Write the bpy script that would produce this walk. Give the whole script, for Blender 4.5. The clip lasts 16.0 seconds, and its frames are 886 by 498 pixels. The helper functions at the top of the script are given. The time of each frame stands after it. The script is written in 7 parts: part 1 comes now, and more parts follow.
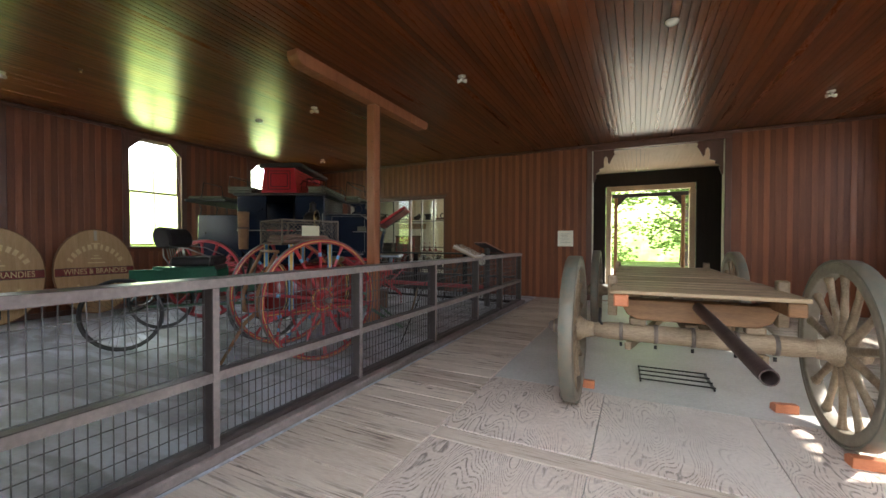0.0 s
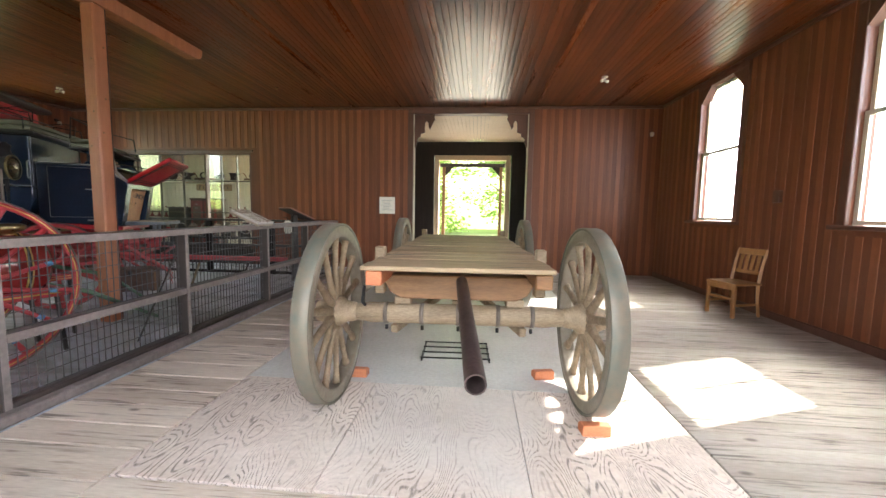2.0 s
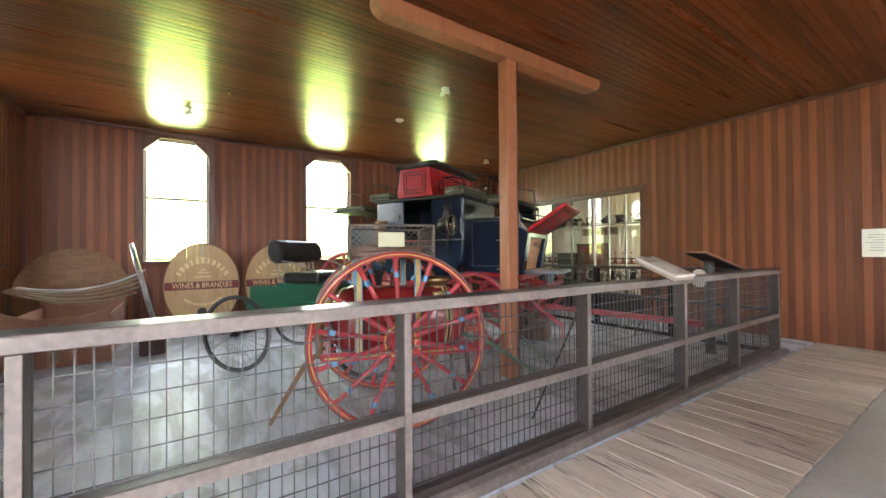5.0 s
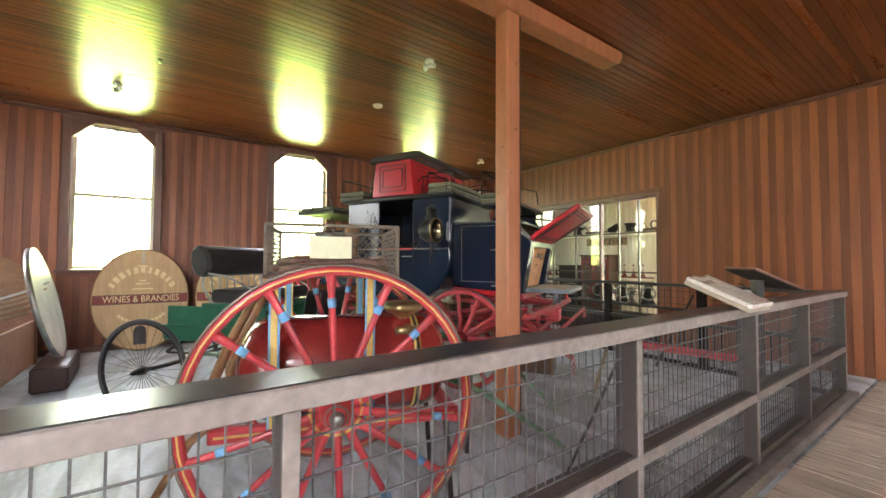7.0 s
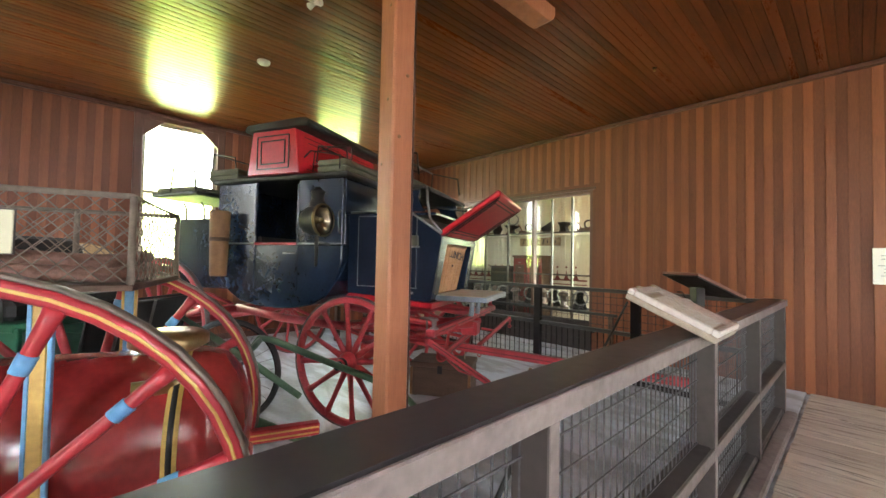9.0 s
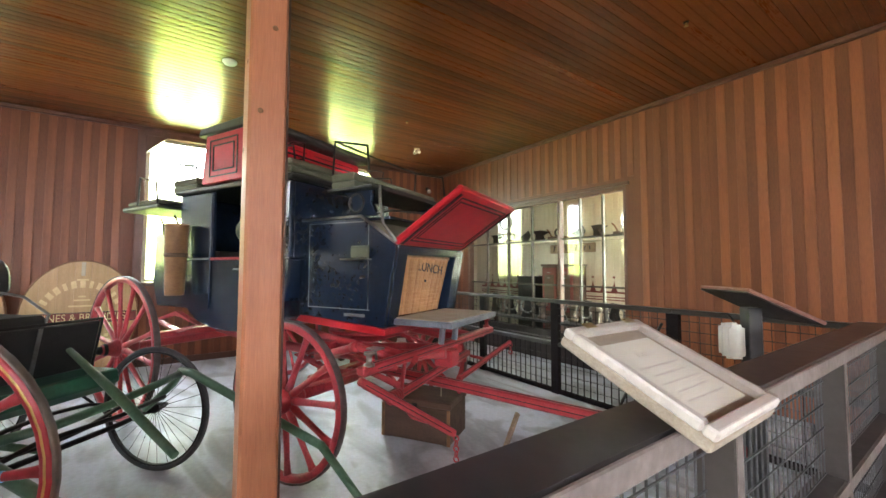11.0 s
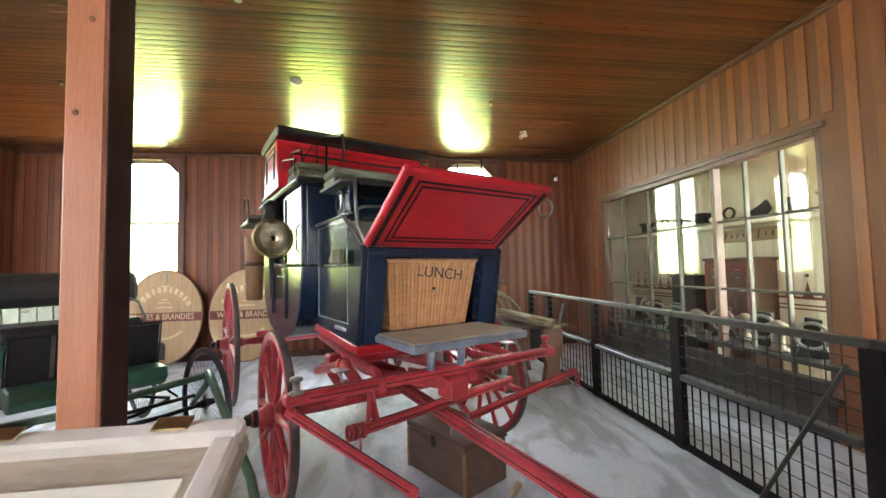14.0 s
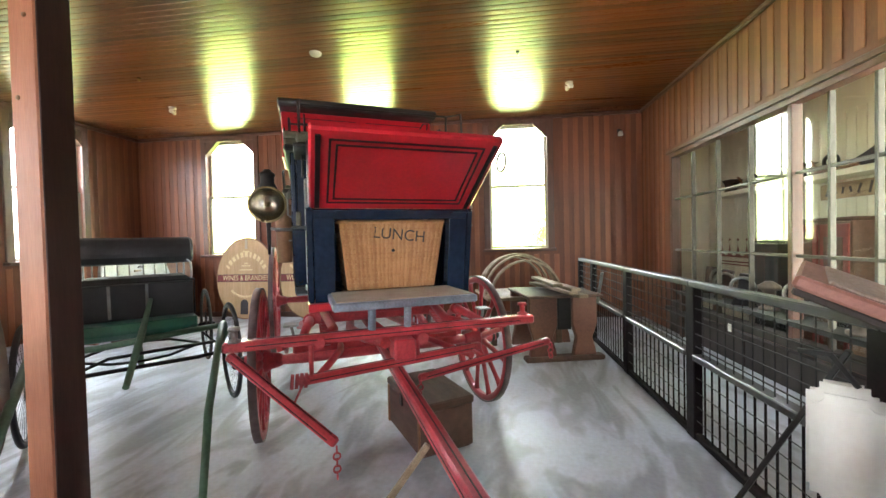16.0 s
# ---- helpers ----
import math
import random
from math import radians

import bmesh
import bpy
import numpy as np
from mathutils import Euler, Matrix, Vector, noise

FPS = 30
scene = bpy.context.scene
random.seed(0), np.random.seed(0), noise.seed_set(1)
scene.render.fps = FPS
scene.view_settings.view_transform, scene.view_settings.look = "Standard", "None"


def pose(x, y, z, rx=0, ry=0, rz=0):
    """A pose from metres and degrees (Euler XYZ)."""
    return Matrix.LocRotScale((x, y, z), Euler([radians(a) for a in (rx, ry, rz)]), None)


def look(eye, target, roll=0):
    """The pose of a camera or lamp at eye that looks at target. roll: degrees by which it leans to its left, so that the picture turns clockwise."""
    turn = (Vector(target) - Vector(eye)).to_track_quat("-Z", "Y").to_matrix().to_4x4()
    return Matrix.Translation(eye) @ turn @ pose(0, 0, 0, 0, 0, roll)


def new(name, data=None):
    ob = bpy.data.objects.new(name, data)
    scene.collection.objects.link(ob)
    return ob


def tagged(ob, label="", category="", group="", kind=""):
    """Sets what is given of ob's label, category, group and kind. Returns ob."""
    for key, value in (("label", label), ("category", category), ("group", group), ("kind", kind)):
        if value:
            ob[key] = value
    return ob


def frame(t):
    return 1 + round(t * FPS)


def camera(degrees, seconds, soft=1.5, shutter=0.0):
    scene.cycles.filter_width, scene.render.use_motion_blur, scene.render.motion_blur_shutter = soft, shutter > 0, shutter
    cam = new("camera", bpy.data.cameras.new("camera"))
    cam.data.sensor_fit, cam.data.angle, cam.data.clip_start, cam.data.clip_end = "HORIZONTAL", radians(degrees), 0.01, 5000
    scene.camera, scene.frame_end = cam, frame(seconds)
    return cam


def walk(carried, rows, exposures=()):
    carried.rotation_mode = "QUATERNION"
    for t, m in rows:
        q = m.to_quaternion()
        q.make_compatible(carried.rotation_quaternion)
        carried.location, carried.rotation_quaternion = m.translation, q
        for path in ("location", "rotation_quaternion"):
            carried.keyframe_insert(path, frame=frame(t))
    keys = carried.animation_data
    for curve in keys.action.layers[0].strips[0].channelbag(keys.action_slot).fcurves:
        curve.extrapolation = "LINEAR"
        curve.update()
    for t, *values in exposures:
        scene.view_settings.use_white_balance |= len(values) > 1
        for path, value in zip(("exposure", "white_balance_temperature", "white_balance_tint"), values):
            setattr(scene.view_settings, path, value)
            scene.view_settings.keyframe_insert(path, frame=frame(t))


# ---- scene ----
cam = camera(97.5, 16.0)
METRES, EYE, TILT, LEAN, TURN = 8.5, 1.34, 0.0, 0.0, 26.6
ROWS = [
    (0.0, 0.0, 0.0, 0.0, 0.0, -0.87, -0.15),
    (0.5, 0.0346, 0.0207, 0.0037, -6.48, -2.43, 1.4),
    (1.0, 0.054, 0.0351, 0.0026, -13.61, -5.17, 0.58),
    (1.5, 0.0775, 0.0542, -0.001, -18.93, -5.42, -0.89),
    (2.0, 0.0984, 0.0665, -0.0023, -21.66, -5.38, -1.01),
    (2.5, 0.1252, 0.0768, -0.0007, -19.49, -3.24, -0.16),
    (3.0, 0.1198, 0.0924, -0.0007, -5.48, -2.41, 0.57),
    (3.5, 0.0956, 0.124, 0.0028, 10.72, -2.19, 1.37),
    (4.0, 0.0743, 0.1609, 0.0024, 23.51, -2.13, 1.33),
    (6.5, 0.0063, 0.3263, 0.0063, 30.63, 1.62, -0.02),
    (7.0, -0.0031, 0.3539, 0.0080, 28.49, 1.84, -0.28),
    (7.5, 0.0059, 0.3895, 0.0117, 27.48, 2.05, -0.57),
    (8.0, 0.0058, 0.4198, 0.0153, 24.35, 1.62, -0.91),
    (8.5, -0.0086, 0.4483, 0.0128, 21.41, 1.55, -1.17),
    (9.0, -0.0024, 0.477, 0.01, 20.37, 1.74, -1.16),
    (11.5, 0.0535, 0.6174, 0.0209, 32.29, 3.91, 0.08),
    (12.0, 0.0596, 0.647, 0.026, 36.7, 4.94, 0.17),
    (12.5, 0.0783, 0.671, 0.0252, 42.91, 5.14, 0.25),
    (13.0, 0.0956, 0.6943, 0.0249, 47.63, 3.96, 0.77),
    (13.5, 0.1008, 0.7257, 0.0215, 52.22, 3.17, 1.05),
    (14.0, 0.1103, 0.7481, 0.0199, 55.83, 2.91, 1.18),
    (14.5, 0.1305, 0.7714, 0.0176, 59.57, 2.46, 1.34),
    (15.0, 0.1435, 0.7924, 0.0157, 62.15, 1.97, 1.62),
    (15.5, 0.1452, 0.8221, 0.0145, 63.89, 0.73, 1.98),
    (16.0, 0.152, 0.8507, 0.0109, 70.25, -1.21, 1.34),
]
walk(cam, [(t, pose(0, 0, EYE, TILT, LEAN, TURN) @ pose(METRES * x, METRES * y, METRES * z, 90 + pitch, roll, yaw)) for t, x, y, z, yaw, pitch, roll in ROWS],
     [(0.0, 1.38, 6500, 10), (0.5, 1.82, 6500, 10), (1.5, 2.18, 6500, 10), (2.5, 2.30, 6550, 10), (4.0, 2.57, 6500, 10), (6.5, 2.98, 6900, 10), (8.0, 3.02, 6950, 10), (9.0, 2.92, 6800, 10),
      (11.5, 3.16, 6650, 10), (13.0, 3.24, 6600, 10), (16.0, 3.27, 6550, 10)])

# ---- world, sun and large lights ----
world = bpy.data.worlds.new("sky")
scene.world = world
world.use_nodes = True
_nt = world.node_tree
_sky = _nt.nodes.new("ShaderNodeTexSky")
_sky.sky_type = "NISHITA"
_sky.sun_disc = False
SUN = Vector((1.08, 0.43, 1.0)).normalized()
_sky.sun_elevation = math.asin(SUN.z)
_sky.sun_rotation = math.atan2(SUN.x, SUN.y)
_bg = _nt.nodes["Background"]
_bg.inputs[1].default_value = 0.15
_nt.links.new(_sky.outputs[0], _bg.inputs[0])
_sun = new("sun", bpy.data.lights.new("sun", "SUN"))
_sun.data.energy, _sun.data.angle, _sun.data.color = 5.0, radians(0.5), (1.0, 0.95, 0.86)
_sun.matrix_world = look(SUN * 60, (0, 0, 0))


# area lamps added to brighten the display room, set in its two added openings
for _x in (-4.55, -2.85):
    _sk = new("window_skylight", bpy.data.lights.new("window_skylight", "AREA"))
    _sk.data.shape, _sk.data.size, _sk.data.size_y = "RECTANGLE", 1.5, 2.9
    _sk.data.energy, _sk.data.color = 20.0, (0.95, 1.0, 0.82)
    _sk.matrix_world = look((_x, 11.06, 2.05), (_x, 9.0, 2.05))


# ---- materials ----
def mat(name, col, col2=None, rough=0.5, metal=0.0, scale=6.0, stretch=(1, 1, 1), bump=0.15, fine=60.0, coat=0.0, island=0.0, spec=0.5, contrast=0.6):
    """A two-scale procedural surface: broad stains and fine grain between two colours, uneven gloss, fine relief."""
    m = bpy.data.materials.new(name)
    m.use_nodes = True
    n, l = m.node_tree.nodes, m.node_tree.links
    b = n["Principled BSDF"]
    col2 = col2 or tuple(c * 0.6 for c in col)
    tc = n.new("ShaderNodeTexCoord")
    mp = n.new("ShaderNodeMapping")
    mp.inputs["Scale"].default_value = stretch
    l.new(tc.outputs["Object"], mp.inputs[0])
    vec = mp.outputs[0]
    oi = n.new("ShaderNodeObjectInfo")
    sh = n.new("ShaderNodeVectorMath")
    sh.operation = "MULTIPLY_ADD"
    l.new(oi.outputs["Random"], sh.inputs[0])
    sh.inputs[1].default_value = (37.0, 23.0, 51.0)
    l.new(vec, sh.inputs[2])
    vec = sh.outputs[0]
    a = n.new("ShaderNodeTexNoise")
    a.inputs["Scale"].default_value, a.inputs["Detail"].default_value = scale, 4
    f = n.new("ShaderNodeTexNoise")
    f.inputs["Scale"].default_value, f.inputs["Detail"].default_value = fine, 3
    l.new(vec, a.inputs["Vector"])
    l.new(vec, f.inputs["Vector"])
    mx = n.new("ShaderNodeMath")
    mx.operation = "MULTIPLY_ADD"
    l.new(f.outputs["Fac"], mx.inputs[0])
    mx.inputs[1].default_value = 0.45
    ml = n.new("ShaderNodeMath")
    ml.operation = "MULTIPLY"
    l.new(a.outputs["Fac"], ml.inputs[0])
    ml.inputs[1].default_value = 0.55
    l.new(ml.outputs[0], mx.inputs[2])
    fac = mx.outputs[0]
    if island:
        g = n.new("ShaderNodeNewGeometry")
        r = n.new("ShaderNodeMath")
        r.operation = "MULTIPLY_ADD"
        l.new(g.outputs["Random Per Island"], r.inputs[0])
        r.inputs[1].default_value = island
        l.new(oi.outputs["Random"], r.inputs[2])
        r2 = n.new("ShaderNodeMath")
        r2.operation = "MULTIPLY_ADD"
        l.new(r.outputs[0], r2.inputs[0])
        r2.inputs[1].default_value = 0.3
        l.new(fac, r2.inputs[2])
        r3 = n.new("ShaderNodeMath")
        r3.operation = "SUBTRACT"
        l.new(r2.outputs[0], r3.inputs[0])
        r3.inputs[1].default_value = 0.15 * (1 + island)
        fac = r3.outputs[0]
    rp = n.new("ShaderNodeValToRGB")
    rp.color_ramp.elements[0].position = 0.5 - 0.5 * contrast * 0.6
    rp.color_ramp.elements[1].position = 0.5 + 0.5 * contrast * 0.6
    rp.color_ramp.elements[0].color = (*col2, 1)
    rp.color_ramp.elements[1].color = (*col, 1)
    l.new(fac, rp.inputs[0])
    l.new(rp.outputs[0], b.inputs["Base Color"])
    rr = n.new("ShaderNodeMapRange")
    rr.inputs["To Min"].default_value, rr.inputs["To Max"].default_value = min(1, rough * 1.25), rough * 0.8
    l.new(fac, rr.inputs[0])
    l.new(rr.outputs[0], b.inputs["Roughness"])
    b.inputs["Metallic"].default_value = metal
    b.inputs["Coat Weight"].default_value = coat
    b.inputs["Coat Roughness"].default_value = 0.12
    b.inputs["Specular IOR Level"].default_value = spec
    if bump:
        bp = n.new("ShaderNodeBump")
        bp.inputs["Strength"].default_value, bp.inputs["Distance"].default_value = bump, 0.01
        l.new(fac, bp.inputs["Height"])
        l.new(bp.outputs[0], b.inputs["Normal"])
    return m


def wild_grain(name, light, dark, scale, rough=0.6):
    """Weathered plywood: raised rings of grain, bent by noise."""
    m = mat(name, light, dark, rough=rough, scale=2.0, bump=0.2, fine=40)
    n, l = m.node_tree.nodes, m.node_tree.links
    b = n["Principled BSDF"]
    tc = n.new("ShaderNodeTexCoord")
    mp = n.new("ShaderNodeMapping")
    mp.inputs["Scale"].default_value = (1.0, 0.34, 1.0)
    l.new(tc.outputs["Object"], mp.inputs[0])
    no = n.new("ShaderNodeTexNoise")
    no.inputs["Scale"].default_value, no.inputs["Detail"].default_value = scale, 1.5
    l.new(mp.outputs[0], no.inputs["Vector"])
    mu = n.new("ShaderNodeMath")
    mu.operation = "MULTIPLY"
    mu.inputs[1].default_value = 320.0
    l.new(no.outputs["Fac"], mu.inputs[0])
    si = n.new("ShaderNodeMath")
    si.operation = "SINE"
    l.new(mu.outputs[0], si.inputs[0])
    wear = n.new("ShaderNodeTexNoise")
    wear.inputs["Scale"].default_value, wear.inputs["Detail"].default_value = 1.1, 5
    l.new(tc.outputs["Object"], wear.inputs["Vector"])
    wr = n.new("ShaderNodeMapRange")
    wr.inputs["From Min"].default_value, wr.inputs["From Max"].default_value = 0.36, 0.54
    l.new(wear.outputs["Fac"], wr.inputs[0])
    mr = n.new("ShaderNodeMapRange")
    mr.inputs["From Min"].default_value, mr.inputs["From Max"].default_value = 0.25, 0.95
    l.new(si.outputs[0], mr.inputs[0])
    sm = n.new("ShaderNodeMapping")
    sm.inputs["Scale"].default_value = (1.0, 0.16, 1.0)
    l.new(tc.outputs["Object"], sm.inputs[0])
    st = n.new("ShaderNodeTexNoise")
    st.inputs["Scale"].default_value, st.inputs["Detail"].default_value, st.inputs["Distortion"].default_value = 75.0, 2.0, 0.6
    l.new(sm.outputs[0], st.inputs["Vector"])
    sr = n.new("ShaderNodeMapRange")
    sr.inputs["From Min"].default_value, sr.inputs["From Max"].default_value = 0.38, 0.55
    l.new(st.outputs["Fac"], sr.inputs[0])
    sx = n.new("ShaderNodeMath")
    sx.operation = "MULTIPLY"
    l.new(mr.outputs[0], sx.inputs[0])
    l.new(sr.outputs[0], sx.inputs[1])
    fm = n.new("ShaderNodeMath")
    fm.operation = "MULTIPLY"
    l.new(sx.outputs[0], fm.inputs[0])
    l.new(wr.outputs[0], fm.inputs[1])
    # a smooth, dusty trodden patch round the wagon's tongue
    far = n.new("ShaderNodeVectorMath")
    far.operation = "DISTANCE"
    oval = n.new("ShaderNodeMapping")
    oval.inputs["Scale"].default_value = (1.4, 1.0, 0.0)
    l.new(tc.outputs["Object"], oval.inputs[0])
    l.new(oval.outputs[0], far.inputs[0])
    far.inputs[1].default_value = (0.5, 3.5, 0.0)
    ragged = n.new("ShaderNodeMath")
    ragged.operation = "MULTIPLY_ADD"
    l.new(wear.outputs["Fac"], ragged.inputs[0])
    ragged.inputs[1].default_value = 2.2
    l.new(far.outputs["Value"], ragged.inputs[2])
    edge = n.new("ShaderNodeMapRange")
    edge.interpolation_type = "SMOOTHSTEP"
    edge.inputs["From Min"].default_value, edge.inputs["From Max"].default_value = 1.65, 2.35
    edge.inputs["To Min"].default_value = 0.55
    l.new(ragged.outputs[0], edge.inputs[0])
    keep = n.new("ShaderNodeMath")
    keep.operation = "MULTIPLY"
    l.new(fm.outputs[0], keep.inputs[0])
    l.new(edge.outputs[0], keep.inputs[1])
    old = b.inputs["Base Color"].links[0].from_socket
    dust = n.new("ShaderNodeMix")
    dust.data_type = "RGBA"
    l.new(edge.outputs[0], dust.inputs["Factor"])
    dust.inputs["A"].default_value = (0.56, 0.54, 0.505, 1)
    l.new(old, dust.inputs["B"])
    mix = n.new("ShaderNodeMix")
    mix.data_type = "RGBA"
    l.new(keep.outputs[0], mix.inputs["Factor"])
    l.new(dust.outputs["Result"], mix.inputs["A"])
    mix.inputs["B"].default_value = (*[c * 0.45 for c in dark], 1)
    l.new(mix.outputs["Result"], b.inputs["Base Color"])
    return m


def worn_boards(name, pale, mid, dark):
    """Foot-worn boards: pale wood with long dark grain streaks, a few knots and trodden dirt."""
    m = mat(name, pale, mid, rough=0.6, scale=1.5, stretch=(0.8, 5, 5), fine=18, bump=0.25, island=0.25, contrast=0.7)
    n, l = m.node_tree.nodes, m.node_tree.links
    b = n["Principled BSDF"]
    tc = n.new("ShaderNodeTexCoord")
    oi = n.new("ShaderNodeObjectInfo")
    sh = n.new("ShaderNodeVectorMath")
    sh.operation = "MULTIPLY_ADD"
    l.new(oi.outputs["Random"], sh.inputs[0])
    sh.inputs[1].default_value = (41.0, 29.0, 17.0)
    l.new(tc.outputs["Object"], sh.inputs[2])

    def scaled(v):
        q = n.new("ShaderNodeMapping")
        q.inputs["Scale"].default_value = v
        l.new(sh.outputs[0], q.inputs[0])
        return q.outputs[0]

    def ranged(sock, lo, hi):
        q = n.new("ShaderNodeMapRange")
        q.inputs["From Min"].default_value, q.inputs["From Max"].default_value = lo, hi
        l.new(sock, q.inputs[0])
        return q.outputs[0]

    def maths(op, a, c):
        q = n.new("ShaderNodeMath")
        q.operation = op
        l.new(a, q.inputs[0])
        if isinstance(c, float):
            q.inputs[1].default_value = c
        else:
            l.new(c, q.inputs[1])
        return q.outputs[0]
    streak = n.new("ShaderNodeTexNoise")
    streak.inputs["Scale"].default_value, streak.inputs["Detail"].default_value, streak.inputs["Distortion"].default_value = 2.6, 4.0, 0.5
    l.new(scaled((0.9, 17.0, 3.0)), streak.inputs["Vector"])
    patch = n.new("ShaderNodeTexNoise")
    patch.inputs["Scale"].default_value, patch.inputs["Detail"].default_value = 2.3, 3.0
    l.new(scaled((0.8, 1.3, 1.0)), patch.inputs["Vector"])
    st = maths("MULTIPLY", ranged(streak.outputs["Fac"], 0.53, 0.62), ranged(patch.outputs["Fac"], 0.40, 0.62))
    knot = n.new("ShaderNodeTexVoronoi")
    knot.inputs["Scale"].default_value = 1.7
    l.new(scaled((1.0, 2.1, 1.0)), knot.inputs["Vector"])
    kn = ranged(knot.outputs["Distance"], 0.085, 0.03)
    fac = maths("MULTIPLY", maths("MAXIMUM", st, kn), 0.92)
    mix = n.new("ShaderNodeMix")
    mix.data_type = "RGBA"
    l.new(fac, mix.inputs["Factor"])
    l.new(b.inputs["Base Color"].links[0].from_socket, mix.inputs["A"])
    mix.inputs["B"].default_value = (*dark, 1)
    l.new(mix.outputs["Result"], b.inputs["Base Color"])
    return m


def stained_concrete(name):
    """Old grey concrete with long curved drag stains."""
    m = mat(name, (0.56, 0.61, 0.675), (0.42, 0.455, 0.50), rough=0.47, scale=1.2, fine=30, bump=0.06)
    n, l = m.node_tree.nodes, m.node_tree.links
    b = n["Principled BSDF"]
    tc = n.new("ShaderNodeTexCoord")
    mp = n.new("ShaderNodeMapping")
    mp.inputs["Scale"].default_value = (0.35, 1.0, 1.0)
    mp.inputs["Rotation"].default_value = (0, 0, 0.4)
    l.new(tc.outputs["Object"], mp.inputs[0])
    no = n.new("ShaderNodeTexNoise")
    no.inputs["Scale"].default_value, no.inputs["Detail"].default_value, no.inputs["Distortion"].default_value = 1.5, 3.0, 1.6
    l.new(mp.outputs[0], no.inputs["Vector"])
    mr = n.new("ShaderNodeMapRange")
    mr.inputs["From Min"].default_value, mr.inputs["From Max"].default_value = 0.50, 0.62
    l.new(no.outputs["Fac"], mr.inputs[0])
    old = b.inputs["Base Color"].links[0].from_socket
    mix = n.new("ShaderNodeMix")
    mix.data_type = "RGBA"
    lines = n.new("ShaderNodeTexNoise")
    lines.inputs["Scale"].default_value, lines.inputs["Detail"].default_value, lines.inputs["Distortion"].default_value = 1.3, 3.0, 1.6
    l.new(mp.outputs[0], lines.inputs["Vector"])
    bend = n.new("ShaderNodeMath")
    bend.operation = "MULTIPLY"
    bend.inputs[1].default_value = 22.0
    l.new(lines.outputs["Fac"], bend.inputs[0])
    wave = n.new("ShaderNodeMath")
    wave.operation = "SINE"
    l.new(bend.outputs[0], wave.inputs[0])
    drag = n.new("ShaderNodeMapRange")
    drag.inputs["From Min"].default_value, drag.inputs["From Max"].default_value = -0.3, 1.1
    l.new(wave.outputs[0], drag.inputs[0])
    top = n.new("ShaderNodeMath")
    top.operation = "MAXIMUM"
    l.new(mr.outputs[0], top.inputs[0])
    l.new(drag.outputs[0], top.inputs[1])
    mu = n.new("ShaderNodeMath")
    mu.operation = "MULTIPLY"
    mu.inputs[1].default_value = 0.5
    l.new(top.outputs[0], mu.inputs[0])
    l.new(mu.outputs[0], mix.inputs["Factor"])
    l.new(old, mix.inputs["A"])
    mix.inputs["B"].default_value = (0.10, 0.092, 0.088, 1)
    l.new(mix.outputs["Result"], b.inputs["Base Color"])
    return m


def glass_mat(name, tint=(1, 1, 1), rough=0.0):
    m = bpy.data.materials.new(name)
    m.use_nodes = True
    b = m.node_tree.nodes["Principled BSDF"]
    b.inputs["Base Color"].default_value = (*tint, 1)
    b.inputs["Transmission Weight"].default_value = 1
    b.inputs["Roughness"].default_value = rough
    b.inputs["IOR"].default_value = 1.45
    return m


def clear_lid(name):
    """A thin clear sheet: see-through, with a gloss that grows towards grazing."""
    m = bpy.data.materials.new(name)
    m.use_nodes = True
    n, l = m.node_tree.nodes, m.node_tree.links
    tr = n.new("ShaderNodeBsdfTransparent")
    tr.inputs[0].default_value = (0.97, 0.97, 0.96, 1)
    gl = n.new("ShaderNodeBsdfGlossy")
    gl.inputs["Roughness"].default_value = 0.08
    lw = n.new("ShaderNodeLayerWeight")
    pw = n.new("ShaderNodeMath")
    pw.operation = "POWER"
    pw.inputs[1].default_value = 4.0
    l.new(lw.outputs["Facing"], pw.inputs[0])
    fr = n.new("ShaderNodeMath")
    fr.operation = "MULTIPLY_ADD"
    fr.inputs[1].default_value, fr.inputs[2].default_value = 0.6, 0.03
    l.new(pw.outputs[0], fr.inputs[0])
    mx = n.new("ShaderNodeMixShader")
    l.new(fr.outputs[0], mx.inputs[0])
    l.new(tr.outputs[0], mx.inputs[1])
    l.new(gl.outputs[0], mx.inputs[2])
    l.new(mx.outputs[0], n["Material Output"].inputs[0])
    return m


def leaf_mat(name, c1, c2):
    m = mat(name, c1, c2, rough=0.55, scale=0.9, fine=9, bump=0.0, island=1.0)
    b = m.node_tree.nodes["Principled BSDF"]
    b.inputs["Transmission Weight"].default_value = 0.0
    b.inputs["Subsurface Weight"].default_value = 0.0
    n, l = m.node_tree.nodes, m.node_tree.links
    tr = n.new("ShaderNodeBsdfTranslucent")
    l.new(b.inputs["Base Color"].links[0].from_socket, tr.inputs[0])
    mx = n.new("ShaderNodeMixShader")
    mx.inputs[0].default_value = 0.4
    l.new(b.outputs[0], mx.inputs[1])
    l.new(tr.outputs[0], mx.inputs[2])
    l.new(mx.outputs[0], n["Material Output"].inputs[0])
    return m


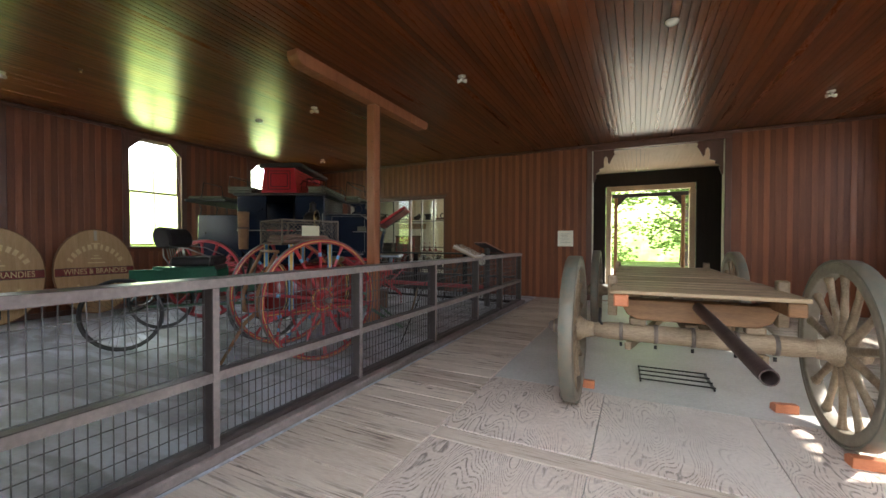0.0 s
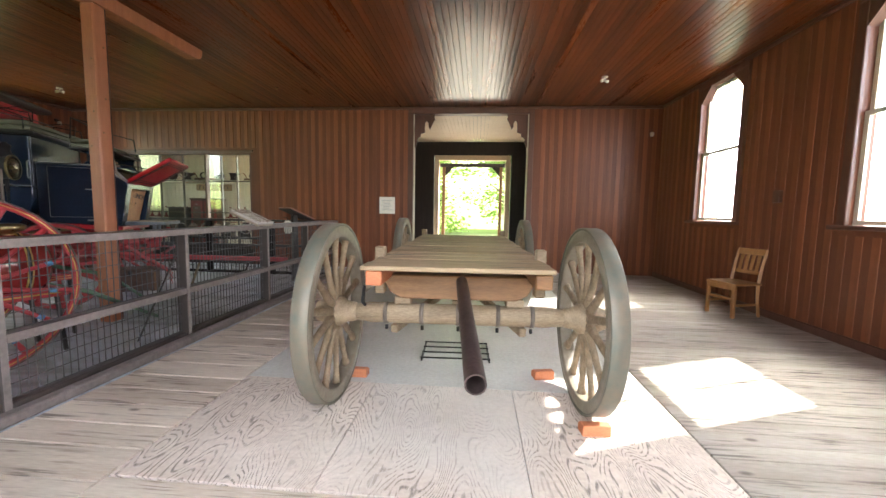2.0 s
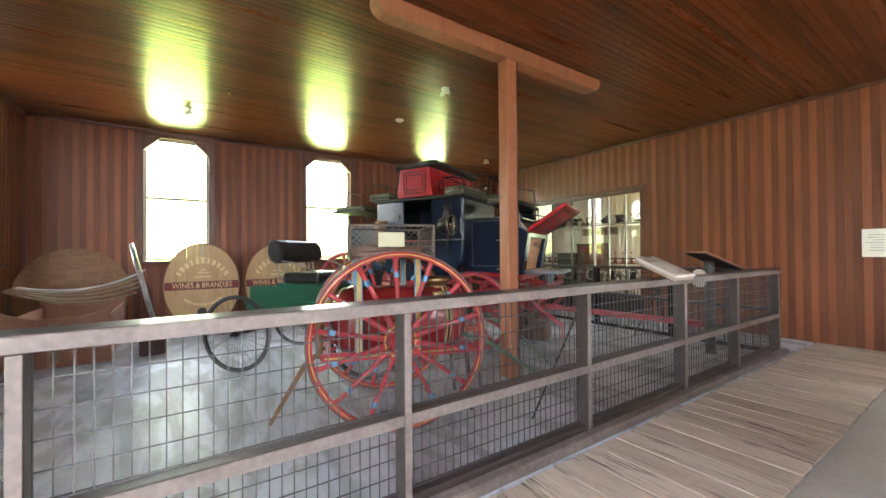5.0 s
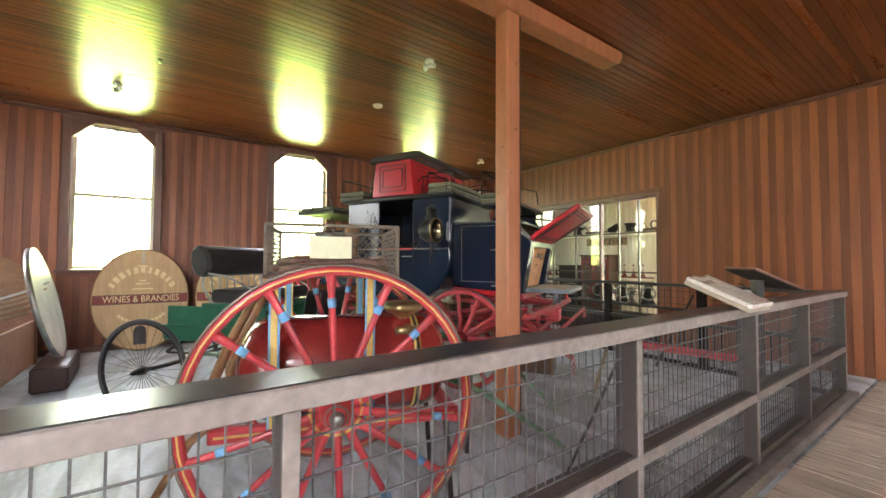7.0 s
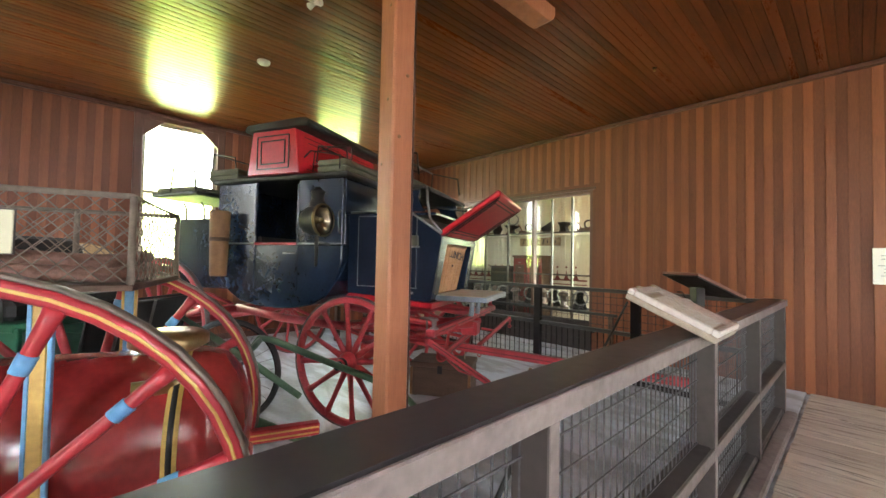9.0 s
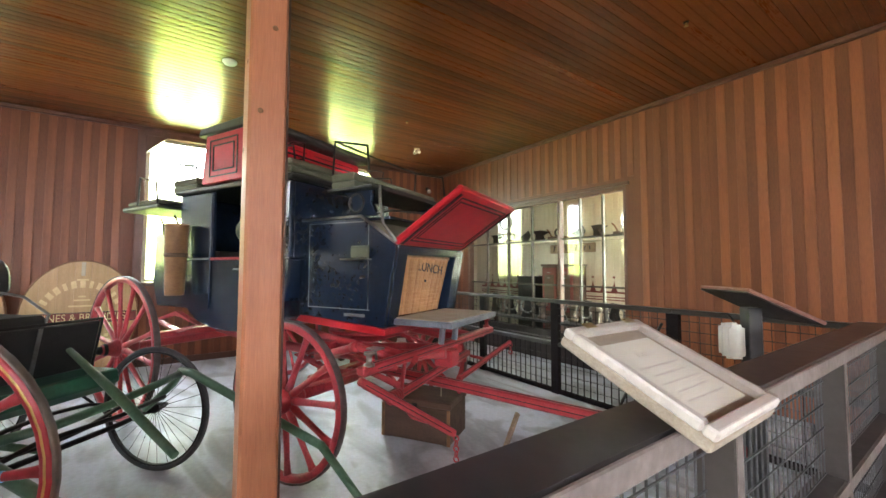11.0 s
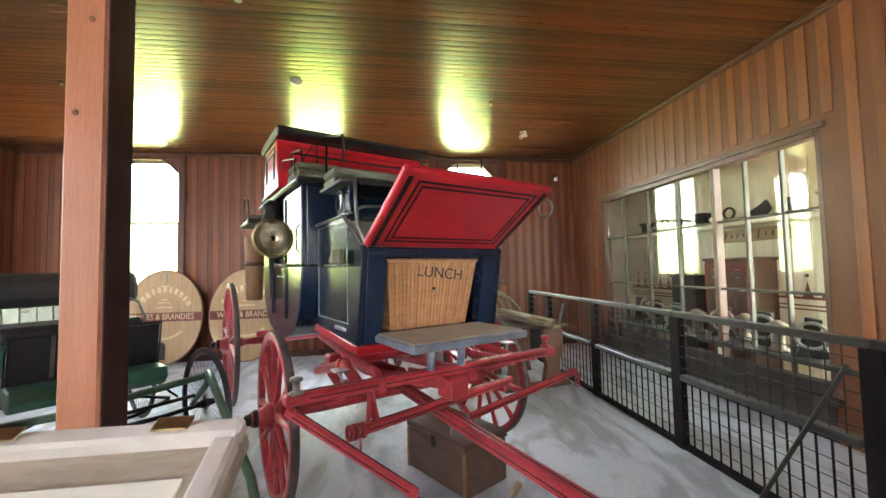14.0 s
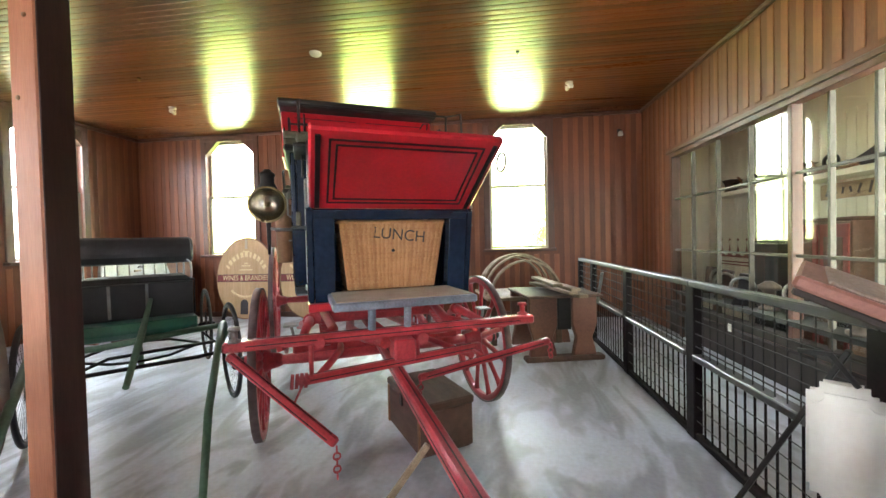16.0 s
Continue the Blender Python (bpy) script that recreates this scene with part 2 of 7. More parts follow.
M = {}
# boards darkened, battens lightened: the relief's light and shade put into colour
M["wall"] = mat("varnished wall boards", (0.185, 0.060, 0.028), (0.108, 0.034, 0.0175), rough=0.45, scale=1.4, stretch=(6, 6, 0.7), fine=26, bump=0.12, spec=0.4)
M["batten"] = mat("varnished battens", (0.258, 0.086, 0.035), (0.150, 0.048, 0.021), rough=0.4, scale=1.8, stretch=(8, 8, 0.6), fine=24, bump=0.12, spec=0.45, island=0.7)
M["ceil"] = mat("varnished ceiling boards", (0.185, 0.05, 0.014), (0.06, 0.016, 0.006), rough=0.30, scale=1.3, stretch=(7, 0.5, 7), fine=22, bump=0.02, island=1.0, spec=0.3, coat=0.4, contrast=0.5)
M["ceil"].node_tree.nodes["Principled BSDF"].inputs["Coat Roughness"].default_value = 0.13
M["trim"] = mat("dark window trim", (0.13, 0.055, 0.036), (0.07, 0.03, 0.022), rough=0.38, scale=3, stretch=(4, 4, 0.8))
M["sash"] = mat("cream painted sash", (0.62, 0.58, 0.47), (0.5, 0.46, 0.36), rough=0.5, scale=8, bump=0.08)
M["cream"] = mat("cream painted ceiling", (0.84, 0.67, 0.48), (0.76, 0.58, 0.39), rough=0.55, scale=2, bump=0.05)
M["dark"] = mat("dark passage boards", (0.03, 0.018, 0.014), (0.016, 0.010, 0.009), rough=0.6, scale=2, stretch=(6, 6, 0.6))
M["white"] = mat("white painted boards", (0.76, 0.74, 0.60), (0.62, 0.59, 0.46), rough=0.55, scale=2, stretch=(5, 5, 0.7), bump=0.08)
M["ply"] = wild_grain("weathered plywood", (0.68, 0.59, 0.515), (0.47, 0.385, 0.325), 2.7)
M["plank"] = worn_boards("worn floor planks", (0.66, 0.575, 0.485), (0.45, 0.37, 0.295), (0.11, 0.08, 0.062))
M["gplank"] = worn_boards("grey worn planks", (0.40, 0.36, 0.31), (0.27, 0.235, 0.195), (0.09, 0.072, 0.058))
M["gfloor"] = mat("dusty grey sheet floor", (0.55, 0.545, 0.51), (0.40, 0.39, 0.36), rough=0.5, scale=1.5, fine=35, bump=0.08)
M["concrete"] = stained_concrete("stained concrete")
# rail and worn: one rail paint, darkened for shaded faces, lightened for lit ones
M["rail"] = mat("brown rail paint", (0.062, 0.050, 0.047), (0.038, 0.030, 0.028), rough=0.42, scale=4, fine=26, bump=0.08)
M["railcap"] = mat("dark rail cap", (0.043, 0.041, 0.044), (0.026, 0.025, 0.028), rough=0.3, scale=3, fine=22, bump=0.05)
M["worn"] = mat("light rail face", (0.25, 0.21, 0.198), (0.135, 0.11, 0.103), rough=0.5, scale=4, fine=30, bump=0.15)
M["wire"] = mat("dull steel wire", (0.13, 0.13, 0.138), (0.07, 0.07, 0.076), rough=0.5, metal=0.5, scale=20, bump=0)
M["iron"] = mat("black iron", (0.028, 0.027, 0.027), (0.014, 0.013, 0.013), rough=0.45, metal=0.5, scale=12, fine=90, bump=0.2)
M["steel"] = mat("worn steel", (0.34, 0.37, 0.37), (0.2, 0.17, 0.15), rough=0.35, metal=0.9, scale=9, fine=80, bump=0.15)
M["blueiron"] = mat("blue grey iron", (0.30, 0.35, 0.42), (0.16, 0.19, 0.23), rough=0.35, metal=0.5, scale=9, fine=80, bump=0.1)
M["fence"] = mat("black fence paint", (0.018, 0.014, 0.015), (0.010, 0.008, 0.009), rough=0.7, scale=5, fine=60, bump=0.15, spec=0.06)
M["coachtyre"] = mat("dark iron coach tyre", (0.15, 0.11, 0.105), (0.075, 0.052, 0.05), rough=0.5, metal=0.3, scale=5, fine=20, bump=0.1)
M["fencerail"] = mat("black rail paint", (0.03, 0.028, 0.03), (0.018, 0.017, 0.018), rough=0.4, scale=4, fine=30, bump=0.06)
M["column"] = mat("stained pine column", (0.42, 0.16, 0.075), (0.28, 0.098, 0.045), rough=0.45, scale=1.6, stretch=(9, 9, 0.5), fine=24, bump=0.15)
M["red"] = mat("crimson coach paint", (0.48, 0.012, 0.024), (0.33, 0.008, 0.016), rough=0.32, scale=5, fine=50, bump=0.05, coat=0.4)
M["redgear"] = mat("worn red running gear", (0.50, 0.045, 0.058), (0.25, 0.024, 0.032), rough=0.4, scale=7, fine=60, bump=0.15, coat=0.2)
M["bred"] = mat("bright red tank paint", (0.26, 0.024, 0.024), (0.15, 0.014, 0.014), rough=0.25, scale=4, fine=40, bump=0.04, coat=0.5)
M["cartred"] = mat("red cart paint", (0.43, 0.03, 0.042), (0.27, 0.02, 0.028), rough=0.35, scale=6, fine=50, bump=0.1, coat=0.2)
M["gold"] = mat("yellow striping", (0.62, 0.42, 0.12), (0.42, 0.27, 0.07), rough=0.4, scale=9, bump=0.05)
M["sky"] = mat("light blue striping", (0.14, 0.36, 0.62), (0.09, 0.24, 0.45), rough=0.4, scale=9, bump=0.05)
M["navy"] = mat("dark navy coach panels", (0.010, 0.020, 0.041), (0.005, 0.010, 0.021), spec=0.4, rough=0.22, scale=2.5, fine=30, bump=0.02, coat=0.12)
M["black"] = mat("black leather", (0.022, 0.022, 0.022), (0.012, 0.012, 0.012), rough=0.5, scale=12, fine=110, bump=0.3)
M["olive"] = mat("faded olive cloth", (0.135, 0.14, 0.095), (0.085, 0.088, 0.06), rough=0.85, scale=9, fine=140, bump=0.3)
M["tan"] = mat("tan mat", (0.46, 0.41, 0.31), (0.36, 0.31, 0.23), rough=0.8, scale=9, fine=140, bump=0.2)
M["wicker"] = mat("wicker cane", (0.56, 0.31, 0.145), (0.36, 0.17, 0.07), rough=0.55, scale=16, fine=90, bump=0.2, island=1.0)
M["brass"] = mat("aged brass", (0.42, 0.34, 0.18), (0.25, 0.19, 0.09), rough=0.28, metal=0.95, scale=9, fine=60, bump=0.05)
M["silver"] = mat("tarnished silver reflector", (0.62, 0.58, 0.46), (0.42, 0.38, 0.28), rough=0.2, metal=0.95, scale=9, bump=0.03)
M["green"] = mat("green buggy paint", (0.022, 0.13, 0.075), (0.012, 0.08, 0.045), rough=0.35, scale=5, fine=50, bump=0.08, coat=0.2)
M["shaft"] = mat("faded green shafts", (0.085, 0.17, 0.105), (0.045, 0.10, 0.06), rough=0.45, scale=7, fine=60, bump=0.12)
M["rubber"] = mat("grey rubber tyre", (0.06, 0.062, 0.065), (0.035, 0.036, 0.038), rough=0.55, scale=12, fine=90, bump=0.15)
M["greywood"] = mat("weathered grey timber", (0.34, 0.255, 0.165), (0.15, 0.105, 0.065), rough=0.65, scale=3, stretch=(1, 5, 5), fine=30, bump=0.4)
M["greybed"] = worn_boards("weathered bed boards", (0.37, 0.27, 0.165), (0.20, 0.135, 0.075), (0.05, 0.034, 0.022))
M["brownwood"] = mat("brown timber", (0.25, 0.125, 0.05), (0.13, 0.06, 0.025), rough=0.55, scale=3, stretch=(0.8, 6, 6), fine=30, bump=0.25)
M["rim"] = mat("flaking green grey rim paint", (0.215, 0.19, 0.145), (0.14, 0.11, 0.078), rough=0.5, scale=5, fine=25, bump=0.35, contrast=0.8)
M["tyre"] = mat("rusty iron tyre", (0.21, 0.17, 0.14), (0.10, 0.08, 0.07), rough=0.45, metal=0.4, scale=4, fine=18, bump=0.08)
M["orange"] = mat("raw red wood", (0.55, 0.20, 0.09), (0.40, 0.13, 0.06), rough=0.6, scale=6, stretch=(1, 4, 4), fine=40, bump=0.25)
M["oak"] = mat("golden oak", (0.40, 0.195, 0.07), (0.27, 0.12, 0.04), rough=0.4, scale=4, stretch=(5, 5, 0.8), fine=30, bump=0.1)
M["pipe"] = mat("rusty steel pipe", (0.075, 0.05, 0.045), (0.04, 0.028, 0.027), rough=0.4, metal=0.4, scale=9, fine=70, bump=0.2)
M["cask"] = mat("cask head boards", (0.50, 0.335, 0.17), (0.36, 0.225, 0.105), rough=0.5, scale=3, stretch=(6, 6, 0.7), fine=30, bump=0.12)
M["darkred"] = mat("dark red lettering band", (0.20, 0.03, 0.025), (0.13, 0.02, 0.018), rough=0.5, scale=9, bump=0.05)
M["gilt"] = mat("pale gilt lettering", (0.70, 0.55, 0.30), (0.55, 0.41, 0.20), rough=0.45, scale=12, bump=0)
M["card"] = mat("yellowed card", (0.60, 0.60, 0.43), (0.54, 0.53, 0.37), rough=0.7, scale=5, bump=0.02)
M["darkpine"] = mat("dark brown pine", (0.055, 0.02, 0.014), (0.03, 0.012, 0.009), rough=0.55, scale=1.6, stretch=(9, 9, 0.5), fine=24, bump=0.15)
M["wagontyre"] = mat("dusty wagon tyre", (0.20, 0.14, 0.095), (0.085, 0.115, 0.100), rough=0.5, metal=0.15, scale=5, fine=16, bump=0.12, contrast=0.9)
M["paper"] = mat("white card", (0.82, 0.80, 0.73), (0.76, 0.74, 0.66), rough=0.7, scale=3, bump=0.02)
M["faint"] = mat("faint grey print", (0.66, 0.63, 0.58), (0.58, 0.55, 0.5), rough=0.7, bump=0)
M["redtrim"] = mat("reddish panel frame", (0.30, 0.13, 0.10), (0.19, 0.08, 0.06), rough=0.45, scale=6, stretch=(1, 4, 4), fine=40, bump=0.15)
M["ink"] = mat("dark ink", (0.06, 0.05, 0.05), (0.04, 0.035, 0.035), rough=0.7, bump=0)
M["case"] = mat("weathered display case wood", (0.45, 0.385, 0.31), (0.30, 0.245, 0.19), rough=0.55, scale=5, stretch=(1, 4, 4), fine=40, bump=0.2)
M["acrylic"] = mat("dusty pale lid frame", (0.66, 0.62, 0.58), (0.50, 0.46, 0.43), rough=0.3, scale=6, fine=40, bump=0.05)
M["mullion"] = mat("grey brown mullion paint", (0.095, 0.082, 0.064), (0.055, 0.046, 0.036), rough=0.45, scale=8, bump=0.08)
M["crate"] = mat("old brown crate wood", (0.11, 0.06, 0.038), (0.055, 0.03, 0.02), rough=0.6, scale=4, stretch=(1, 4, 4), fine=40, bump=0.25)
M["pinkwood"] = mat("reddish cradle boards", (0.34, 0.17, 0.11), (0.22, 0.105, 0.07), rough=0.6, scale=4, fine=40, bump=0.2)
M["darkwood"] = mat("dark red-brown stand wood", (0.17, 0.07, 0.045), (0.09, 0.036, 0.024), rough=0.5, scale=4, fine=40, bump=0.2)
M["plastic"] = mat("white plastic", (0.75, 0.74, 0.68), (0.68, 0.66, 0.60), rough=0.45, scale=9, bump=0.02)
M["grass"] = mat("dry grass ground", (0.17, 0.19, 0.06), (0.09, 0.12, 0.035), rough=0.9, scale=0.6, fine=8, bump=0.3)
M["path"] = mat("pale gravel path", (0.64, 0.57, 0.47), (0.52, 0.46, 0.37), rough=0.9, scale=1.5, fine=40, bump=0.3)
M["bark"] = mat("tree bark", (0.14, 0.10, 0.07), (0.07, 0.05, 0.035), rough=0.9, scale=5, stretch=(4, 4, 0.8), fine=30, bump=0.6)
M["leaf"] = leaf_mat("lime leaves", (0.34, 0.46, 0.12), (0.19, 0.29, 0.06))
M["lidglass"] = clear_lid("clear acrylic lid")
M["glass"] = glass_mat("window glass")
M["hose"] = mat("old canvas hose", (0.22, 0.125, 0.095), (0.13, 0.07, 0.055), rough=0.85, scale=14, fine=120, bump=0.4)
M["net"] = mat("grey cord net", (0.19, 0.155, 0.125), (0.11, 0.09, 0.07), rough=0.8, scale=20, bump=0.1)
M["tin"] = mat("dull grey tin", (0.42, 0.43, 0.42), (0.28, 0.285, 0.28), rough=0.4, metal=0.6, scale=4, fine=40, bump=0.08)


# ---- mesh helpers ----
def bx(bm, c, s, m=None, bev=0.0):
    """A box of size s about c, turned by m, with worn edges."""
    mm = (m or Matrix()) @ Matrix.Translation(c) @ Matrix.Diagonal((*s, 1))
    vs = bmesh.ops.create_cube(bm, size=1.0, matrix=mm)["verts"]
    if bev:
        es = list({e for v in vs for e in v.link_edges})
        bmesh.ops.bevel(bm, geom=es, offset=bev, segments=1, affect="EDGES", clamp_overlap=True)
    return bm


def basis(d):
    d = Vector(d).normalized()
    u = d.cross(Vector((0, 0, 1)))
    if u.length < 1e-3:
        u = d.cross(Vector((1, 0, 0)))
    u.normalize()
    return u, d.cross(u).normalized()


def tube(bm, pts, r, n=8, caps=True, flat=1.0):
    """A round or oval bar along points; r is one radius or one for each point."""
    pts = [Vector(p) for p in pts]
    rings = []
    u0 = None
    for i, p in enumerate(pts):
        d = (pts[min(i + 1, len(pts) - 1)] - pts[max(i - 1, 0)]).normalized()
        if u0 is None:
            u, v = basis(d)
        else:
            u = (u0 - d * u0.dot(d))
            u = u.normalized() if u.length > 1e-4 else basis(d)[0]
            v = d.cross(u).normalized()
        u0 = u
        rr = r[i] if isinstance(r, (list, tuple)) else r
        rings.append([bm.verts.new(p + (u * math.cos(a) + v * math.sin(a) * flat) * rr) for a in (2 * math.pi * k / n for k in range(n))])
    for a, b in zip(rings, rings[1:]):
        for k in range(n):
            f = bm.faces.new((a[k], a[(k + 1) % n], b[(k + 1) % n], b[k]))
            f.smooth = n > 5
    if caps:
        bm.faces.new(rings[0][::-1])
        bm.faces.new(rings[-1])
    return bm


def bar(bm, a, b, w, h, bev=0.0):
    """A squared bar from a to b, w wide and h high."""
    a, b = Vector(a), Vector(b)
    d = b - a
    u, v = basis(d)
    m = Matrix((u, v, d.normalized())).transposed().to_4x4()
    m.translation = (a + b) / 2
    return bx(bm, (0, 0, 0), (w, h, d.length), m, bev)


def lathe(bm, prof, m=None, n=24, smooth=True):
    """Turns a profile of (radius, height) round z, then moves it by m."""
    m = m or Matrix()
    rings = []
    for r, z in prof:
        if r < 1e-5:
            rings.append([bm.verts.new(m @ Vector((0, 0, z)))])
        else:
            rings.append([bm.verts.new(m @ Vector((r * math.cos(2 * math.pi * k / n), r * math.sin(2 * math.pi * k / n), z))) for k in range(n)])
    for a, b in zip(rings, rings[1:]):
        for k in range(n):
            q = [a[k % len(a)], a[(k + 1) % len(a)], b[(k + 1) % len(b)], b[k % len(b)]]
            q = list(dict.fromkeys(q))
            if len(q) > 2:
                f = bm.faces.new(q)
                f.smooth = smooth
    return bm


def prism(bm, poly, a, b, m=None, bev=0.0):
    """A flat outline of (x, z) carried from y = a to y = b."""
    m = m or Matrix()
    lo = [bm.verts.new(m @ Vector((x, a, z))) for x, z in poly]
    hi = [bm.verts.new(m @ Vector((x, b, z))) for x, z in poly]
    n = len(poly)
    fs = [bm.faces.new(lo), bm.faces.new(hi[::-1])]
    for k in range(n):
        fs.append(bm.faces.new((lo[k], hi[k], hi[(k + 1) % n], lo[(k + 1) % n])))
    bmesh.ops.recalc_face_normals(bm, faces=fs)
    if bev:
        es = list({e for f in fs for e in f.edges})
        bmesh.ops.bevel(bm, geom=es, offset=bev, segments=1, affect="EDGES", clamp_overlap=True)
    return bm


def mesh_of(name, bm, material):
    me = bpy.data.meshes.new(name)
    bmesh.ops.recalc_face_normals(bm, faces=bm.faces[:])
    bm.to_mesh(me)
    bm.free()
    me.materials.append(material)
    return me


def part(name, bm, material, parent=None, label=""):
    """Links a bmesh, or a ready mesh, as one mesh object under a thing or a part."""
    me = bm if isinstance(bm, bpy.types.Mesh) else mesh_of(name, bm, material)
    ob = new(name, me)
    if parent:
        ob.parent = parent
    if label:
        ob["label"] = label
    return ob


def placed(name, me, parent, m):
    ob = new(name, me)
    ob.parent = parent
    ob.matrix_basis = m
    return ob


def thing(name, m, label, category, group="", kind=""):
    ob = new(name)
    ob.empty_display_size = 0.2
    ob.matrix_basis = m
    return tagged(ob, label, category, group, kind)


def B():
    return bmesh.new()


def letters(text, size, material, parent, m, name="lettering", depth=0.002):
    cu = bpy.data.curves.new(name, "FONT")
    cu.body, cu.size, cu.align_x, cu.align_y, cu.extrude = text, size, "CENTER", "CENTER", depth
    cu.materials.append(material)
    ob = new(name, cu)
    ob.parent = parent
    ob.matrix_basis = m
    return ob


# ---- the hall ----
XW, XE, YS, YN, ZC = -9.35, 4.40, -0.13, 9.75, 3.66
T = 0.16


def wall_grid(name, axis, at, out, lo, hi, z1, holes, material, label, batten=None, pitch=0.18, bw=0.085):
    """A wall in one mesh with its openings cut through, and upright battens on its inner face.
    axis: the direction it runs along; at: its inner face; out: +1 or -1, the side its thickness lies on."""
    us = sorted({lo, hi, *[h[0] for h in holes], *[h[1] for h in holes]})
    zs = sorted({-0.15, z1, *[h[2] for h in holes], *[h[3] for h in holes]})
    bm = B()
    for u0, u1 in zip(us, us[1:]):
        for w0, w1 in zip(zs, zs[1:]):
            if any(h[0] <= u0 and u1 <= h[1] and h[2] <= w0 and w1 <= h[3] for h in holes):
                continue
            c, s = ((u0 + u1) / 2, at + out * T / 2, (w0 + w1) / 2), (u1 - u0, T, w1 - w0)
            if axis == "y":
                c, s = (c[1], c[0], c[2]), (s[1], s[0], s[2])
            bx(bm, c, s)
    bmesh.ops.remove_doubles(bm, verts=bm.verts[:], dist=1e-4)
    bm.verts.index_update()
    dup = {}
    for f in bm.faces:
        dup.setdefault(tuple(sorted(v.index for v in f.verts)), []).append(f)
    bmesh.ops.delete(bm, geom=[f for fs in dup.values() if len(fs) > 1 for f in fs], context="FACES_ONLY")
    w = tagged(part(name, bm, material), label, "wall", kind="structure")
    return w


def add_battens(w, axis, at, out, lo, hi, z0, z1, holes, margin=0.10, pitch=0.18, bw=0.088, th=0.009):
    cache = {}
    u = lo + 0.06
    while u + bw < hi:
        spans = [(z0, z1)]
        for a, b, c, d in holes:
            if u + bw > a - margin and u < b + margin:
                nxt = []
                for s0, s1 in spans:
                    if c - margin > s0:
                        nxt.append((s0, min(s1, c - margin)))
                    if d + margin < s1:
                        nxt.append((max(s0, d + margin), s1))
                spans = nxt
        for s0, s1 in spans:
            hgt = round(s1 - s0, 3)
            if hgt < 0.04:
                continue
            if (axis, hgt) not in cache:
                bm = B()
                bx(bm, (0, 0, hgt / 2), (bw, th, hgt) if axis == "x" else (th, bw, hgt), None, 0.003)
                cache[(axis, hgt)] = mesh_of("batten", bm, M["batten"])
            c = (u + bw / 2, at - out * th / 2, s0) if axis == "x" else (at - out * th / 2, u + bw / 2, s0)
            placed("batten", cache[(axis, hgt)], w, Matrix.Translation(c))
        u += pitch


WEST = [(1.40, 2.42), (4.25, 5.28), (7.06, 8.11)]
EAST = [(1.40, 2.44), (4.28, 5.34), (7.17, 8.25)]
SOUTHW = [(-8.2, -7.15)]
Z0, Z1 = 1.26, 3.52
west_h = [(a, b, Z0, Z1) for a, b in WEST]
east_h = [(a, b, Z0, Z1) for a, b in EAST]
DOOR = (-0.97, 1.59, 0.0, 3.50)
NWIN = (-8.32, -4.82, 0.37, 2.65)
south_h = [(-0.97, 1.59, 0.0, 3.3)] + [(a, b, Z0, Z1) for a, b in SOUTHW]
north_h = [DOOR, NWIN]
wall_west = wall_grid("wall_west", "y", XW, -1, YS, YN, ZC, west_h, M["wall"], "red-brown varnished board wall with three tall windows")
wall_east = wall_grid("wall_east", "y", XE, 1, YS, YN, ZC, east_h, M["wall"], "red-brown varnished board wall with tall bright windows")
wall_north = wall_grid("wall_north", "x", YN, 1, XW - T, XE + T, ZC, north_h, M["wall"], "red-brown board wall with a wide doorway and a glazed display window")
wall_south = wall_grid("wall_south", "x", YS, -1, XW - T, XE + T, ZC, south_h, M["wall"], "red-brown board wall with the wide entrance doorway")


# floor sheets
bm = B()
bx(bm, ((XW - T - 2.26) / 2, (YS + YN) / 2, -0.1), (-2.26 - XW + T, YN - YS, 0.2))
bx(bm, ((XE + T - 2.26) / 2, (YS + YN) / 2, -0.12), (XE + T + 2.26, YN - YS, 0.2))
floor = tagged(part("floor", bm, M["concrete"]), "smooth grey stained concrete floor under the carriages", "floor", kind="structure")

# ceiling of narrow boards with rounded faces, in one mesh
bm = B()
pitch = 0.083
k = 0
x = XW
while x < XE - 0.001:
    w = min(pitch, XE - x)
    pr = [(x + 0.0015, ZC + 0.005), (x + 0.004, ZC + 0.0008), (x + w * 0.3, ZC + 0.0004), (x + w * 0.5, ZC), (x + w * 0.7, ZC + 0.0004), (x + w - 0.004, ZC + 0.0008), (x + w - 0.0015, ZC + 0.005)]
    lo = [bm.verts.new((a, YS - T, b)) for a, b in pr]
    hi = [bm.verts.new((a, YN + T, b)) for a, b in pr]
    for i in range(len(pr) - 1):
        bm.faces.new((lo[i], lo[i + 1], hi[i + 1], hi[i])).smooth = False
    x += pitch
bx(bm, ((XW + XE) / 2, (YS + YN) / 2, ZC + 0.06), (XE - XW + 2 * T, YN - YS + 2 * T, 0.09))
ceiling = tagged(part("ceiling", bm, M["ceil"]), "glossy varnished narrow tongue and groove board ceiling", "ceiling", kind="structure")

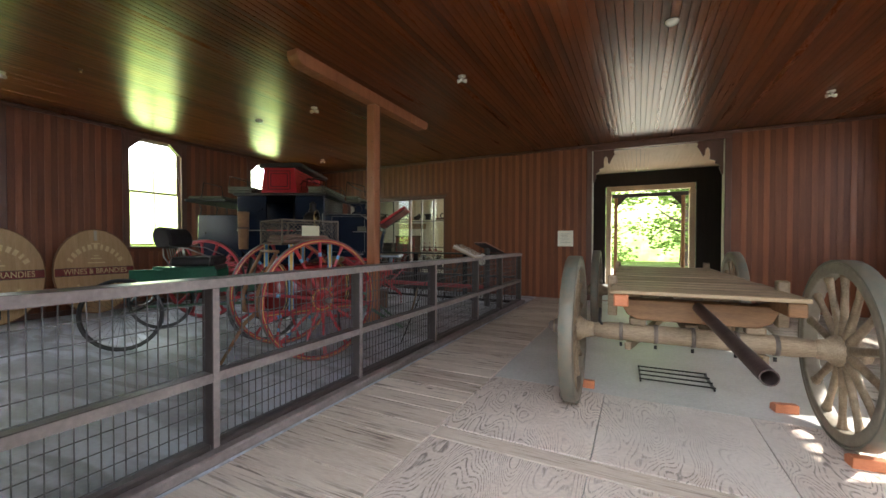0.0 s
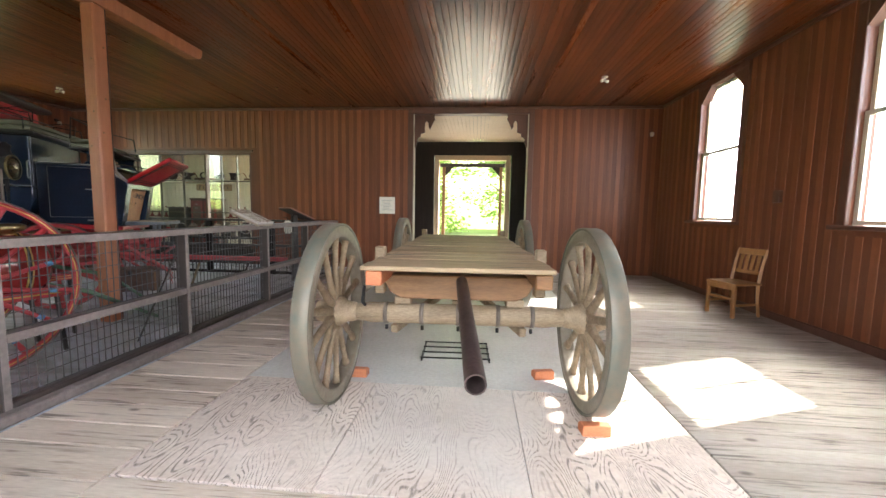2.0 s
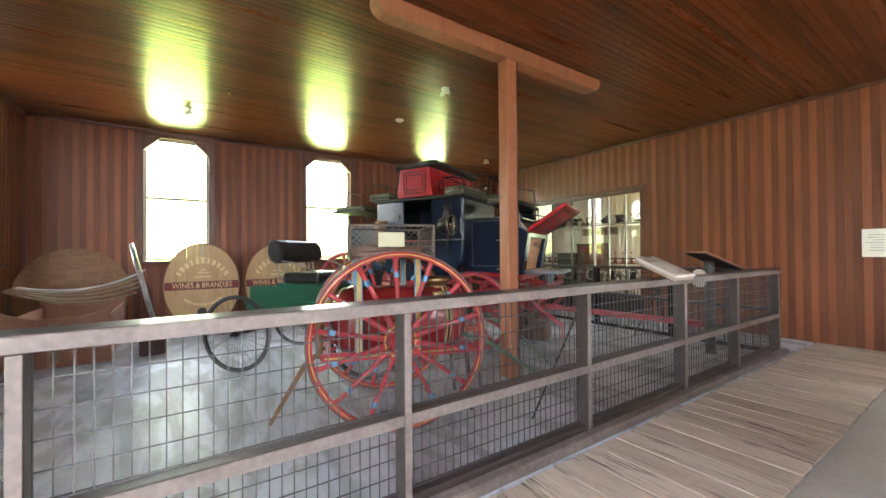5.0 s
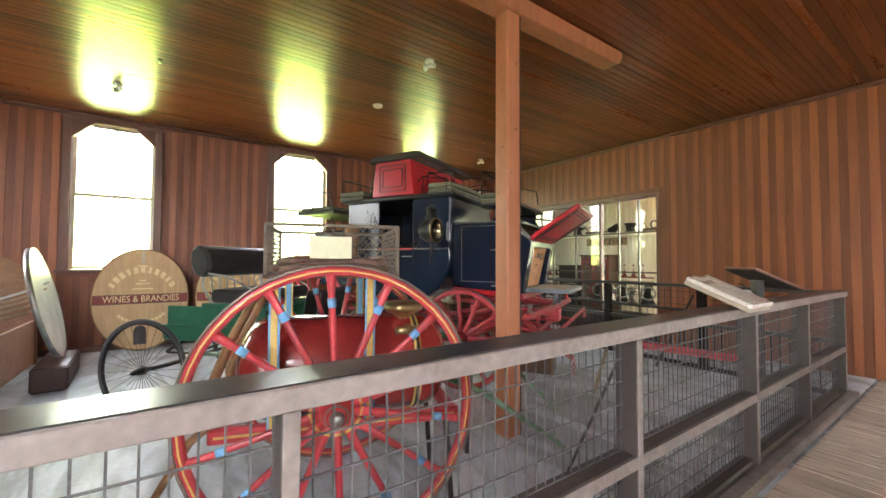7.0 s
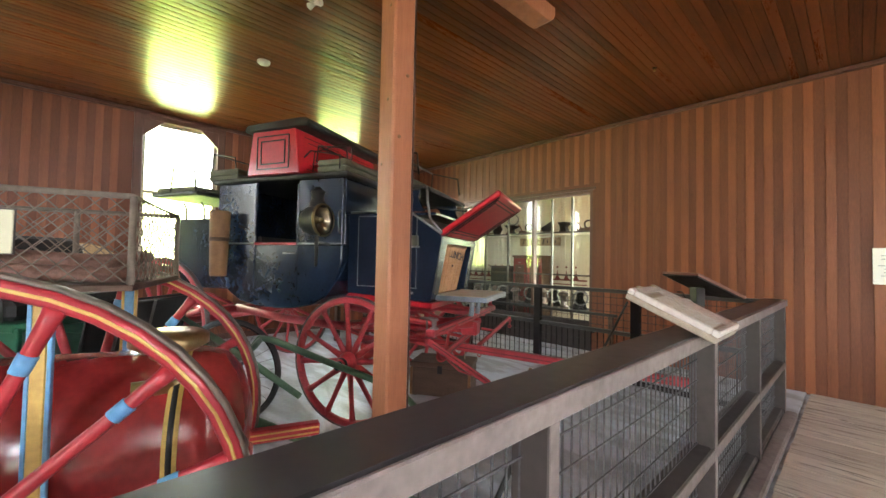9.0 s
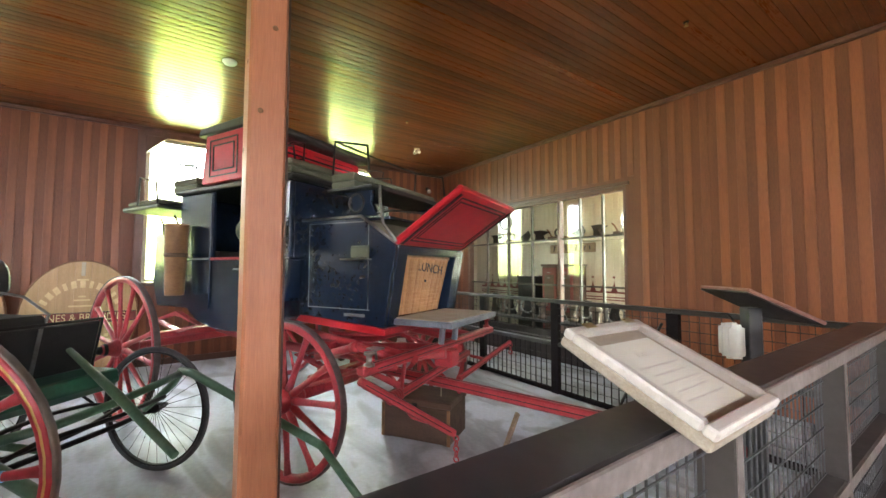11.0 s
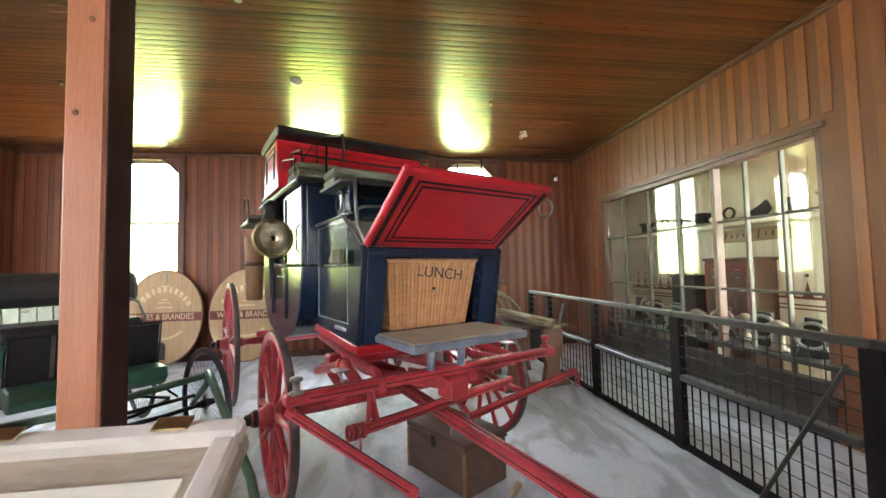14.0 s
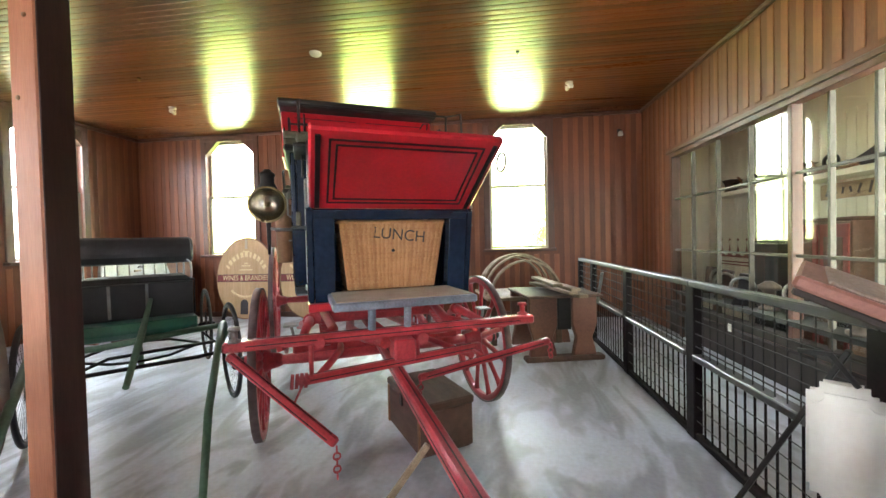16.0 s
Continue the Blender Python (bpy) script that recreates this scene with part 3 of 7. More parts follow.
# crown moulding
for nm, c, s in (("trim_north", ((XW + XE) / 2, YN - 0.03, ZC - 0.035), (XE - XW, 0.05, 0.06)), ("trim_south", ((XW + XE) / 2, YS + 0.03, ZC - 0.035), (XE - XW, 0.05, 0.06)),
                 ("trim_west", (XW + 0.03, (YS + YN) / 2, ZC - 0.035), (0.05, YN - YS - 0.12, 0.06)), ("trim_east", (XE - 0.03, (YS + YN) / 2, ZC - 0.035), (0.05, YN - YS - 0.12, 0.06))):
    bm = bx(B(), c, s, None, 0.015)
    tagged(part(nm, bm, M["trim"]), "dark crown moulding along the ceiling edge", "moulding", kind="structure")
    bm = B()
    bx(bm, (c[0], c[1], 0.05), (s[0] - 0.1, s[1] * 0.5, 0.1) if "th" in nm else (s[0] * 0.5, s[1], 0.1), None, 0.008) if nm in ("trim_west", "trim_east") else None
    if nm in ("trim_west", "trim_east"):
        tagged(part("baseboard", bm, M["trim"]), "dark baseboard at the wall foot", "baseboard", kind="structure")
    else:
        bm.free()


def sash_window(i, axis, at, out, a, b):
    """A tall double-hung window with clipped upper corners: casing, sill, two sashes, panes."""
    def P(u, d, z):
        return (u, at + out * d, z) if axis == "x" else (at + out * d, u, z)

    def S(w, d, h):
        return (w, d, h) if axis == "x" else (d, w, h)
    c = (a + b) / 2
    w = b - a
    win = tagged(new("window_%d" % i), "tall double-hung sash window with clipped upper corners", "window", kind="structure")
    bm = B()
    for u in (a - 0.05, b + 0.05):
        bx(bm, P(u, -0.015, (Z0 + Z1) / 2), S(0.11, 0.045, Z1 - Z0 + 0.02), None, 0.008)
    bx(bm, P(c, -0.015, Z1 + 0.05), S(w + 0.22, 0.05, 0.10), None, 0.008)
    for sgn, u in ((1, a), (-1, b)):
        tri = [(0, 0), (0.26 * sgn, 0), (0, -0.26)]
        if axis == "x":
            prism(bm, [(u + p, Z1 + q) for p, q in tri], at - 0.03 * out, at + out * 0.10)
        else:
            prism(bm, [(u + p, Z1 + q) for p, q in tri], -(at - 0.03 * out), -(at + out * 0.10), Matrix.Rotation(math.pi / 2, 4, "Z"))
    part("casing", bm, M["trim"], win)
    part("sill", bx(B(), P(c, -0.05, Z0 - 0.025), S(w + 0.26, 0.13, 0.05), None, 0.01), M["trim"], win)
    zm = (Z0 + Z1) / 2 + 0.02
    for k, (z0, z1, d) in enumerate(((Z0, zm + 0.02, 0.06), (zm - 0.02, Z1, 0.10))):
        bm = B()
        for u in (a + 0.025, b - 0.025):
            bx(bm, P(u, d, (z0 + z1) / 2), S(0.05, 0.035, z1 - z0))
        for z in (z0 + 0.028, z1 - 0.022):
            bx(bm, P(c, d, z), S(w - 0.1, 0.035, 0.045))
        bx(bm, P(c, d, (z0 + z1) / 2), S(0.018, 0.025, z1 - z0 - 0.09))
        sash = part("sash", bm, M["sash"], win, "cream painted sash")
        pane = part("pane", bx(B(), P(c, d, (z0 + z1) / 2), S(w - 0.09, 0.004, z1 - z0 - 0.08)), M["glass"], sash)
        pane.visible_shadow = False
    return win


i = 1
for a, b in WEST:
    sash_window(i, "y", XW, -1, a, b)
    i += 1
for a, b in EAST:
    sash_window(i, "y", XE, 1, a, b)
    i += 1
for a, b in SOUTHW:
    sash_window(i, "x", YS, -1, a, b)
    i += 1


def doorway(i, y, out, x0, x1, zt, face):
    """A wide cased opening with fretted brackets in its upper corners."""
    d = tagged(new("door_%d" % i), "wide open cased doorway with fretted corner brackets", "doorway", kind="structure")
    for x, nm in ((x0 - 0.055, "jamb"), (x1 + 0.055, "jamb")):
        part(nm, bx(B(), (x, y - out * 0.02, zt / 2), (0.115, 0.05, zt), None, 0.008), M["trim"], d)
    part("head", bx(B(), ((x0 + x1) / 2, y - out * 0.02, zt + 0.055), (x1 - x0 + 0.22, 0.05, 0.11), None, 0.008), M["trim"], d)
    for x in (x0 + 0.01, x1 - 0.01):
        part("reveal", bx(B(), (x, y + out * T / 2, zt / 2), (0.02, T + 0.02, zt), None, 0.003), M["sash"], d, "cream painted reveal")
    prof = [(0, 0), (0.46, 0), (0.44, -0.05), (0.46, -0.10), (0.42, -0.16), (0.38, -0.24), (0.35, -0.32), (0.32, -0.28), (0.31, -0.18), (0.27, -0.13), (0.235, -0.17), (0.225, -0.30), (0.235, -0.38),
            (0.19, -0.40), (0.135, -0.42), (0.14, -0.48), (0.10, -0.49), (0.055, -0.54), (0.07, -0.60), (0.045, -0.63), (0.03, -0.70), (0, -0.72)]
    for sgn, x in ((1, x0 + 0.02), (-1, x1 - 0.02)):
        bm = prism(B(), [(x + sgn * p, zt + q) for p, q in prof], y + out * 0.045, y + out * 0.09)
        part("bracket", bm, M["trim"], d, "sawn fretwork bracket")
    return d


doorway(1, YN, 1, DOOR[0], DOOR[1], DOOR[3], 0)
doorway(2, YS, -1, -0.97, 1.59, 3.3, 0)

# ---- the passage beyond the doorway and the display room behind the glass ----
YP = 14.05
px0, px1 = -1.75, 2.37
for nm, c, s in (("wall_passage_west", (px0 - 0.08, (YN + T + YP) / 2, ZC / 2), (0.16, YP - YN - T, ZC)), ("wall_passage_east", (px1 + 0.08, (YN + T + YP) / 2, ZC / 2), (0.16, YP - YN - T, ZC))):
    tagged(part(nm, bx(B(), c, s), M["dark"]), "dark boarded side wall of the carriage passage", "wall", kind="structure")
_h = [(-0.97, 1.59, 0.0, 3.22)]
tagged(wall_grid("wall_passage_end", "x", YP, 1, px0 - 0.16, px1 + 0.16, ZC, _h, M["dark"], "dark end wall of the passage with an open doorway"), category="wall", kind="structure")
bm = B()
x = px0
while x < px1 - 0.01:
    bx(bm, (x + 0.05, (YN + T + YP) / 2, ZC + 0.02), (0.094, YP - YN - T, 0.04))
    x += 0.1
tagged(part("ceiling_passage", bm, M["cream"]), "cream painted board ceiling of the passage", "ceiling", kind="structure")
tagged(part("floor_passage", bx(B(), ((px0 + px1) / 2, (YN + T + YP) / 2 + 0.2, -0.06), (px1 - px0 + 0.3, YP - YN + 0.3, 0.1)), M["gfloor"]), "grey worn passage floor", "floor", kind="structure")
d3 = tagged(new("door_3"), "outer passage doorway framed by cream posts with clipped corners", "doorway", kind="structure")
for x, sg in ((-0.86, 1), (1.48, -1)):
    part("post", bx(B(), (x, YP - 0.02, 1.45), (0.16, 0.24, 2.9), None, 0.012), M["cream"], d3)
    part("cap", prism(B(), [(x - 0.1, 2.9), (x + 0.1, 2.9), (x + 0.08, 3.0), (x + 0.04, 3.05), (x + 0.05, 3.16), (x, 3.22), (x - 0.05, 3.16), (x - 0.04, 3.05), (x - 0.08, 3.0)], YP - 0.12, YP - 0.05), M["cream"], d3)
    x2 = x + sg * 0.19
    part("inner_post", bx(B(), (x2, YP + 0.45, 1.45), (0.11, 0.11, 2.9), None, 0.01), M["brownwood"], d3)
    part("brace", prism(B(), [(x2, 2.9), (x2 + sg * 0.34, 2.9), (x2, 2.52)], YP + 0.42, YP + 0.48), M["dark"], d3)
part("head", bx(B(), (0.31, YP + 0.02, 3.13), (2.5, 0.2, 0.16), None, 0.01), M["cream"], d3)
part("beam", bx(B(), (0.31, YP + 0.45, 2.95), (2.6, 0.14, 0.12), None, 0.01), M["dark"], d3)

# display room
RY = 10.85
# openings added in the back wall to let light into the display room
LIGHT_GAPS = [(-5.35, -3.75), (-3.65, -2.05)]
wall_back = tagged(wall_grid("wall_display_back", "x", RY, 1, XW - T, px0 - 0.16, ZC, [(a, b, 0.5, 3.6) for a, b in LIGHT_GAPS], M["white"], "white boarded back wall with a stencilled dado frieze"), category="wall", kind="structure")
tagged(part("wall_display_west", bx(B(), (XW - T / 2, (YN + T + RY) / 2, ZC / 2), (T, RY - YN - T, ZC)), M["white"]), "white boarded end wall", "wall", kind="structure")
tagged(part("ceiling_display", bx(B(), ((XW + px0) / 2 - 0.1, (YN + RY) / 2 + 0.1, ZC + 0.05), (px0 - XW + 0.1, RY - YN + 0.1, 0.1)), M["white"]), "white ceiling of the display room", "ceiling", kind="structure")
tagged(part("floor_display", bx(B(), ((XW + px0) / 2 - 0.1, (YN + T + RY) / 2, -0.06), (px0 - XW, RY - YN - T, 0.1)), M["gplank"]), "grey boarded display room floor", "floor", kind="structure")
bm = B()
for k in range(64):
    bx(bm, (-9.2 + k * 0.115, RY - 0.006, 1.37), (0.109, 0.012, 2.7), None, 0.002)
bmesh.ops.delete(bm, geom=[v for v in bm.verts if v.co.x > -5.4], context="VERTS")
part("boarding", bm, M["white"], wall_back)
tri_m = mesh_of("stencil_point", prism(B(), [(-0.062, 1.10), (0.062, 1.10), (0.03, 1.16), (0.012, 1.22), (0.0, 1.285), (-0.012, 1.22), (-0.03, 1.16)], RY - 0.017, RY - 0.0135), M["darkred"])
dot_m = mesh_of("stencil_dot", lathe(B(), [(0, 0.0035), (0.022, 0.0035), (0.022, 0.0)], pose(0, RY - 0.0135, 1.345, 90, 0, 0), 12), M["darkred"])
for k in range(17):
    for nm, me in (("stencil_point", tri_m), ("stencil_dot", dot_m)):
        placed(nm, me, wall_back, Matrix.Translation((-9.0 + 0.205 * k + 0.035, 0, 0)))
for z, h in ((1.085, 0.03), (1.0, 0.018), (0.955, 0.018)):
    part("stencil_band", bx(B(), (-7.3, RY - 0.0155, z), (3.7, 0.004, h)), M["darkred"], wall_back)

# glazed partition window
w8 = tagged(new("window_8"), "wide multi-pane interior display window with thin mullions", "window", kind="structure")
x0, x1, z0, z1 = NWIN
yw = YN + 0.06
for c, s in (((x0 + 0.03, yw, (z0 + z1) / 2), (0.06, 0.12, z1 - z0)), ((x1 - 0.025, yw, (z0 + z1) / 2), (0.05, 0.12, z1 - z0)), (((x0 + x1) / 2, yw, z1 - 0.03), (x1 - x0 - 0.1, 0.12, 0.06)), (((x0 + x1) / 2, yw, z0 + 0.05), (x1 - x0 - 0.1, 0.12, 0.10)), ((-5.98, yw, (z0 + z1) / 2), (0.055, 0.10, z1 - z0 - 0.12))):
    part("window_frame", bx(B(), c, s, None, 0.006), M["dark"] if c[2] < 0.6 else M["trim"], w8)
part("head_casing", bx(B(), ((x0 + x1) / 2, YN - 0.014, z1 + 0.02), (x1 - x0 + 0.1, 0.03, 0.05), None, 0.006), M["trim"], w8)
part("sill", bx(B(), ((x0 + x1) / 2, YN - 0.03, z0 - 0.03), (x1 - x0 + 0.1, 0.07, 0.06), None, 0.006), M["dark"], w8)
for k in range(2):
    part("kick_panel", bx(B(), ((x0 + x1) / 2 + (k - 0.5) * (x1 - x0) / 2, YN - 0.012, 0.155), ((x1 - x0) / 2 - 0.01, 0.022, 0.30), None, 0.006), M["dark"], w8)
cols = [x0 + 0.06, -7.75, -7.17, -6.58, -6.01, -5.60, -5.21, x1 - 0.05]
rows = [z0 + 0.1, 1.22, 1.97, z1 - 0.06]
for c in cols[1:-1]:
    if abs(c + 6.01) > 0.05:
        part("mullion", bx(B(), (c, yw, (z0 + z1) / 2), (0.028, 0.05, z1 - z0 - 0.16), None, 0.004), M["mullion"], w8)
for r in rows[1:-1]:
    part("transom", bx(B(), ((x0 + x1) / 2, yw + 0.004, r), (x1 - x0 - 0.12, 0.042, 0.028), None, 0.004), M["mullion"], w8)
for ca, cb in zip(cols, cols[1:]):
    for ra, rb in zip(rows, rows[1:]):
        p = part("pane", bx(B(), ((ca + cb) / 2, yw + 0.012, (ra + rb) / 2), (cb - ca - 0.02, 0.004, rb - ra - 0.02)), M["glass"], w8)
        p.visible_shadow = False

# things in the display room
cab = thing("cabinet", pose(-6.58, 10.64, 0), "dark red panelled wooden cabinet behind the display glass", "cabinet")
part("body", bx(B(), (0, 0.01, 0.79), (0.72, 0.36, 1.5), None, 0.01), M["crate"], cab)
part("top", bx(B(), (0, 0, 1.555), (0.78, 0.38, 0.04), None, 0.012), M["crate"], cab)
part("plinth", bx(B(), (0, 0, 0.02), (0.74, 0.38, 0.05), None, 0.008), M["crate"], cab)
for x in (-0.18, 0.18):
    dr = part("door", bx(B(), (x, -0.18, 0.80), (0.33, 0.022, 1.42), None, 0.006), M["darkred"], cab)
    for z in (0.45, 1.12):
        part("panel", bx(B(), (x, -0.193, z), (0.22, 0.008, 0.52), None, 0.004), M["crate"], dr)
    for z in (1.42, 1.32):
        part("pull", bx(B(), (x, -0.196, z), (0.07, 0.012, 0.012), None, 0.003), M["steel"], dr)
side = thing("cabinet", pose(-7.28, 10.6, 0), "low black wooden side cabinet behind the display glass", "cabinet")
part("body", bx(B(), (0, 0, 0.66), (0.46, 0.42, 1.3), None, 0.012), M["black"], side)
part("top", bx(B(), (0, 0, 1.325), (0.50, 0.46, 0.03), None, 0.008), M["black"], side)
sgn = thing("sign_board", pose(-6.52, RY - 0.03, 1.875), "weathered brown sign board with dark script on the white wall", "sign")
part("board", bx(B(), (0, 0, 0), (1.0, 0.025, 0.17), None, 0.004), M["greybed"], sgn)
for a, h, r in ((-0.40, 0.11, 20), (-0.30, 0.06, -14), (-0.21, 0.07, 12), (-0.12, 0.06, -18), (-0.02, 0.10, 20), (0.10, 0.12, 14), (0.20, 0.06, -12), (0.29, 0.07, 16), (0.39, 0.06, -10)):
    part("script_stroke", bx(B(), (0, 0, 0), (0.024, 0.004, h), pose(a, -0.0145, 0, 0, r, 0)), M["ink"], sgn)
shelf = thing("tool_shelf", pose(-6.9, RY - 0.19, 0), "white wall shelf on plain brackets carrying old tools", "shelf")
part("board", bx(B(), (0, 0.015, 2.02), (3.6, 0.32, 0.06), None, 0.005), M["white"], shelf)
for x in (-1.7, -0.75, 0.97, 1.7):
    part("bracket", prism(B(), [(x - 0.02, 1.99), (x + 0.02, 1.99), (x + 0.02, 1.80), (x - 0.02, 1.80)], 0.14, 0.175), M["white"], shelf)
random.seed(5)
for k, x in enumerate((-8.4, -8.0, -7.6, -7.15, -6.75, -6.3, -5.85, -5.4)):
    tl = thing("old_tool", pose(x, RY - 0.19, 2.05, 0, 0, random.uniform(-20, 20)), "rusty old iron hand tool with a wooden grip on the shelf", "tool", "tools on the shelf")
    if k % 3 == 0:
        part("base", prism(B(), [(-0.12, 0), (0.12, 0), (0.08, 0.05), (0.06, 0.1), (0.2, 0.17), (0.05, 0.2), (-0.16, 0.2), (-0.09, 0.13), (-0.08, 0.05)], -0.045, 0.045, None, 0.006), M["iron"], tl)
    elif k % 3 == 1:
        part("stock", bx(B(), (0, 0, 0.03), (0.34, 0.07, 0.06), None, 0.008), M["crate"], tl)
        part("wheel_rim", lathe(B(), [(0.06, -0.012), (0.085, -0.012), (0.085, 0.012), (0.06, 0.012), (0.06, -0.012)], pose(0.05, 0, 0.13, 90, 0, 0), 18), M["iron"], tl)
        part("handle", tube(B(), [(-0.1, 0, 0.06), (-0.16, 0, 0.17), (-0.2, 0, 0.2)], 0.014), M["brownwood"], tl)
    else:
        part("head", prism(B(), [(-0.02, 0), (0.1, 0), (0.17, 0.12), (0.12, 0.23), (0.03, 0.16), (-0.08, 0.1)], -0.02, 0.02, None, 0.004), M["iron"], tl)
        part("handle", tube(B(), [(-0.3, 0, 0.02), (0.02, 0, 0.05)], 0.016), M["brownwood"], tl)
tab = thing("work_table", pose(-6.2, 9.95, 0), "low dark work table crowded with old machine parts", "table")
part("tabletop", bx(B(), (0, 0, 0.62), (3.6, 0.55, 0.04), None, 0.006), M["black"], tab)
for x in (-1.7, 1.7):
    for y in (-0.22, 0.22):
        part("leg", bx(B(), (x, y, 0.3), (0.07, 0.07, 0.6), None, 0.006), M["crate"], tab)
for k in range(13):
    x = -7.8 + k * 0.27
    mp = thing("machine_part", pose(x, 9.95 + random.uniform(-0.12, 0.12), 0.64, 0, 0, random.uniform(0, 180)), "dusty old metal machine part on the work table", "machine part", "machine parts on the table")
    if k % 2:
        part("drum", lathe(B(), [(0, 0), (0.09, 0), (0.09, 0.03), (0.055, 0.04), (0.055, 0.2), (0.1, 0.22), (0.1, 0.25), (0.03, 0.3), (0, 0.3)], None, 18), M["tyre"], mp)
    else:
        part("frame", prism(B(), [(-0.13, 0), (0.13, 0), (0.1, 0.06), (0.05, 0.2), (0.08, 0.34), (-0.04, 0.36), (-0.06, 0.2), (-0.1, 0.06)], -0.05, 0.05, None, 0.008), M["iron"], mp)
        part("wheel", lathe(B(), [(0.1, -0.01), (0.13, -0.01), (0.13, 0.01), (0.1, 0.01), (0.1, -0.01)], pose(0, -0.07, 0.2, 90, 0, 0), 20), M["steel"], mp)

# ---- outdoors ----
bm = B()
vs = [bm.verts.new((x, y, -0.2)) for x, y in ((-600, -600), (600, -600), (600, 600), (-600, 600))]
bm.faces.new(vs)
ground = tagged(part("ground", bm, M["grass"]), "sunlit dry grass ground round the carriage house", "ground", kind="structure")
tagged(part("pavement", bx(B(), (0.31, 19.5, -0.15), (9.0, 10.0, 0.08)), M["path"]), "pale gravel drive leading away from the passage", "path", kind="structure")
tagged(part("pavement", bx(B(), (0.31, -6.4, -0.15), (4.0, 12.0, 0.08)), M["path"]), "pale gravel drive before the entrance", "path", kind="structure")
tagged(part("roof", prism(B(), [(XW - 0.7, ZC + 0.12), (XE + 0.7, ZC + 0.12), (XE + 0.7, ZC + 0.2), (-2.5, ZC + 3.2), (XW - 0.7, ZC + 0.2)], YS - 0.6, YN + 0.1), M["dark"]), "dark pitched roof over the hall", "roof", kind="structure")
tagged(part("roof", bx(B(), (-3.5, 12.0, ZC + 0.2), (12.6, 4.4, 0.16)), M["dark"]), "dark flat roof over the rear rooms", "roof", kind="structure")


def tree_parts(seed, h, spread, low, leaves, ls):
    rnd = random.Random(seed)
    bm = B()
    tube(bm, [(0, 0, -0.1), (0.05, 0.02, h * 0.25), (-0.04, 0.06, h * 0.5), (0.03, 0.0, h * 0.8)], [h * 0.035, h * 0.028, h * 0.02, h * 0.006], 9)
    tips = []
    for k in range(11):
        z = h * (0.18 + 0.06 * k)
        a = k * 2.4 + rnd.uniform(-0.3, 0.3)
        q = spread * (1.0 - 0.055 * k) * rnd.uniform(0.6, 1.0)
        e = Vector((math.cos(a) * q, math.sin(a) * q, z + h * rnd.uniform(0.05, 0.2)))
        tube(bm, [(0, 0, z), e * 0.5 + Vector((0, 0, z * 0.45)), e], [h * 0.013, h * 0.008, h * 0.003], 6)
        tips.append(e)
    tm = mesh_of("trunk", bm, M["bark"])
    verts, faces = [], []
    cl = []
    for k in range(64):
        t = tips[k % len(tips)]
        cl.append(Vector((t.x * rnd.uniform(0.15, 1.1), t.y * rnd.uniform(0.15, 1.1), low + (h - low) * rnd.random() ** 0.9)))
    for k in range(leaves):
        c = cl[rnd.randrange(len(cl))]
        p = c + Vector((rnd.gauss(0, 1), rnd.gauss(0, 1), rnd.gauss(0, 0.7))) * spread * 0.16
        if p.z < 0.05:
            p.z = rnd.uniform(0.05, 0.6)
        n = Vector((rnd.gauss(0, 1), rnd.gauss(0, 1), rnd.gauss(0.6, 1))).normalized()
        u, v = basis(n)
        s = ls * rnd.uniform(0.6, 1.3)
        i0 = len(verts)
        verts += [tuple(p + u * s), tuple(p + v * s * 0.5), tuple(p - u * s), tuple(p - v * s * 0.5)]
        faces.append((i0, i0 + 1, i0 + 2, i0 + 3))
    me = bpy.data.meshes.new("crown")
    me.from_pydata(verts, [], faces)
    me.materials.append(M["leaf"])
    return tm, me


def tree(p, tm, cm, rz, sc):
    t = thing("tree", pose(*p, 0, 0, rz), "leafy sunlit lime green tree outside", "tree", "trees round the building")
    t.scale = (sc, sc, sc)
    placed("trunk", tm, t, Matrix())
    placed("crown", cm, t, Matrix())


kinds = [tree_parts(1, 8.5, 3.4, 0.3, 5200, 0.17), tree_parts(2, 7.0, 3.8, 0.1, 5200, 0.18), tree_parts(3, 10.0, 3.6, 1.4, 5200, 0.19)]
spots = [(-5.2, 25), (6.5, 34), (-9, 23), (9.0, 34.5), (-3.0, 29.5), (3.0, 32.5)]
for k, (x, y) in enumerate(spots):
    tm, cm = kinds[k % 3]
    tree((x, y, -0.2), tm, cm, k * 67, 0.9 + 0.1 * (k % 4))

tm, cm = kinds[1]
tree((-12.4, 8.9, -0.2), tm, cm, 40, 0.34)


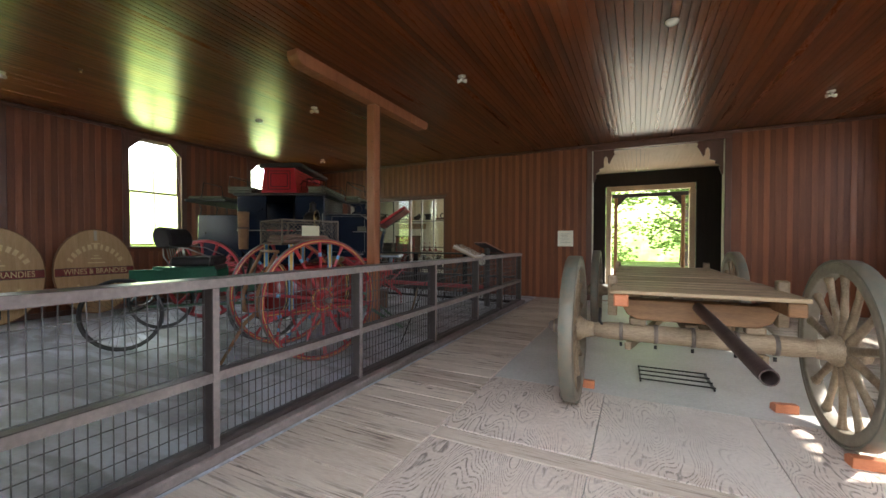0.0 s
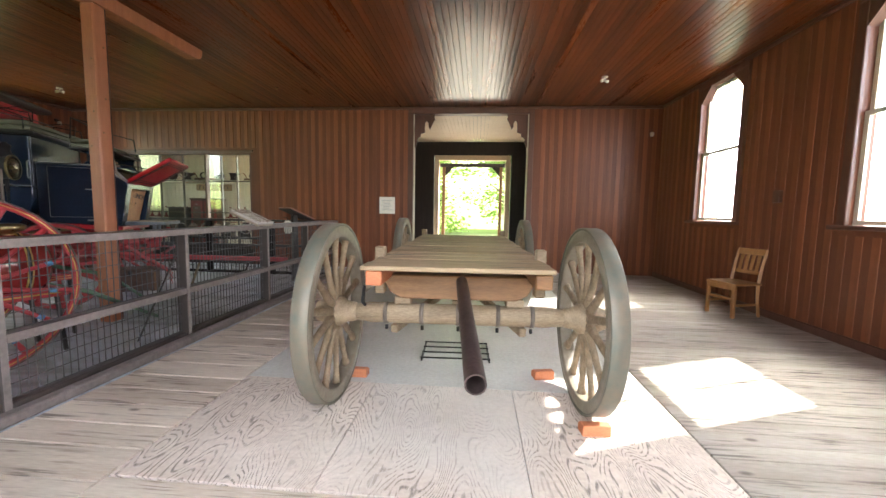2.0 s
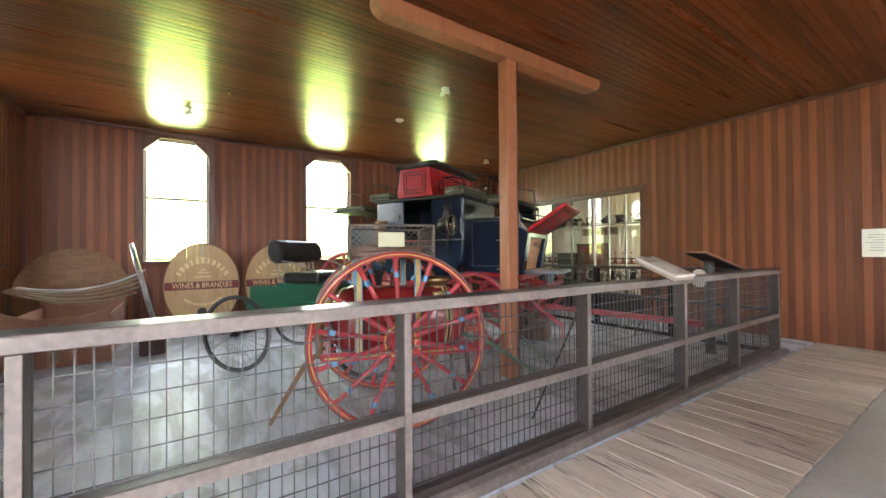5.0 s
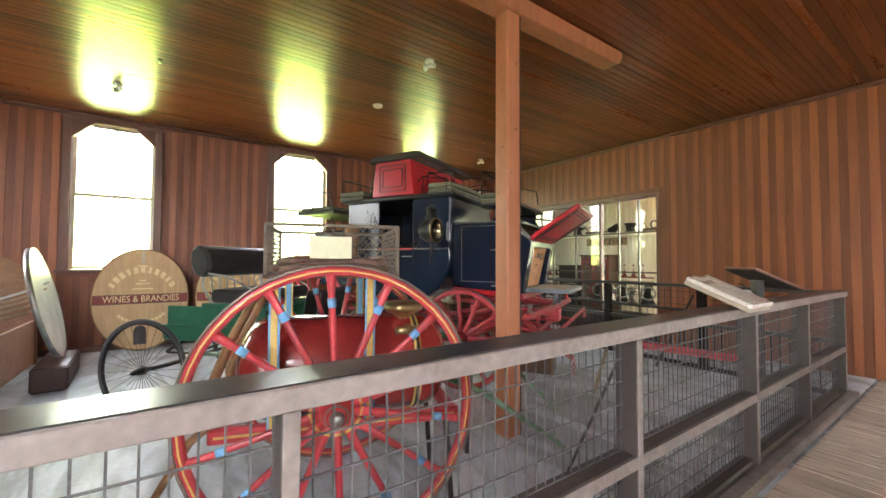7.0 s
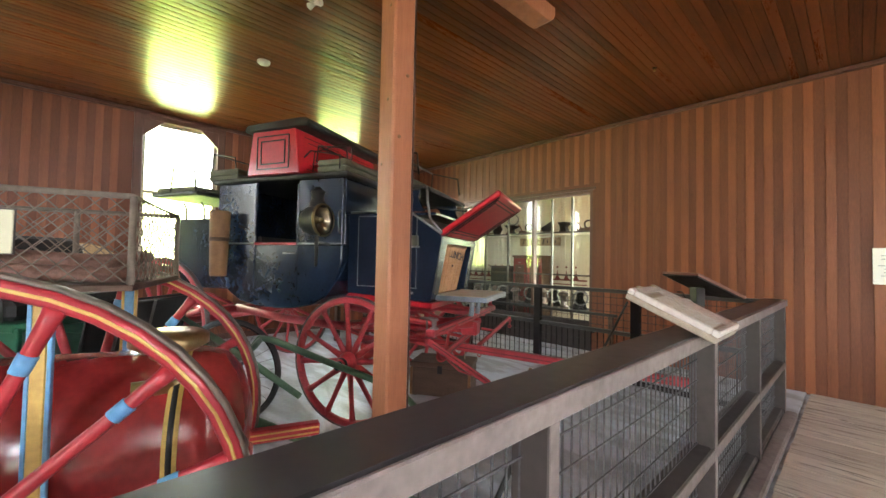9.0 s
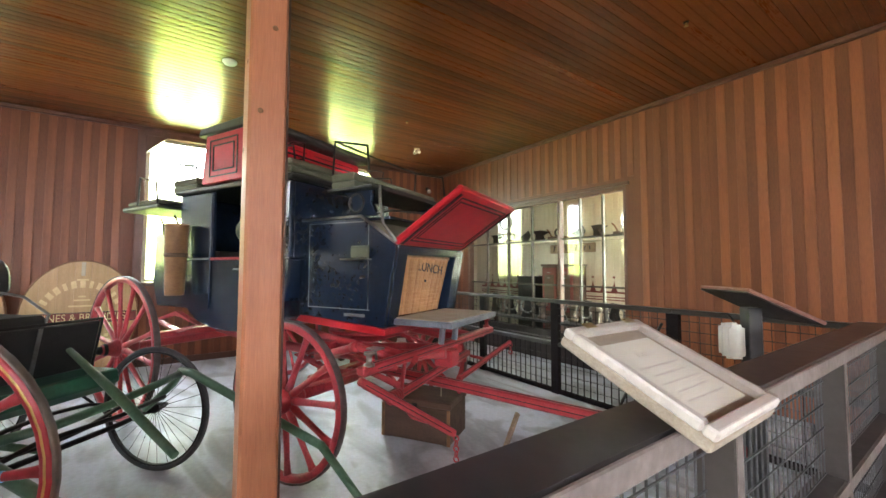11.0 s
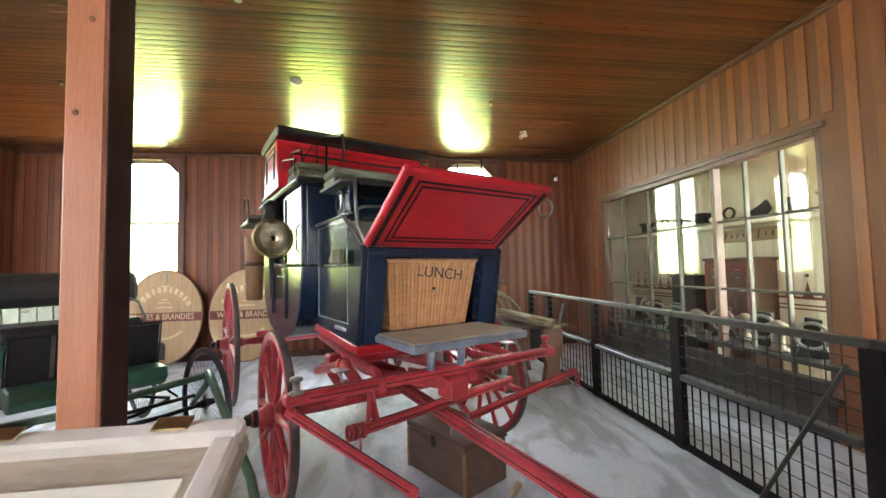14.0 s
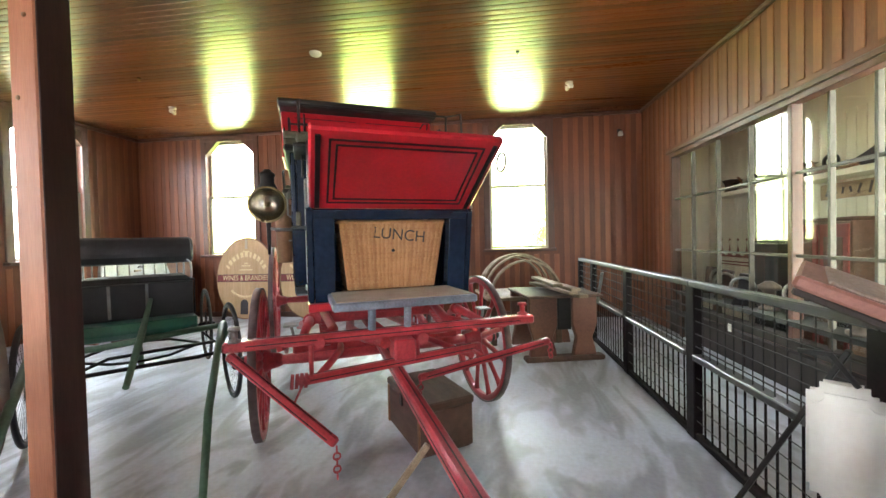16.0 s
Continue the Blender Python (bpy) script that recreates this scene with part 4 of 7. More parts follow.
def glow_card(name, m, w, h, strength, low, mid, top, z1, z2, blot):
    """A plain glowing card added as backdrop and light source: bright greenery below, pale sky above."""
    mt = bpy.data.materials.new("glowing distance card")
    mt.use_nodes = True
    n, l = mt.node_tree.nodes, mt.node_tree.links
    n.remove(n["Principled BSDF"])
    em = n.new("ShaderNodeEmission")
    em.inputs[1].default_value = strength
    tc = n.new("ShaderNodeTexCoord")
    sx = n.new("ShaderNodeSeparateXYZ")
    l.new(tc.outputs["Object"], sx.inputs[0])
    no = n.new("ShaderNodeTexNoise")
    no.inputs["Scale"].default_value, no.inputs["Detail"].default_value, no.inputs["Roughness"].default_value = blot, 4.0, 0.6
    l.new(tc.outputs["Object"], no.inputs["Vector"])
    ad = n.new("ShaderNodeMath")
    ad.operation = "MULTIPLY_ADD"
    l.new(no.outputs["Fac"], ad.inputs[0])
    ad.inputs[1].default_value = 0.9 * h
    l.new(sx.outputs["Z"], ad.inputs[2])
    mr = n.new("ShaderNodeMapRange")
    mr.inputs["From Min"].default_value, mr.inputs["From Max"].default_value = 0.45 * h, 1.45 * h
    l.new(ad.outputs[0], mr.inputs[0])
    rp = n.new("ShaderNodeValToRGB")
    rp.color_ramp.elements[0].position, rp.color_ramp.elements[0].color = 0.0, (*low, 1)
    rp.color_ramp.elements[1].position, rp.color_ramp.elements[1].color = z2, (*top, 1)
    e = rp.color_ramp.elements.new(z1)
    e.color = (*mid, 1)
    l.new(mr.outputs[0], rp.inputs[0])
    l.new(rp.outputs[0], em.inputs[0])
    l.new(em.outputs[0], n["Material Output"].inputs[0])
    bm = B()
    for k in range(24):
        a0, a1 = -w / 2 + w * k / 24, -w / 2 + w * (k + 1) / 24
        c = lambda a: 2.2 * (2 * a / w) ** 2
        bm.faces.new([bm.verts.new(p) for p in ((a0, -c(a0), 0), (a1, -c(a1), 0), (a1, -c(a1), h), (a0, -c(a0), h))])
    bmesh.ops.remove_doubles(bm, verts=bm.verts[:], dist=1e-4)
    ob = part(name, bm, mt)
    ob.matrix_basis = m
    return tagged(ob, "glowing card coloured as greenery and pale sky", "backdrop", kind="structure")


# emission strengths set so the cards light the rooms through their openings
glow_card("backdrop_west", pose(-14.0, 4.8, -0.2, 0, 0, 90), 30, 9.0, 3.1, (0.55, 0.80, 0.08), (0.90, 1.05, 0.55), (1.45, 1.65, 1.95), 0.36, 0.62, 0.55)
glow_card("backdrop_east", pose(12.5, 14.0, -0.2, 0, 0, -90), 45, 6.5, 3.3, (0.30, 0.28, 0.20), (0.9, 0.88, 0.80), (1.25, 1.33, 1.5), 0.28, 0.6, 0.5)
glow_card("backdrop_north", pose(0, 38, -0.2, 0, 0, 0), 70, 15, 2.0, (0.30, 0.50, 0.12), (0.62, 0.85, 0.28), (1.05, 1.12, 0.85), 0.34, 0.75, 0.9)
glow_card("backdrop_south", pose(0, -9.0, -0.2, 0, 0, 180), 26, 12, 3.1, (0.12, 0.13, 0.08), (0.55, 0.56, 0.5), (1.25, 1.35, 1.55), 0.25, 0.5, 0.5)

# ---- rail along the walk ----
RX = -2.38


def post_mesh(h):
    bm = B()
    bx(bm, (0, 0, h / 2), (0.108, 0.044, h), None, 0.005)
    return mesh_of("post", bm, M["rail"])


def grid_mesh(length, z0, z1, sx, sz, r):
    bm = B()
    n = max(1, round(length / sx))
    for k in range(n + 1):
        y = length * k / n
        bx(bm, (0, y, (z0 + z1) / 2), (r, r, z1 - z0))
    n = max(1, round((z1 - z0) / sz))
    for k in range(n + 1):
        z = z0 + (z1 - z0) * k / n
        bx(bm, (r, length / 2, z), (r, length, r))
    return bm


railing = thing("railing", Matrix(), "brown painted wooden barrier rail with wire mesh panels", "railing")
PY = [0.05, 1.51, 2.915, 4.435, 5.925, 7.17, 8.52]
pm = post_mesh(1.062)
# thin plates that put the light on the walk side into the colour
em = mesh_of("post_edge", bx(B(), (0, 0, 0.53), (0.004, 0.040, 1.05), None, 0.0015), M["worn"])
for y in PY:
    p = placed("post", pm, railing, Matrix.Translation((RX + 0.006, y, 0)))
    placed("worn_edge", em, p, Matrix.Translation((0.055, 0, 0)))
for a, b in zip(PY, PY[1:]):
    a1, b1 = a + 0.022, b - 0.022
    L = b1 - a1
    p = part("mid_rail", bx(B(), (RX + 0.004, (a1 + b1) / 2, 0.508), (0.108, L, 0.064), None, 0.008), M["rail"], railing)
    part("worn_edge", bx(B(), (RX + 0.0595, (a1 + b1) / 2, 0.508), (0.004, L, 0.056), None, 0.0015), M["worn"], p)
    part("kerb", bx(B(), (RX, (a1 + b1) / 2, 0.05), (0.10, L, 0.10), None, 0.012), M["rail"], railing)
    part("wire_mesh", grid_mesh(L, 0.105, 0.474, 0.052, 0.105, 0.0052), M["wire"], railing).matrix_basis = Matrix.Translation((RX - 0.02, a1, 0))
    part("wire_mesh", grid_mesh(L, 0.542, 1.06, 0.052, 0.105, 0.0052), M["wire"], railing).matrix_basis = Matrix.Translation((RX - 0.02, a1, 0))
Lr = PY[-1] + 0.07 - (PY[0] - 0.07)
part("cap", bx(B(), (RX - 0.025, PY[0] - 0.07 + Lr / 2, 1.09), (0.166, Lr, 0.056), None, 0.008), M["railcap"], railing)
part("edge_board", bx(B(), (RX + 0.0655, PY[0] - 0.07 + Lr / 2, 1.088), (0.014, Lr, 0.058), None, 0.004), M["worn"], railing)
part("toe_board", bx(B(), (RX + 0.095, PY[0] - 0.07 + Lr / 2, 0.035), (0.09, Lr, 0.07), None, 0.012), M["worn"], railing)

# ---- dark fence across the north end of the carriages ----
FY = 8.46
fence = thing("fence", Matrix(), "black painted wooden and wire fence in front of the display window", "fence")
FX = [-8.42, -7.66, -6.33, -5.0, -3.65]
fp = B()
bx(fp, (0, 0, 0.54), (0.11, 0.06, 1.08), None, 0.006)
fpm = mesh_of("post", fp, M["fence"])
for x in FX:
    placed("post", fpm, fence, Matrix.Translation((x, FY, 0)))
ends = FX + [RX - 0.05]
fbar = mesh_of("bar", bx(B(), (0, 0, 0), (0.009, 0.009, 0.51)), M["fence"])
for k, (a, b) in enumerate(zip(ends, ends[1:])):
    a1, b1 = a + 0.055, b - (0.055 if k < len(ends) - 2 else 0.0)
    L = b1 - a1
    part("top_rail", bx(B(), ((a1 + b1) / 2, FY, 1.092), (L + 0.11, 0.075, 0.045), None, 0.008), M["fencerail"], fence)
    part("mid_rail", bx(B(), ((a1 + b1) / 2, FY, 0.585), (L, 0.085, 0.045), None, 0.008), M["fencerail"], fence)
    part("bottom_rail", bx(B(), ((a1 + b1) / 2, FY, 0.03), (L, 0.05, 0.05), None, 0.006), M["fence"], fence)
    bm = B()
    for j in range(5):
        bx(bm, ((a1 + b1) / 2, FY - 0.016, 0.66 + j * 0.088), (L, 0.006, 0.006))
    n = round(L / 0.085)
    for j in range(1, n):
        bx(bm, (a1 + L * j / n, FY - 0.01, 0.84), (0.0045, 0.0045, 0.462))
    part("wire_mesh", bm, M["iron"], fence)
    bm = B()
    for j in range(4):
        bx(bm, ((a1 + b1) / 2, FY - 0.010, 0.14 + j * 0.1), (L, 0.004, 0.004))
    part("wire_mesh", bm, M["iron"], fence)
    for j in range(1, n):
        placed("bar", fbar, fence, Matrix.Translation((a1 + L * j / n, FY, 0.308)))
for a, b in (((-3.72, 8.39, 0.98), (-4.08, 8.1, 0.0)), ((-7.05, 8.41, 1.0), (-7.22, 8.39, 0.6))):
    part("brace", bar(B(), a, b, 0.035, 0.02, 0.003), M["steel"] if a[0] < -5 else M["iron"], fence, "thin iron strut")
part("tag", bx(B(), (-4.55, FY - 0.02, 0.88), (0.03, 0.004, 0.045)), M["paper"], fence)

# ---- column and its saddle beam ----
column = thing("column", pose(-3.70, 4.955, 0), "square stained pine post under a rounded saddle beam", "column")
part("shaft", bx(B(), (0, 0, 1.74), (0.15, 0.15, 3.48), None, 0.012), M["column"], column)
prof = [(-1.6, 0.16), (-1.6, 0.09), (-1.57, 0.04), (-1.52, 0.01), (-1.45, 0.0), (1.45, 0.0), (1.52, 0.01), (1.57, 0.04), (1.6, 0.09), (1.6, 0.16)]
part("saddle_beam", prism(B(), prof, -0.085, 0.085, Matrix.Translation((0, 0, 3.48)) @ Matrix.Rotation(math.pi / 2, 4, "Z"), 0.006), M["column"], column)
# thin board added to make the north side darker than the shaft
part("north_face", bx(B(), (0, 0.079, 1.738), (0.148, 0.008, 3.47), None, 0.003), M["darkpine"], column, "thin dark board on the north face")
for z, x in ((2.35, 0.02), (1.98, -0.03), (2.9, 0.03)):
    part("knot", lathe(B(), [(0, 0.002), (0.009, 0.0015), (0.011, 0)], pose(x, -0.075, z, 90, 0, 0), 10), M["brownwood"], column)
    part("bolt", lathe(B(), [(0, 0.006), (0.01, 0.005), (0.012, 0)], pose(0.075, x, z + 0.15, 0, 90, 0), 8), M["brownwood"], column)


# ---- lecterns ----
def lectern(m, label, glass):
    t = thing("lectern", m, label, "lectern")
    slope = Matrix.Rotation(radians(24.0), 4, "X")
    up = Matrix.Translation((0, 0.0, 0.0)) @ slope
    if glass:
        part("box", bx(B(), (0, 0.19, 0.015), (0.365, 0.40, 0.03), up, 0.006), M["case"], t)
        for c, s in (((0, 0.375, 0.042), (0.365, 0.03, 0.026)), ((0, 0.005, 0.042), (0.365, 0.03, 0.026)), ((-0.1675, 0.19, 0.042), (0.03, 0.338, 0.026)), ((0.1675, 0.19, 0.042), (0.03, 0.338, 0.026))):
            part("frame", bx(B(), c, s, up, 0.005), M["acrylic"], t)
        p = part("pane", bx(B(), (0, 0.19, 0.058), (0.355, 0.385, 0.005), up), M["lidglass"], t)
        p.visible_shadow = False
        pg = part("page", bx(B(), (0.0, 0.18, 0.0325), (0.265, 0.27, 0.004), up), M["paper"], t, "white printed page")
        letters("Face", 0.034, M["faint"], pg, up @ Matrix.Translation((0, 0.255, 0.0355)), depth=0.0006)
        bm = B()
        for k in range(5):
            bx(bm, (0, 0.205 - k * 0.03, 0.0352), (0.2 - 0.04 * (k % 2), 0.006, 0.001), up)
        part("print_line", bm, M["faint"], pg)
        for x in (-0.11, 0.11):
            part("hinge", bx(B(), (x * 0.9, 0.374, 0.0635), (0.045, 0.024, 0.004), up, 0.0015), M["brass"], t)
        part("bracket", bx(B(), (0, 0.10, -0.012), (0.06, 0.16, 0.024), up, 0.004), M["rail"], t)
    else:
        part("panel", bx(B(), (0, 0.24, 0.016), (0.47, 0.50, 0.022), up, 0.005), M["redtrim"], t)
        # board added to make the panel's underside darker than its frame
        part("back_board", bx(B(), (0, 0.24, -0.001), (0.46, 0.49, 0.012), up, 0.003), M["dark"], t, "thin dark back board")
        part("face", bx(B(), (0, 0.24, 0.029), (0.40, 0.42, 0.006), up, 0.002), M["case"], t)
    return t


lectern(pose(-2.252, 5.722, 1.105, 0, 0, 90), "glass-topped wooden display case with a printed page, fixed on the rail", True)
lec2 = lectern(pose(-2.71, 8.035, 1.14, 0, 0, 143), "sloping reading panel on a post behind the rail", False)
part("post", bx(B(), (0.0, 0.26, -0.53), (0.09, 0.09, 1.23), None, 0.006), M["railcap"], lec2)
cup = thing("water_jug", pose(-2.955, 7.752, 0.88, 0, 0, 143), "ribbed white plastic jug hung on the lectern post", "jug")
for k in range(3):
    bm = bx(B(), (-0.05 + 0.05 * k, 0, 0.12), (0.049, 0.115 - 0.012 * abs(k - 1), 0.24 - 0.016 * abs(k - 1)))
    bmesh.ops.bevel(bm, geom=bm.edges[:], offset=0.021, segments=3, affect="EDGES", clamp_overlap=True)
    for f in bm.faces:
        f.smooth = True
    part("rib", bm, M["plastic"], cup)
part("strap", tube(B(), [(0, -0.02, 0.24), (0, 0.02, 0.30), (0, 0.07, 0.30)], 0.006, 6), M["iron"], cup)


# ---- wheels ----
def ring(bm, r0, r1, w, n=44):
    """A hoop about the y axis: inner and outer radius, width, edges eased."""
    e = min(0.008, (r1 - r0) * 0.25)
    lathe(bm, [(r0, -w / 2 + e), (r0 + e, -w / 2), (r1 - e, -w / 2), (r1, -w / 2 + e), (r1, w / 2 - e), (r1 - e, w / 2), (r0 + e, w / 2), (r0, w / 2 - e), (r0, -w / 2 + e)], Matrix.Rotation(math.pi / 2, 4, "X"), n, True)
    return bm


WHEELS = {}


def wheel_meshes(key, r, spokes, rim_d, rim_w, tyre_t, hub_r, hub_l, sp_r, mats, bands=None, dish=0.0):
    """The meshes of one kind of wheel."""
    d = {}
    d["wheel"] = mesh_of("wheel", ring(B(), r - tyre_t - rim_d, r - tyre_t, rim_w), mats[0])
    d["tyre"] = mesh_of("tyre", ring(B(), r - tyre_t + 0.0005, r, rim_w * 1.02), mats[1])
    hub = B()
    hm = Matrix.Rotation(math.pi / 2, 4, "X")
    lathe(hub, [(0, -hub_l / 2), (hub_r * 0.5, -hub_l / 2), (hub_r * 0.62, -hub_l * 0.42), (hub_r * 0.72, -hub_l * 0.25), (hub_r, -hub_l * 0.14), (hub_r, hub_l * 0.14), (hub_r * 0.78, hub_l * 0.25), (hub_r * 0.6, hub_l * 0.4), (hub_r * 0.55, hub_l / 2), (0, hub_l / 2)], hm, 22)
    d["hub"] = mesh_of("hub", hub, mats[3])
    cap = B()
    lathe(cap, [(hub_r * 0.64, hub_l * 0.36), (hub_r * 0.68, hub_l * 0.40), (hub_r * 0.6, hub_l * 0.46)], hm, 22)
    lathe(cap, [(hub_r * 0.45, hub_l * 0.5), (hub_r * 0.4, hub_l * 0.6), (hub_r * 0.25, hub_l * 0.64), (0, hub_l * 0.65)], hm, 22)
    d["hub_cap"] = mesh_of("hub_cap", cap, mats[4])
    sp = B()
    r0, r1 = hub_r * 0.9, r - tyre_t - rim_d + 0.004
    L = r1 - r0
    tube(sp, [(0, 0, r0), (0, 0, r0 + L * 0.1), (0, 0, r0 + L * 0.3), (0, 0, r0 + L * 0.75), (0, 0, r0 + L * 0.93), (0, 0, r1)], [sp_r * 1.15, sp_r * 1.15, sp_r * 0.92, sp_r * 0.8, sp_r, sp_r * 1.25], 8, True, 1.25)
    d["spoke"] = mesh_of("spoke", sp, mats[2])
    if bands:
        bd = B()
        tube(bd, [(0, 0, r0 + L * 0.72), (0, 0, r0 + L * 0.80)], [sp_r * 0.95, sp_r * 1.0], 8, True, 1.28)
        d["band"] = mesh_of("band", bd, bands)
        st = B()
        ring(st, r - tyre_t - rim_d * 0.62, r - tyre_t - rim_d * 0.38, rim_w + 0.004)
        d["stripe"] = mesh_of("stripe", st, M["gold"])
        hs = B()
        tube(hs, [(0, 0, r0 + L * 0.07), (0, 0, r0 + L * 0.11)], [sp_r * 1.17, sp_r * 1.13], 8, True, 1.26)
        d["foot"] = mesh_of("foot", hs, M["gold"])
    d["n"] = spokes
    WHEELS[key] = d


def add_wheel(key, parent, c, turn=0.0, out=1, label=""):
    """One wheel under a thing, its axle along the thing's y; out: the side its hub cap shows on."""
    d = WHEELS[key]
    # the cap lies towards -y in the meshes' own frame
    m = Matrix.Translation(c) @ Matrix.Rotation(radians(0 if out < 0 else 180), 4, "Z")
    w = placed("wheel", d["wheel"], parent, m @ Matrix.Rotation(radians(turn), 4, "Y"))
    if label:
        w["label"] = label
    placed("tyre", d["tyre"], w, Matrix())
    placed("hub", d["hub"], w, Matrix())
    placed("hub_cap", d["hub_cap"], w, Matrix())
    for k in range(d["n"]):
        q = Matrix.Rotation(2 * math.pi * k / d["n"], 4, "Y")
        placed("spoke", d["spoke"], w, q)
        if "band" in d:
            placed("band", d["band"], w, q)
            placed("spoke_foot", d["foot"], w, q)
    if "stripe" in d:
        placed("stripe", d["stripe"], w, Matrix())
    return w


wheel_meshes("wagon", 0.617, 14, 0.075, 0.10, 0.018, 0.105, 0.34, 0.025, (M["rim"], M["wagontyre"], M["greywood"], M["greywood"], M["tyre"]))
wheel_meshes("front", 0.555, 12, 0.05, 0.05, 0.012, 0.085, 0.30, 0.021, (M["redgear"], M["coachtyre"], M["redgear"], M["redgear"], M["iron"]))
wheel_meshes("rear", 0.70, 14, 0.05, 0.05, 0.012, 0.085, 0.30, 0.021, (M["redgear"], M["coachtyre"], M["redgear"], M["redgear"], M["iron"]))
wheel_meshes("cart", 0.697, 14, 0.042, 0.038, 0.012, 0.08, 0.26, 0.0165, (M["cartred"], M["tyre"], M["cartred"], M["cartred"], M["steel"]), M["sky"])
wheel_meshes("buggy", 0.447, 28, 0.012, 0.03, 0.035, 0.035, 0.16, 0.0016, (M["iron"], M["rubber"], M["iron"], M["iron"], M["iron"]))

# ---- timber wagon ----
wagon = thing("wagon", pose(0.385, 3.52, 0, 0, 0, 1.5), "old heavy timber wagon with a plank bed and spoked wheels", "wagon")
for x, o in ((-0.865, -1), (0.865, 1)):
    for y in (0.0, 2.95):
        w = add_wheel("wagon", wagon, (0, 0, 0), 7 * y, 1)
        w.matrix_basis = Matrix.Translation((x, y, 0.617)) @ Matrix.Rotation(radians(90 if o > 0 else -90), 4, "Z") @ Matrix.Rotation(radians(9 * y), 4, "Y")
        w["label"] = "heavy grey-green wheel with an iron tyre"
for y in (0.0, 2.95):
    part("axle", tube(B(), [(-0.74, y, 0.617), (-0.6, y, 0.617), (0.6, y, 0.617), (0.74, y, 0.617)], [0.055, 0.072, 0.072, 0.055], 12), M["greywood"], wagon)
    for x in (-0.5, -0.25, 0.0, 0.27, 0.5):
        part("strap", tube(B(), [(x - 0.014, y, 0.617), (x + 0.014, y, 0.617)], 0.077, 12), M["tyre"], wagon)
        part("bolt", tube(B(), [(x, y, 0.50), (x, y, 0.53)], 0.012, 6), M["iron"], wagon)
    part("bolster", prism(B(), [(-0.52, 0.90), (-0.46, 0.78), (-0.38, 0.74), (0.38, 0.74), (0.46, 0.78), (0.52, 0.90)], y - 0.09, y + 0.06, None, 0.008), M["brownwood"], wagon)
    for x in (-0.38, 0.38):
        part("spacer", bx(B(), (x, y, 0.715), (0.12, 0.1, 0.06), None, 0.01), M["greywood"], wagon)
    for x in (-0.57, 0.57):
        part("stake", bx(B(), (x, y + 0.12, 0.90), (0.075, 0.075, 0.34), None, 0.01), M["greywood"], wagon)
for x in (-0.5, 0.5):
    part("side_sill", bx(B(), (x, 1.30, 0.925), (0.10, 3.4, 0.09), None, 0.008), M["orange"] if x < 0 else M["brownwood"], wagon)
bm = B()
bx(bm, (0, 0, 0), (1.14, 0.205, 0.028), None, 0.006)
bmm = mesh_of("plank", bm, M["greybed"])
random.seed(3)
for k in range(16):
    placed("plank", bmm, wagon, pose(random.uniform(-0.012, 0.012), -0.32 + k * 0.213, 0.987 + random.uniform(-0.003, 0.004), random.uniform(-0.5, 0.5), 0, random.uniform(-0.5, 0.5)))
pipe = B()
p0, p1 = Vector((0.02, -0.1, 0.865)), Vector((0.083, -1.437, 0.771))
tube(pipe, [p0, p1], 0.037, 18, False)
tube(pipe, [p1, p0], 0.032, 18, False)
lathe(pipe, [(0.032, 0), (0.037, 0)], Matrix.Translation(p1) @ (p1 - p0).to_track_quat("Z", "Y").to_matrix().to_4x4(), 18)
part("tongue_pipe", pipe, M["pipe"], wagon, "rusty steel tongue pipe")
part("reach", bar(B(), (0, 0.05, 0.66), (0, 2.9, 0.66), 0.09, 0.09, 0.008), M["greywood"], wagon)
for a, b in (((-0.45, 0.0, 0.5), (-0.02, 1.4, 0.6)), ((0.45, 0.0, 0.5), (0.02, 1.4, 0.6))):
    part("hound", bar(B(), a, b, 0.05, 0.06, 0.006), M["greywood"], wagon)
part("lever", tube(B(), [(-0.62, 0.0, 0.62), (-0.66, -0.05, 0.7), (-0.66, 0.0, 0.80)], 0.012, 7), M["iron"], wagon)

for c, rz, s in (((1.24, 3.20, 0), 4, (0.17, 0.09, 0.07)), ((1.06, 3.98, 0), 12, (0.16, 0.09, 0.07)), ((-0.42, 3.84, 0), 0, (0.15, 0.09, 0.07))):
    ck = thing("wheel_chock", pose(*c, 0, 0, rz), "raw reddish wooden block wedged against the wagon wheel", "wheel chock", "chocks at the wagon wheels")
    part("block", prism(B(), [(-s[1] / 2, 0), (s[1] / 2, 0), (s[1] / 2, s[2] * 0.7), (s[1] * 0.1, s[2]), (-s[1] / 2, s[2])], -s[0] / 2, s[0] / 2, Matrix.Rotation(math.pi / 2, 4, "Z"), 0.004), M["orange"], ck)
rack = thing("iron_rack", pose(0.33, 4.45, 0, 0, 0, 2), "flat rusty iron bar rack lying on the floor", "rack")
for k in range(4):
    part("bar", bx(B(), (0, -0.22 + k * 0.14, 0.03), (0.62, 0.012, 0.012)), M["iron"], rack)
for x in (-0.3, 0.3):
    part("end_bar", bx(B(), (x, 0, 0.012), (0.014, 0.46, 0.024)), M["iron"], rack)


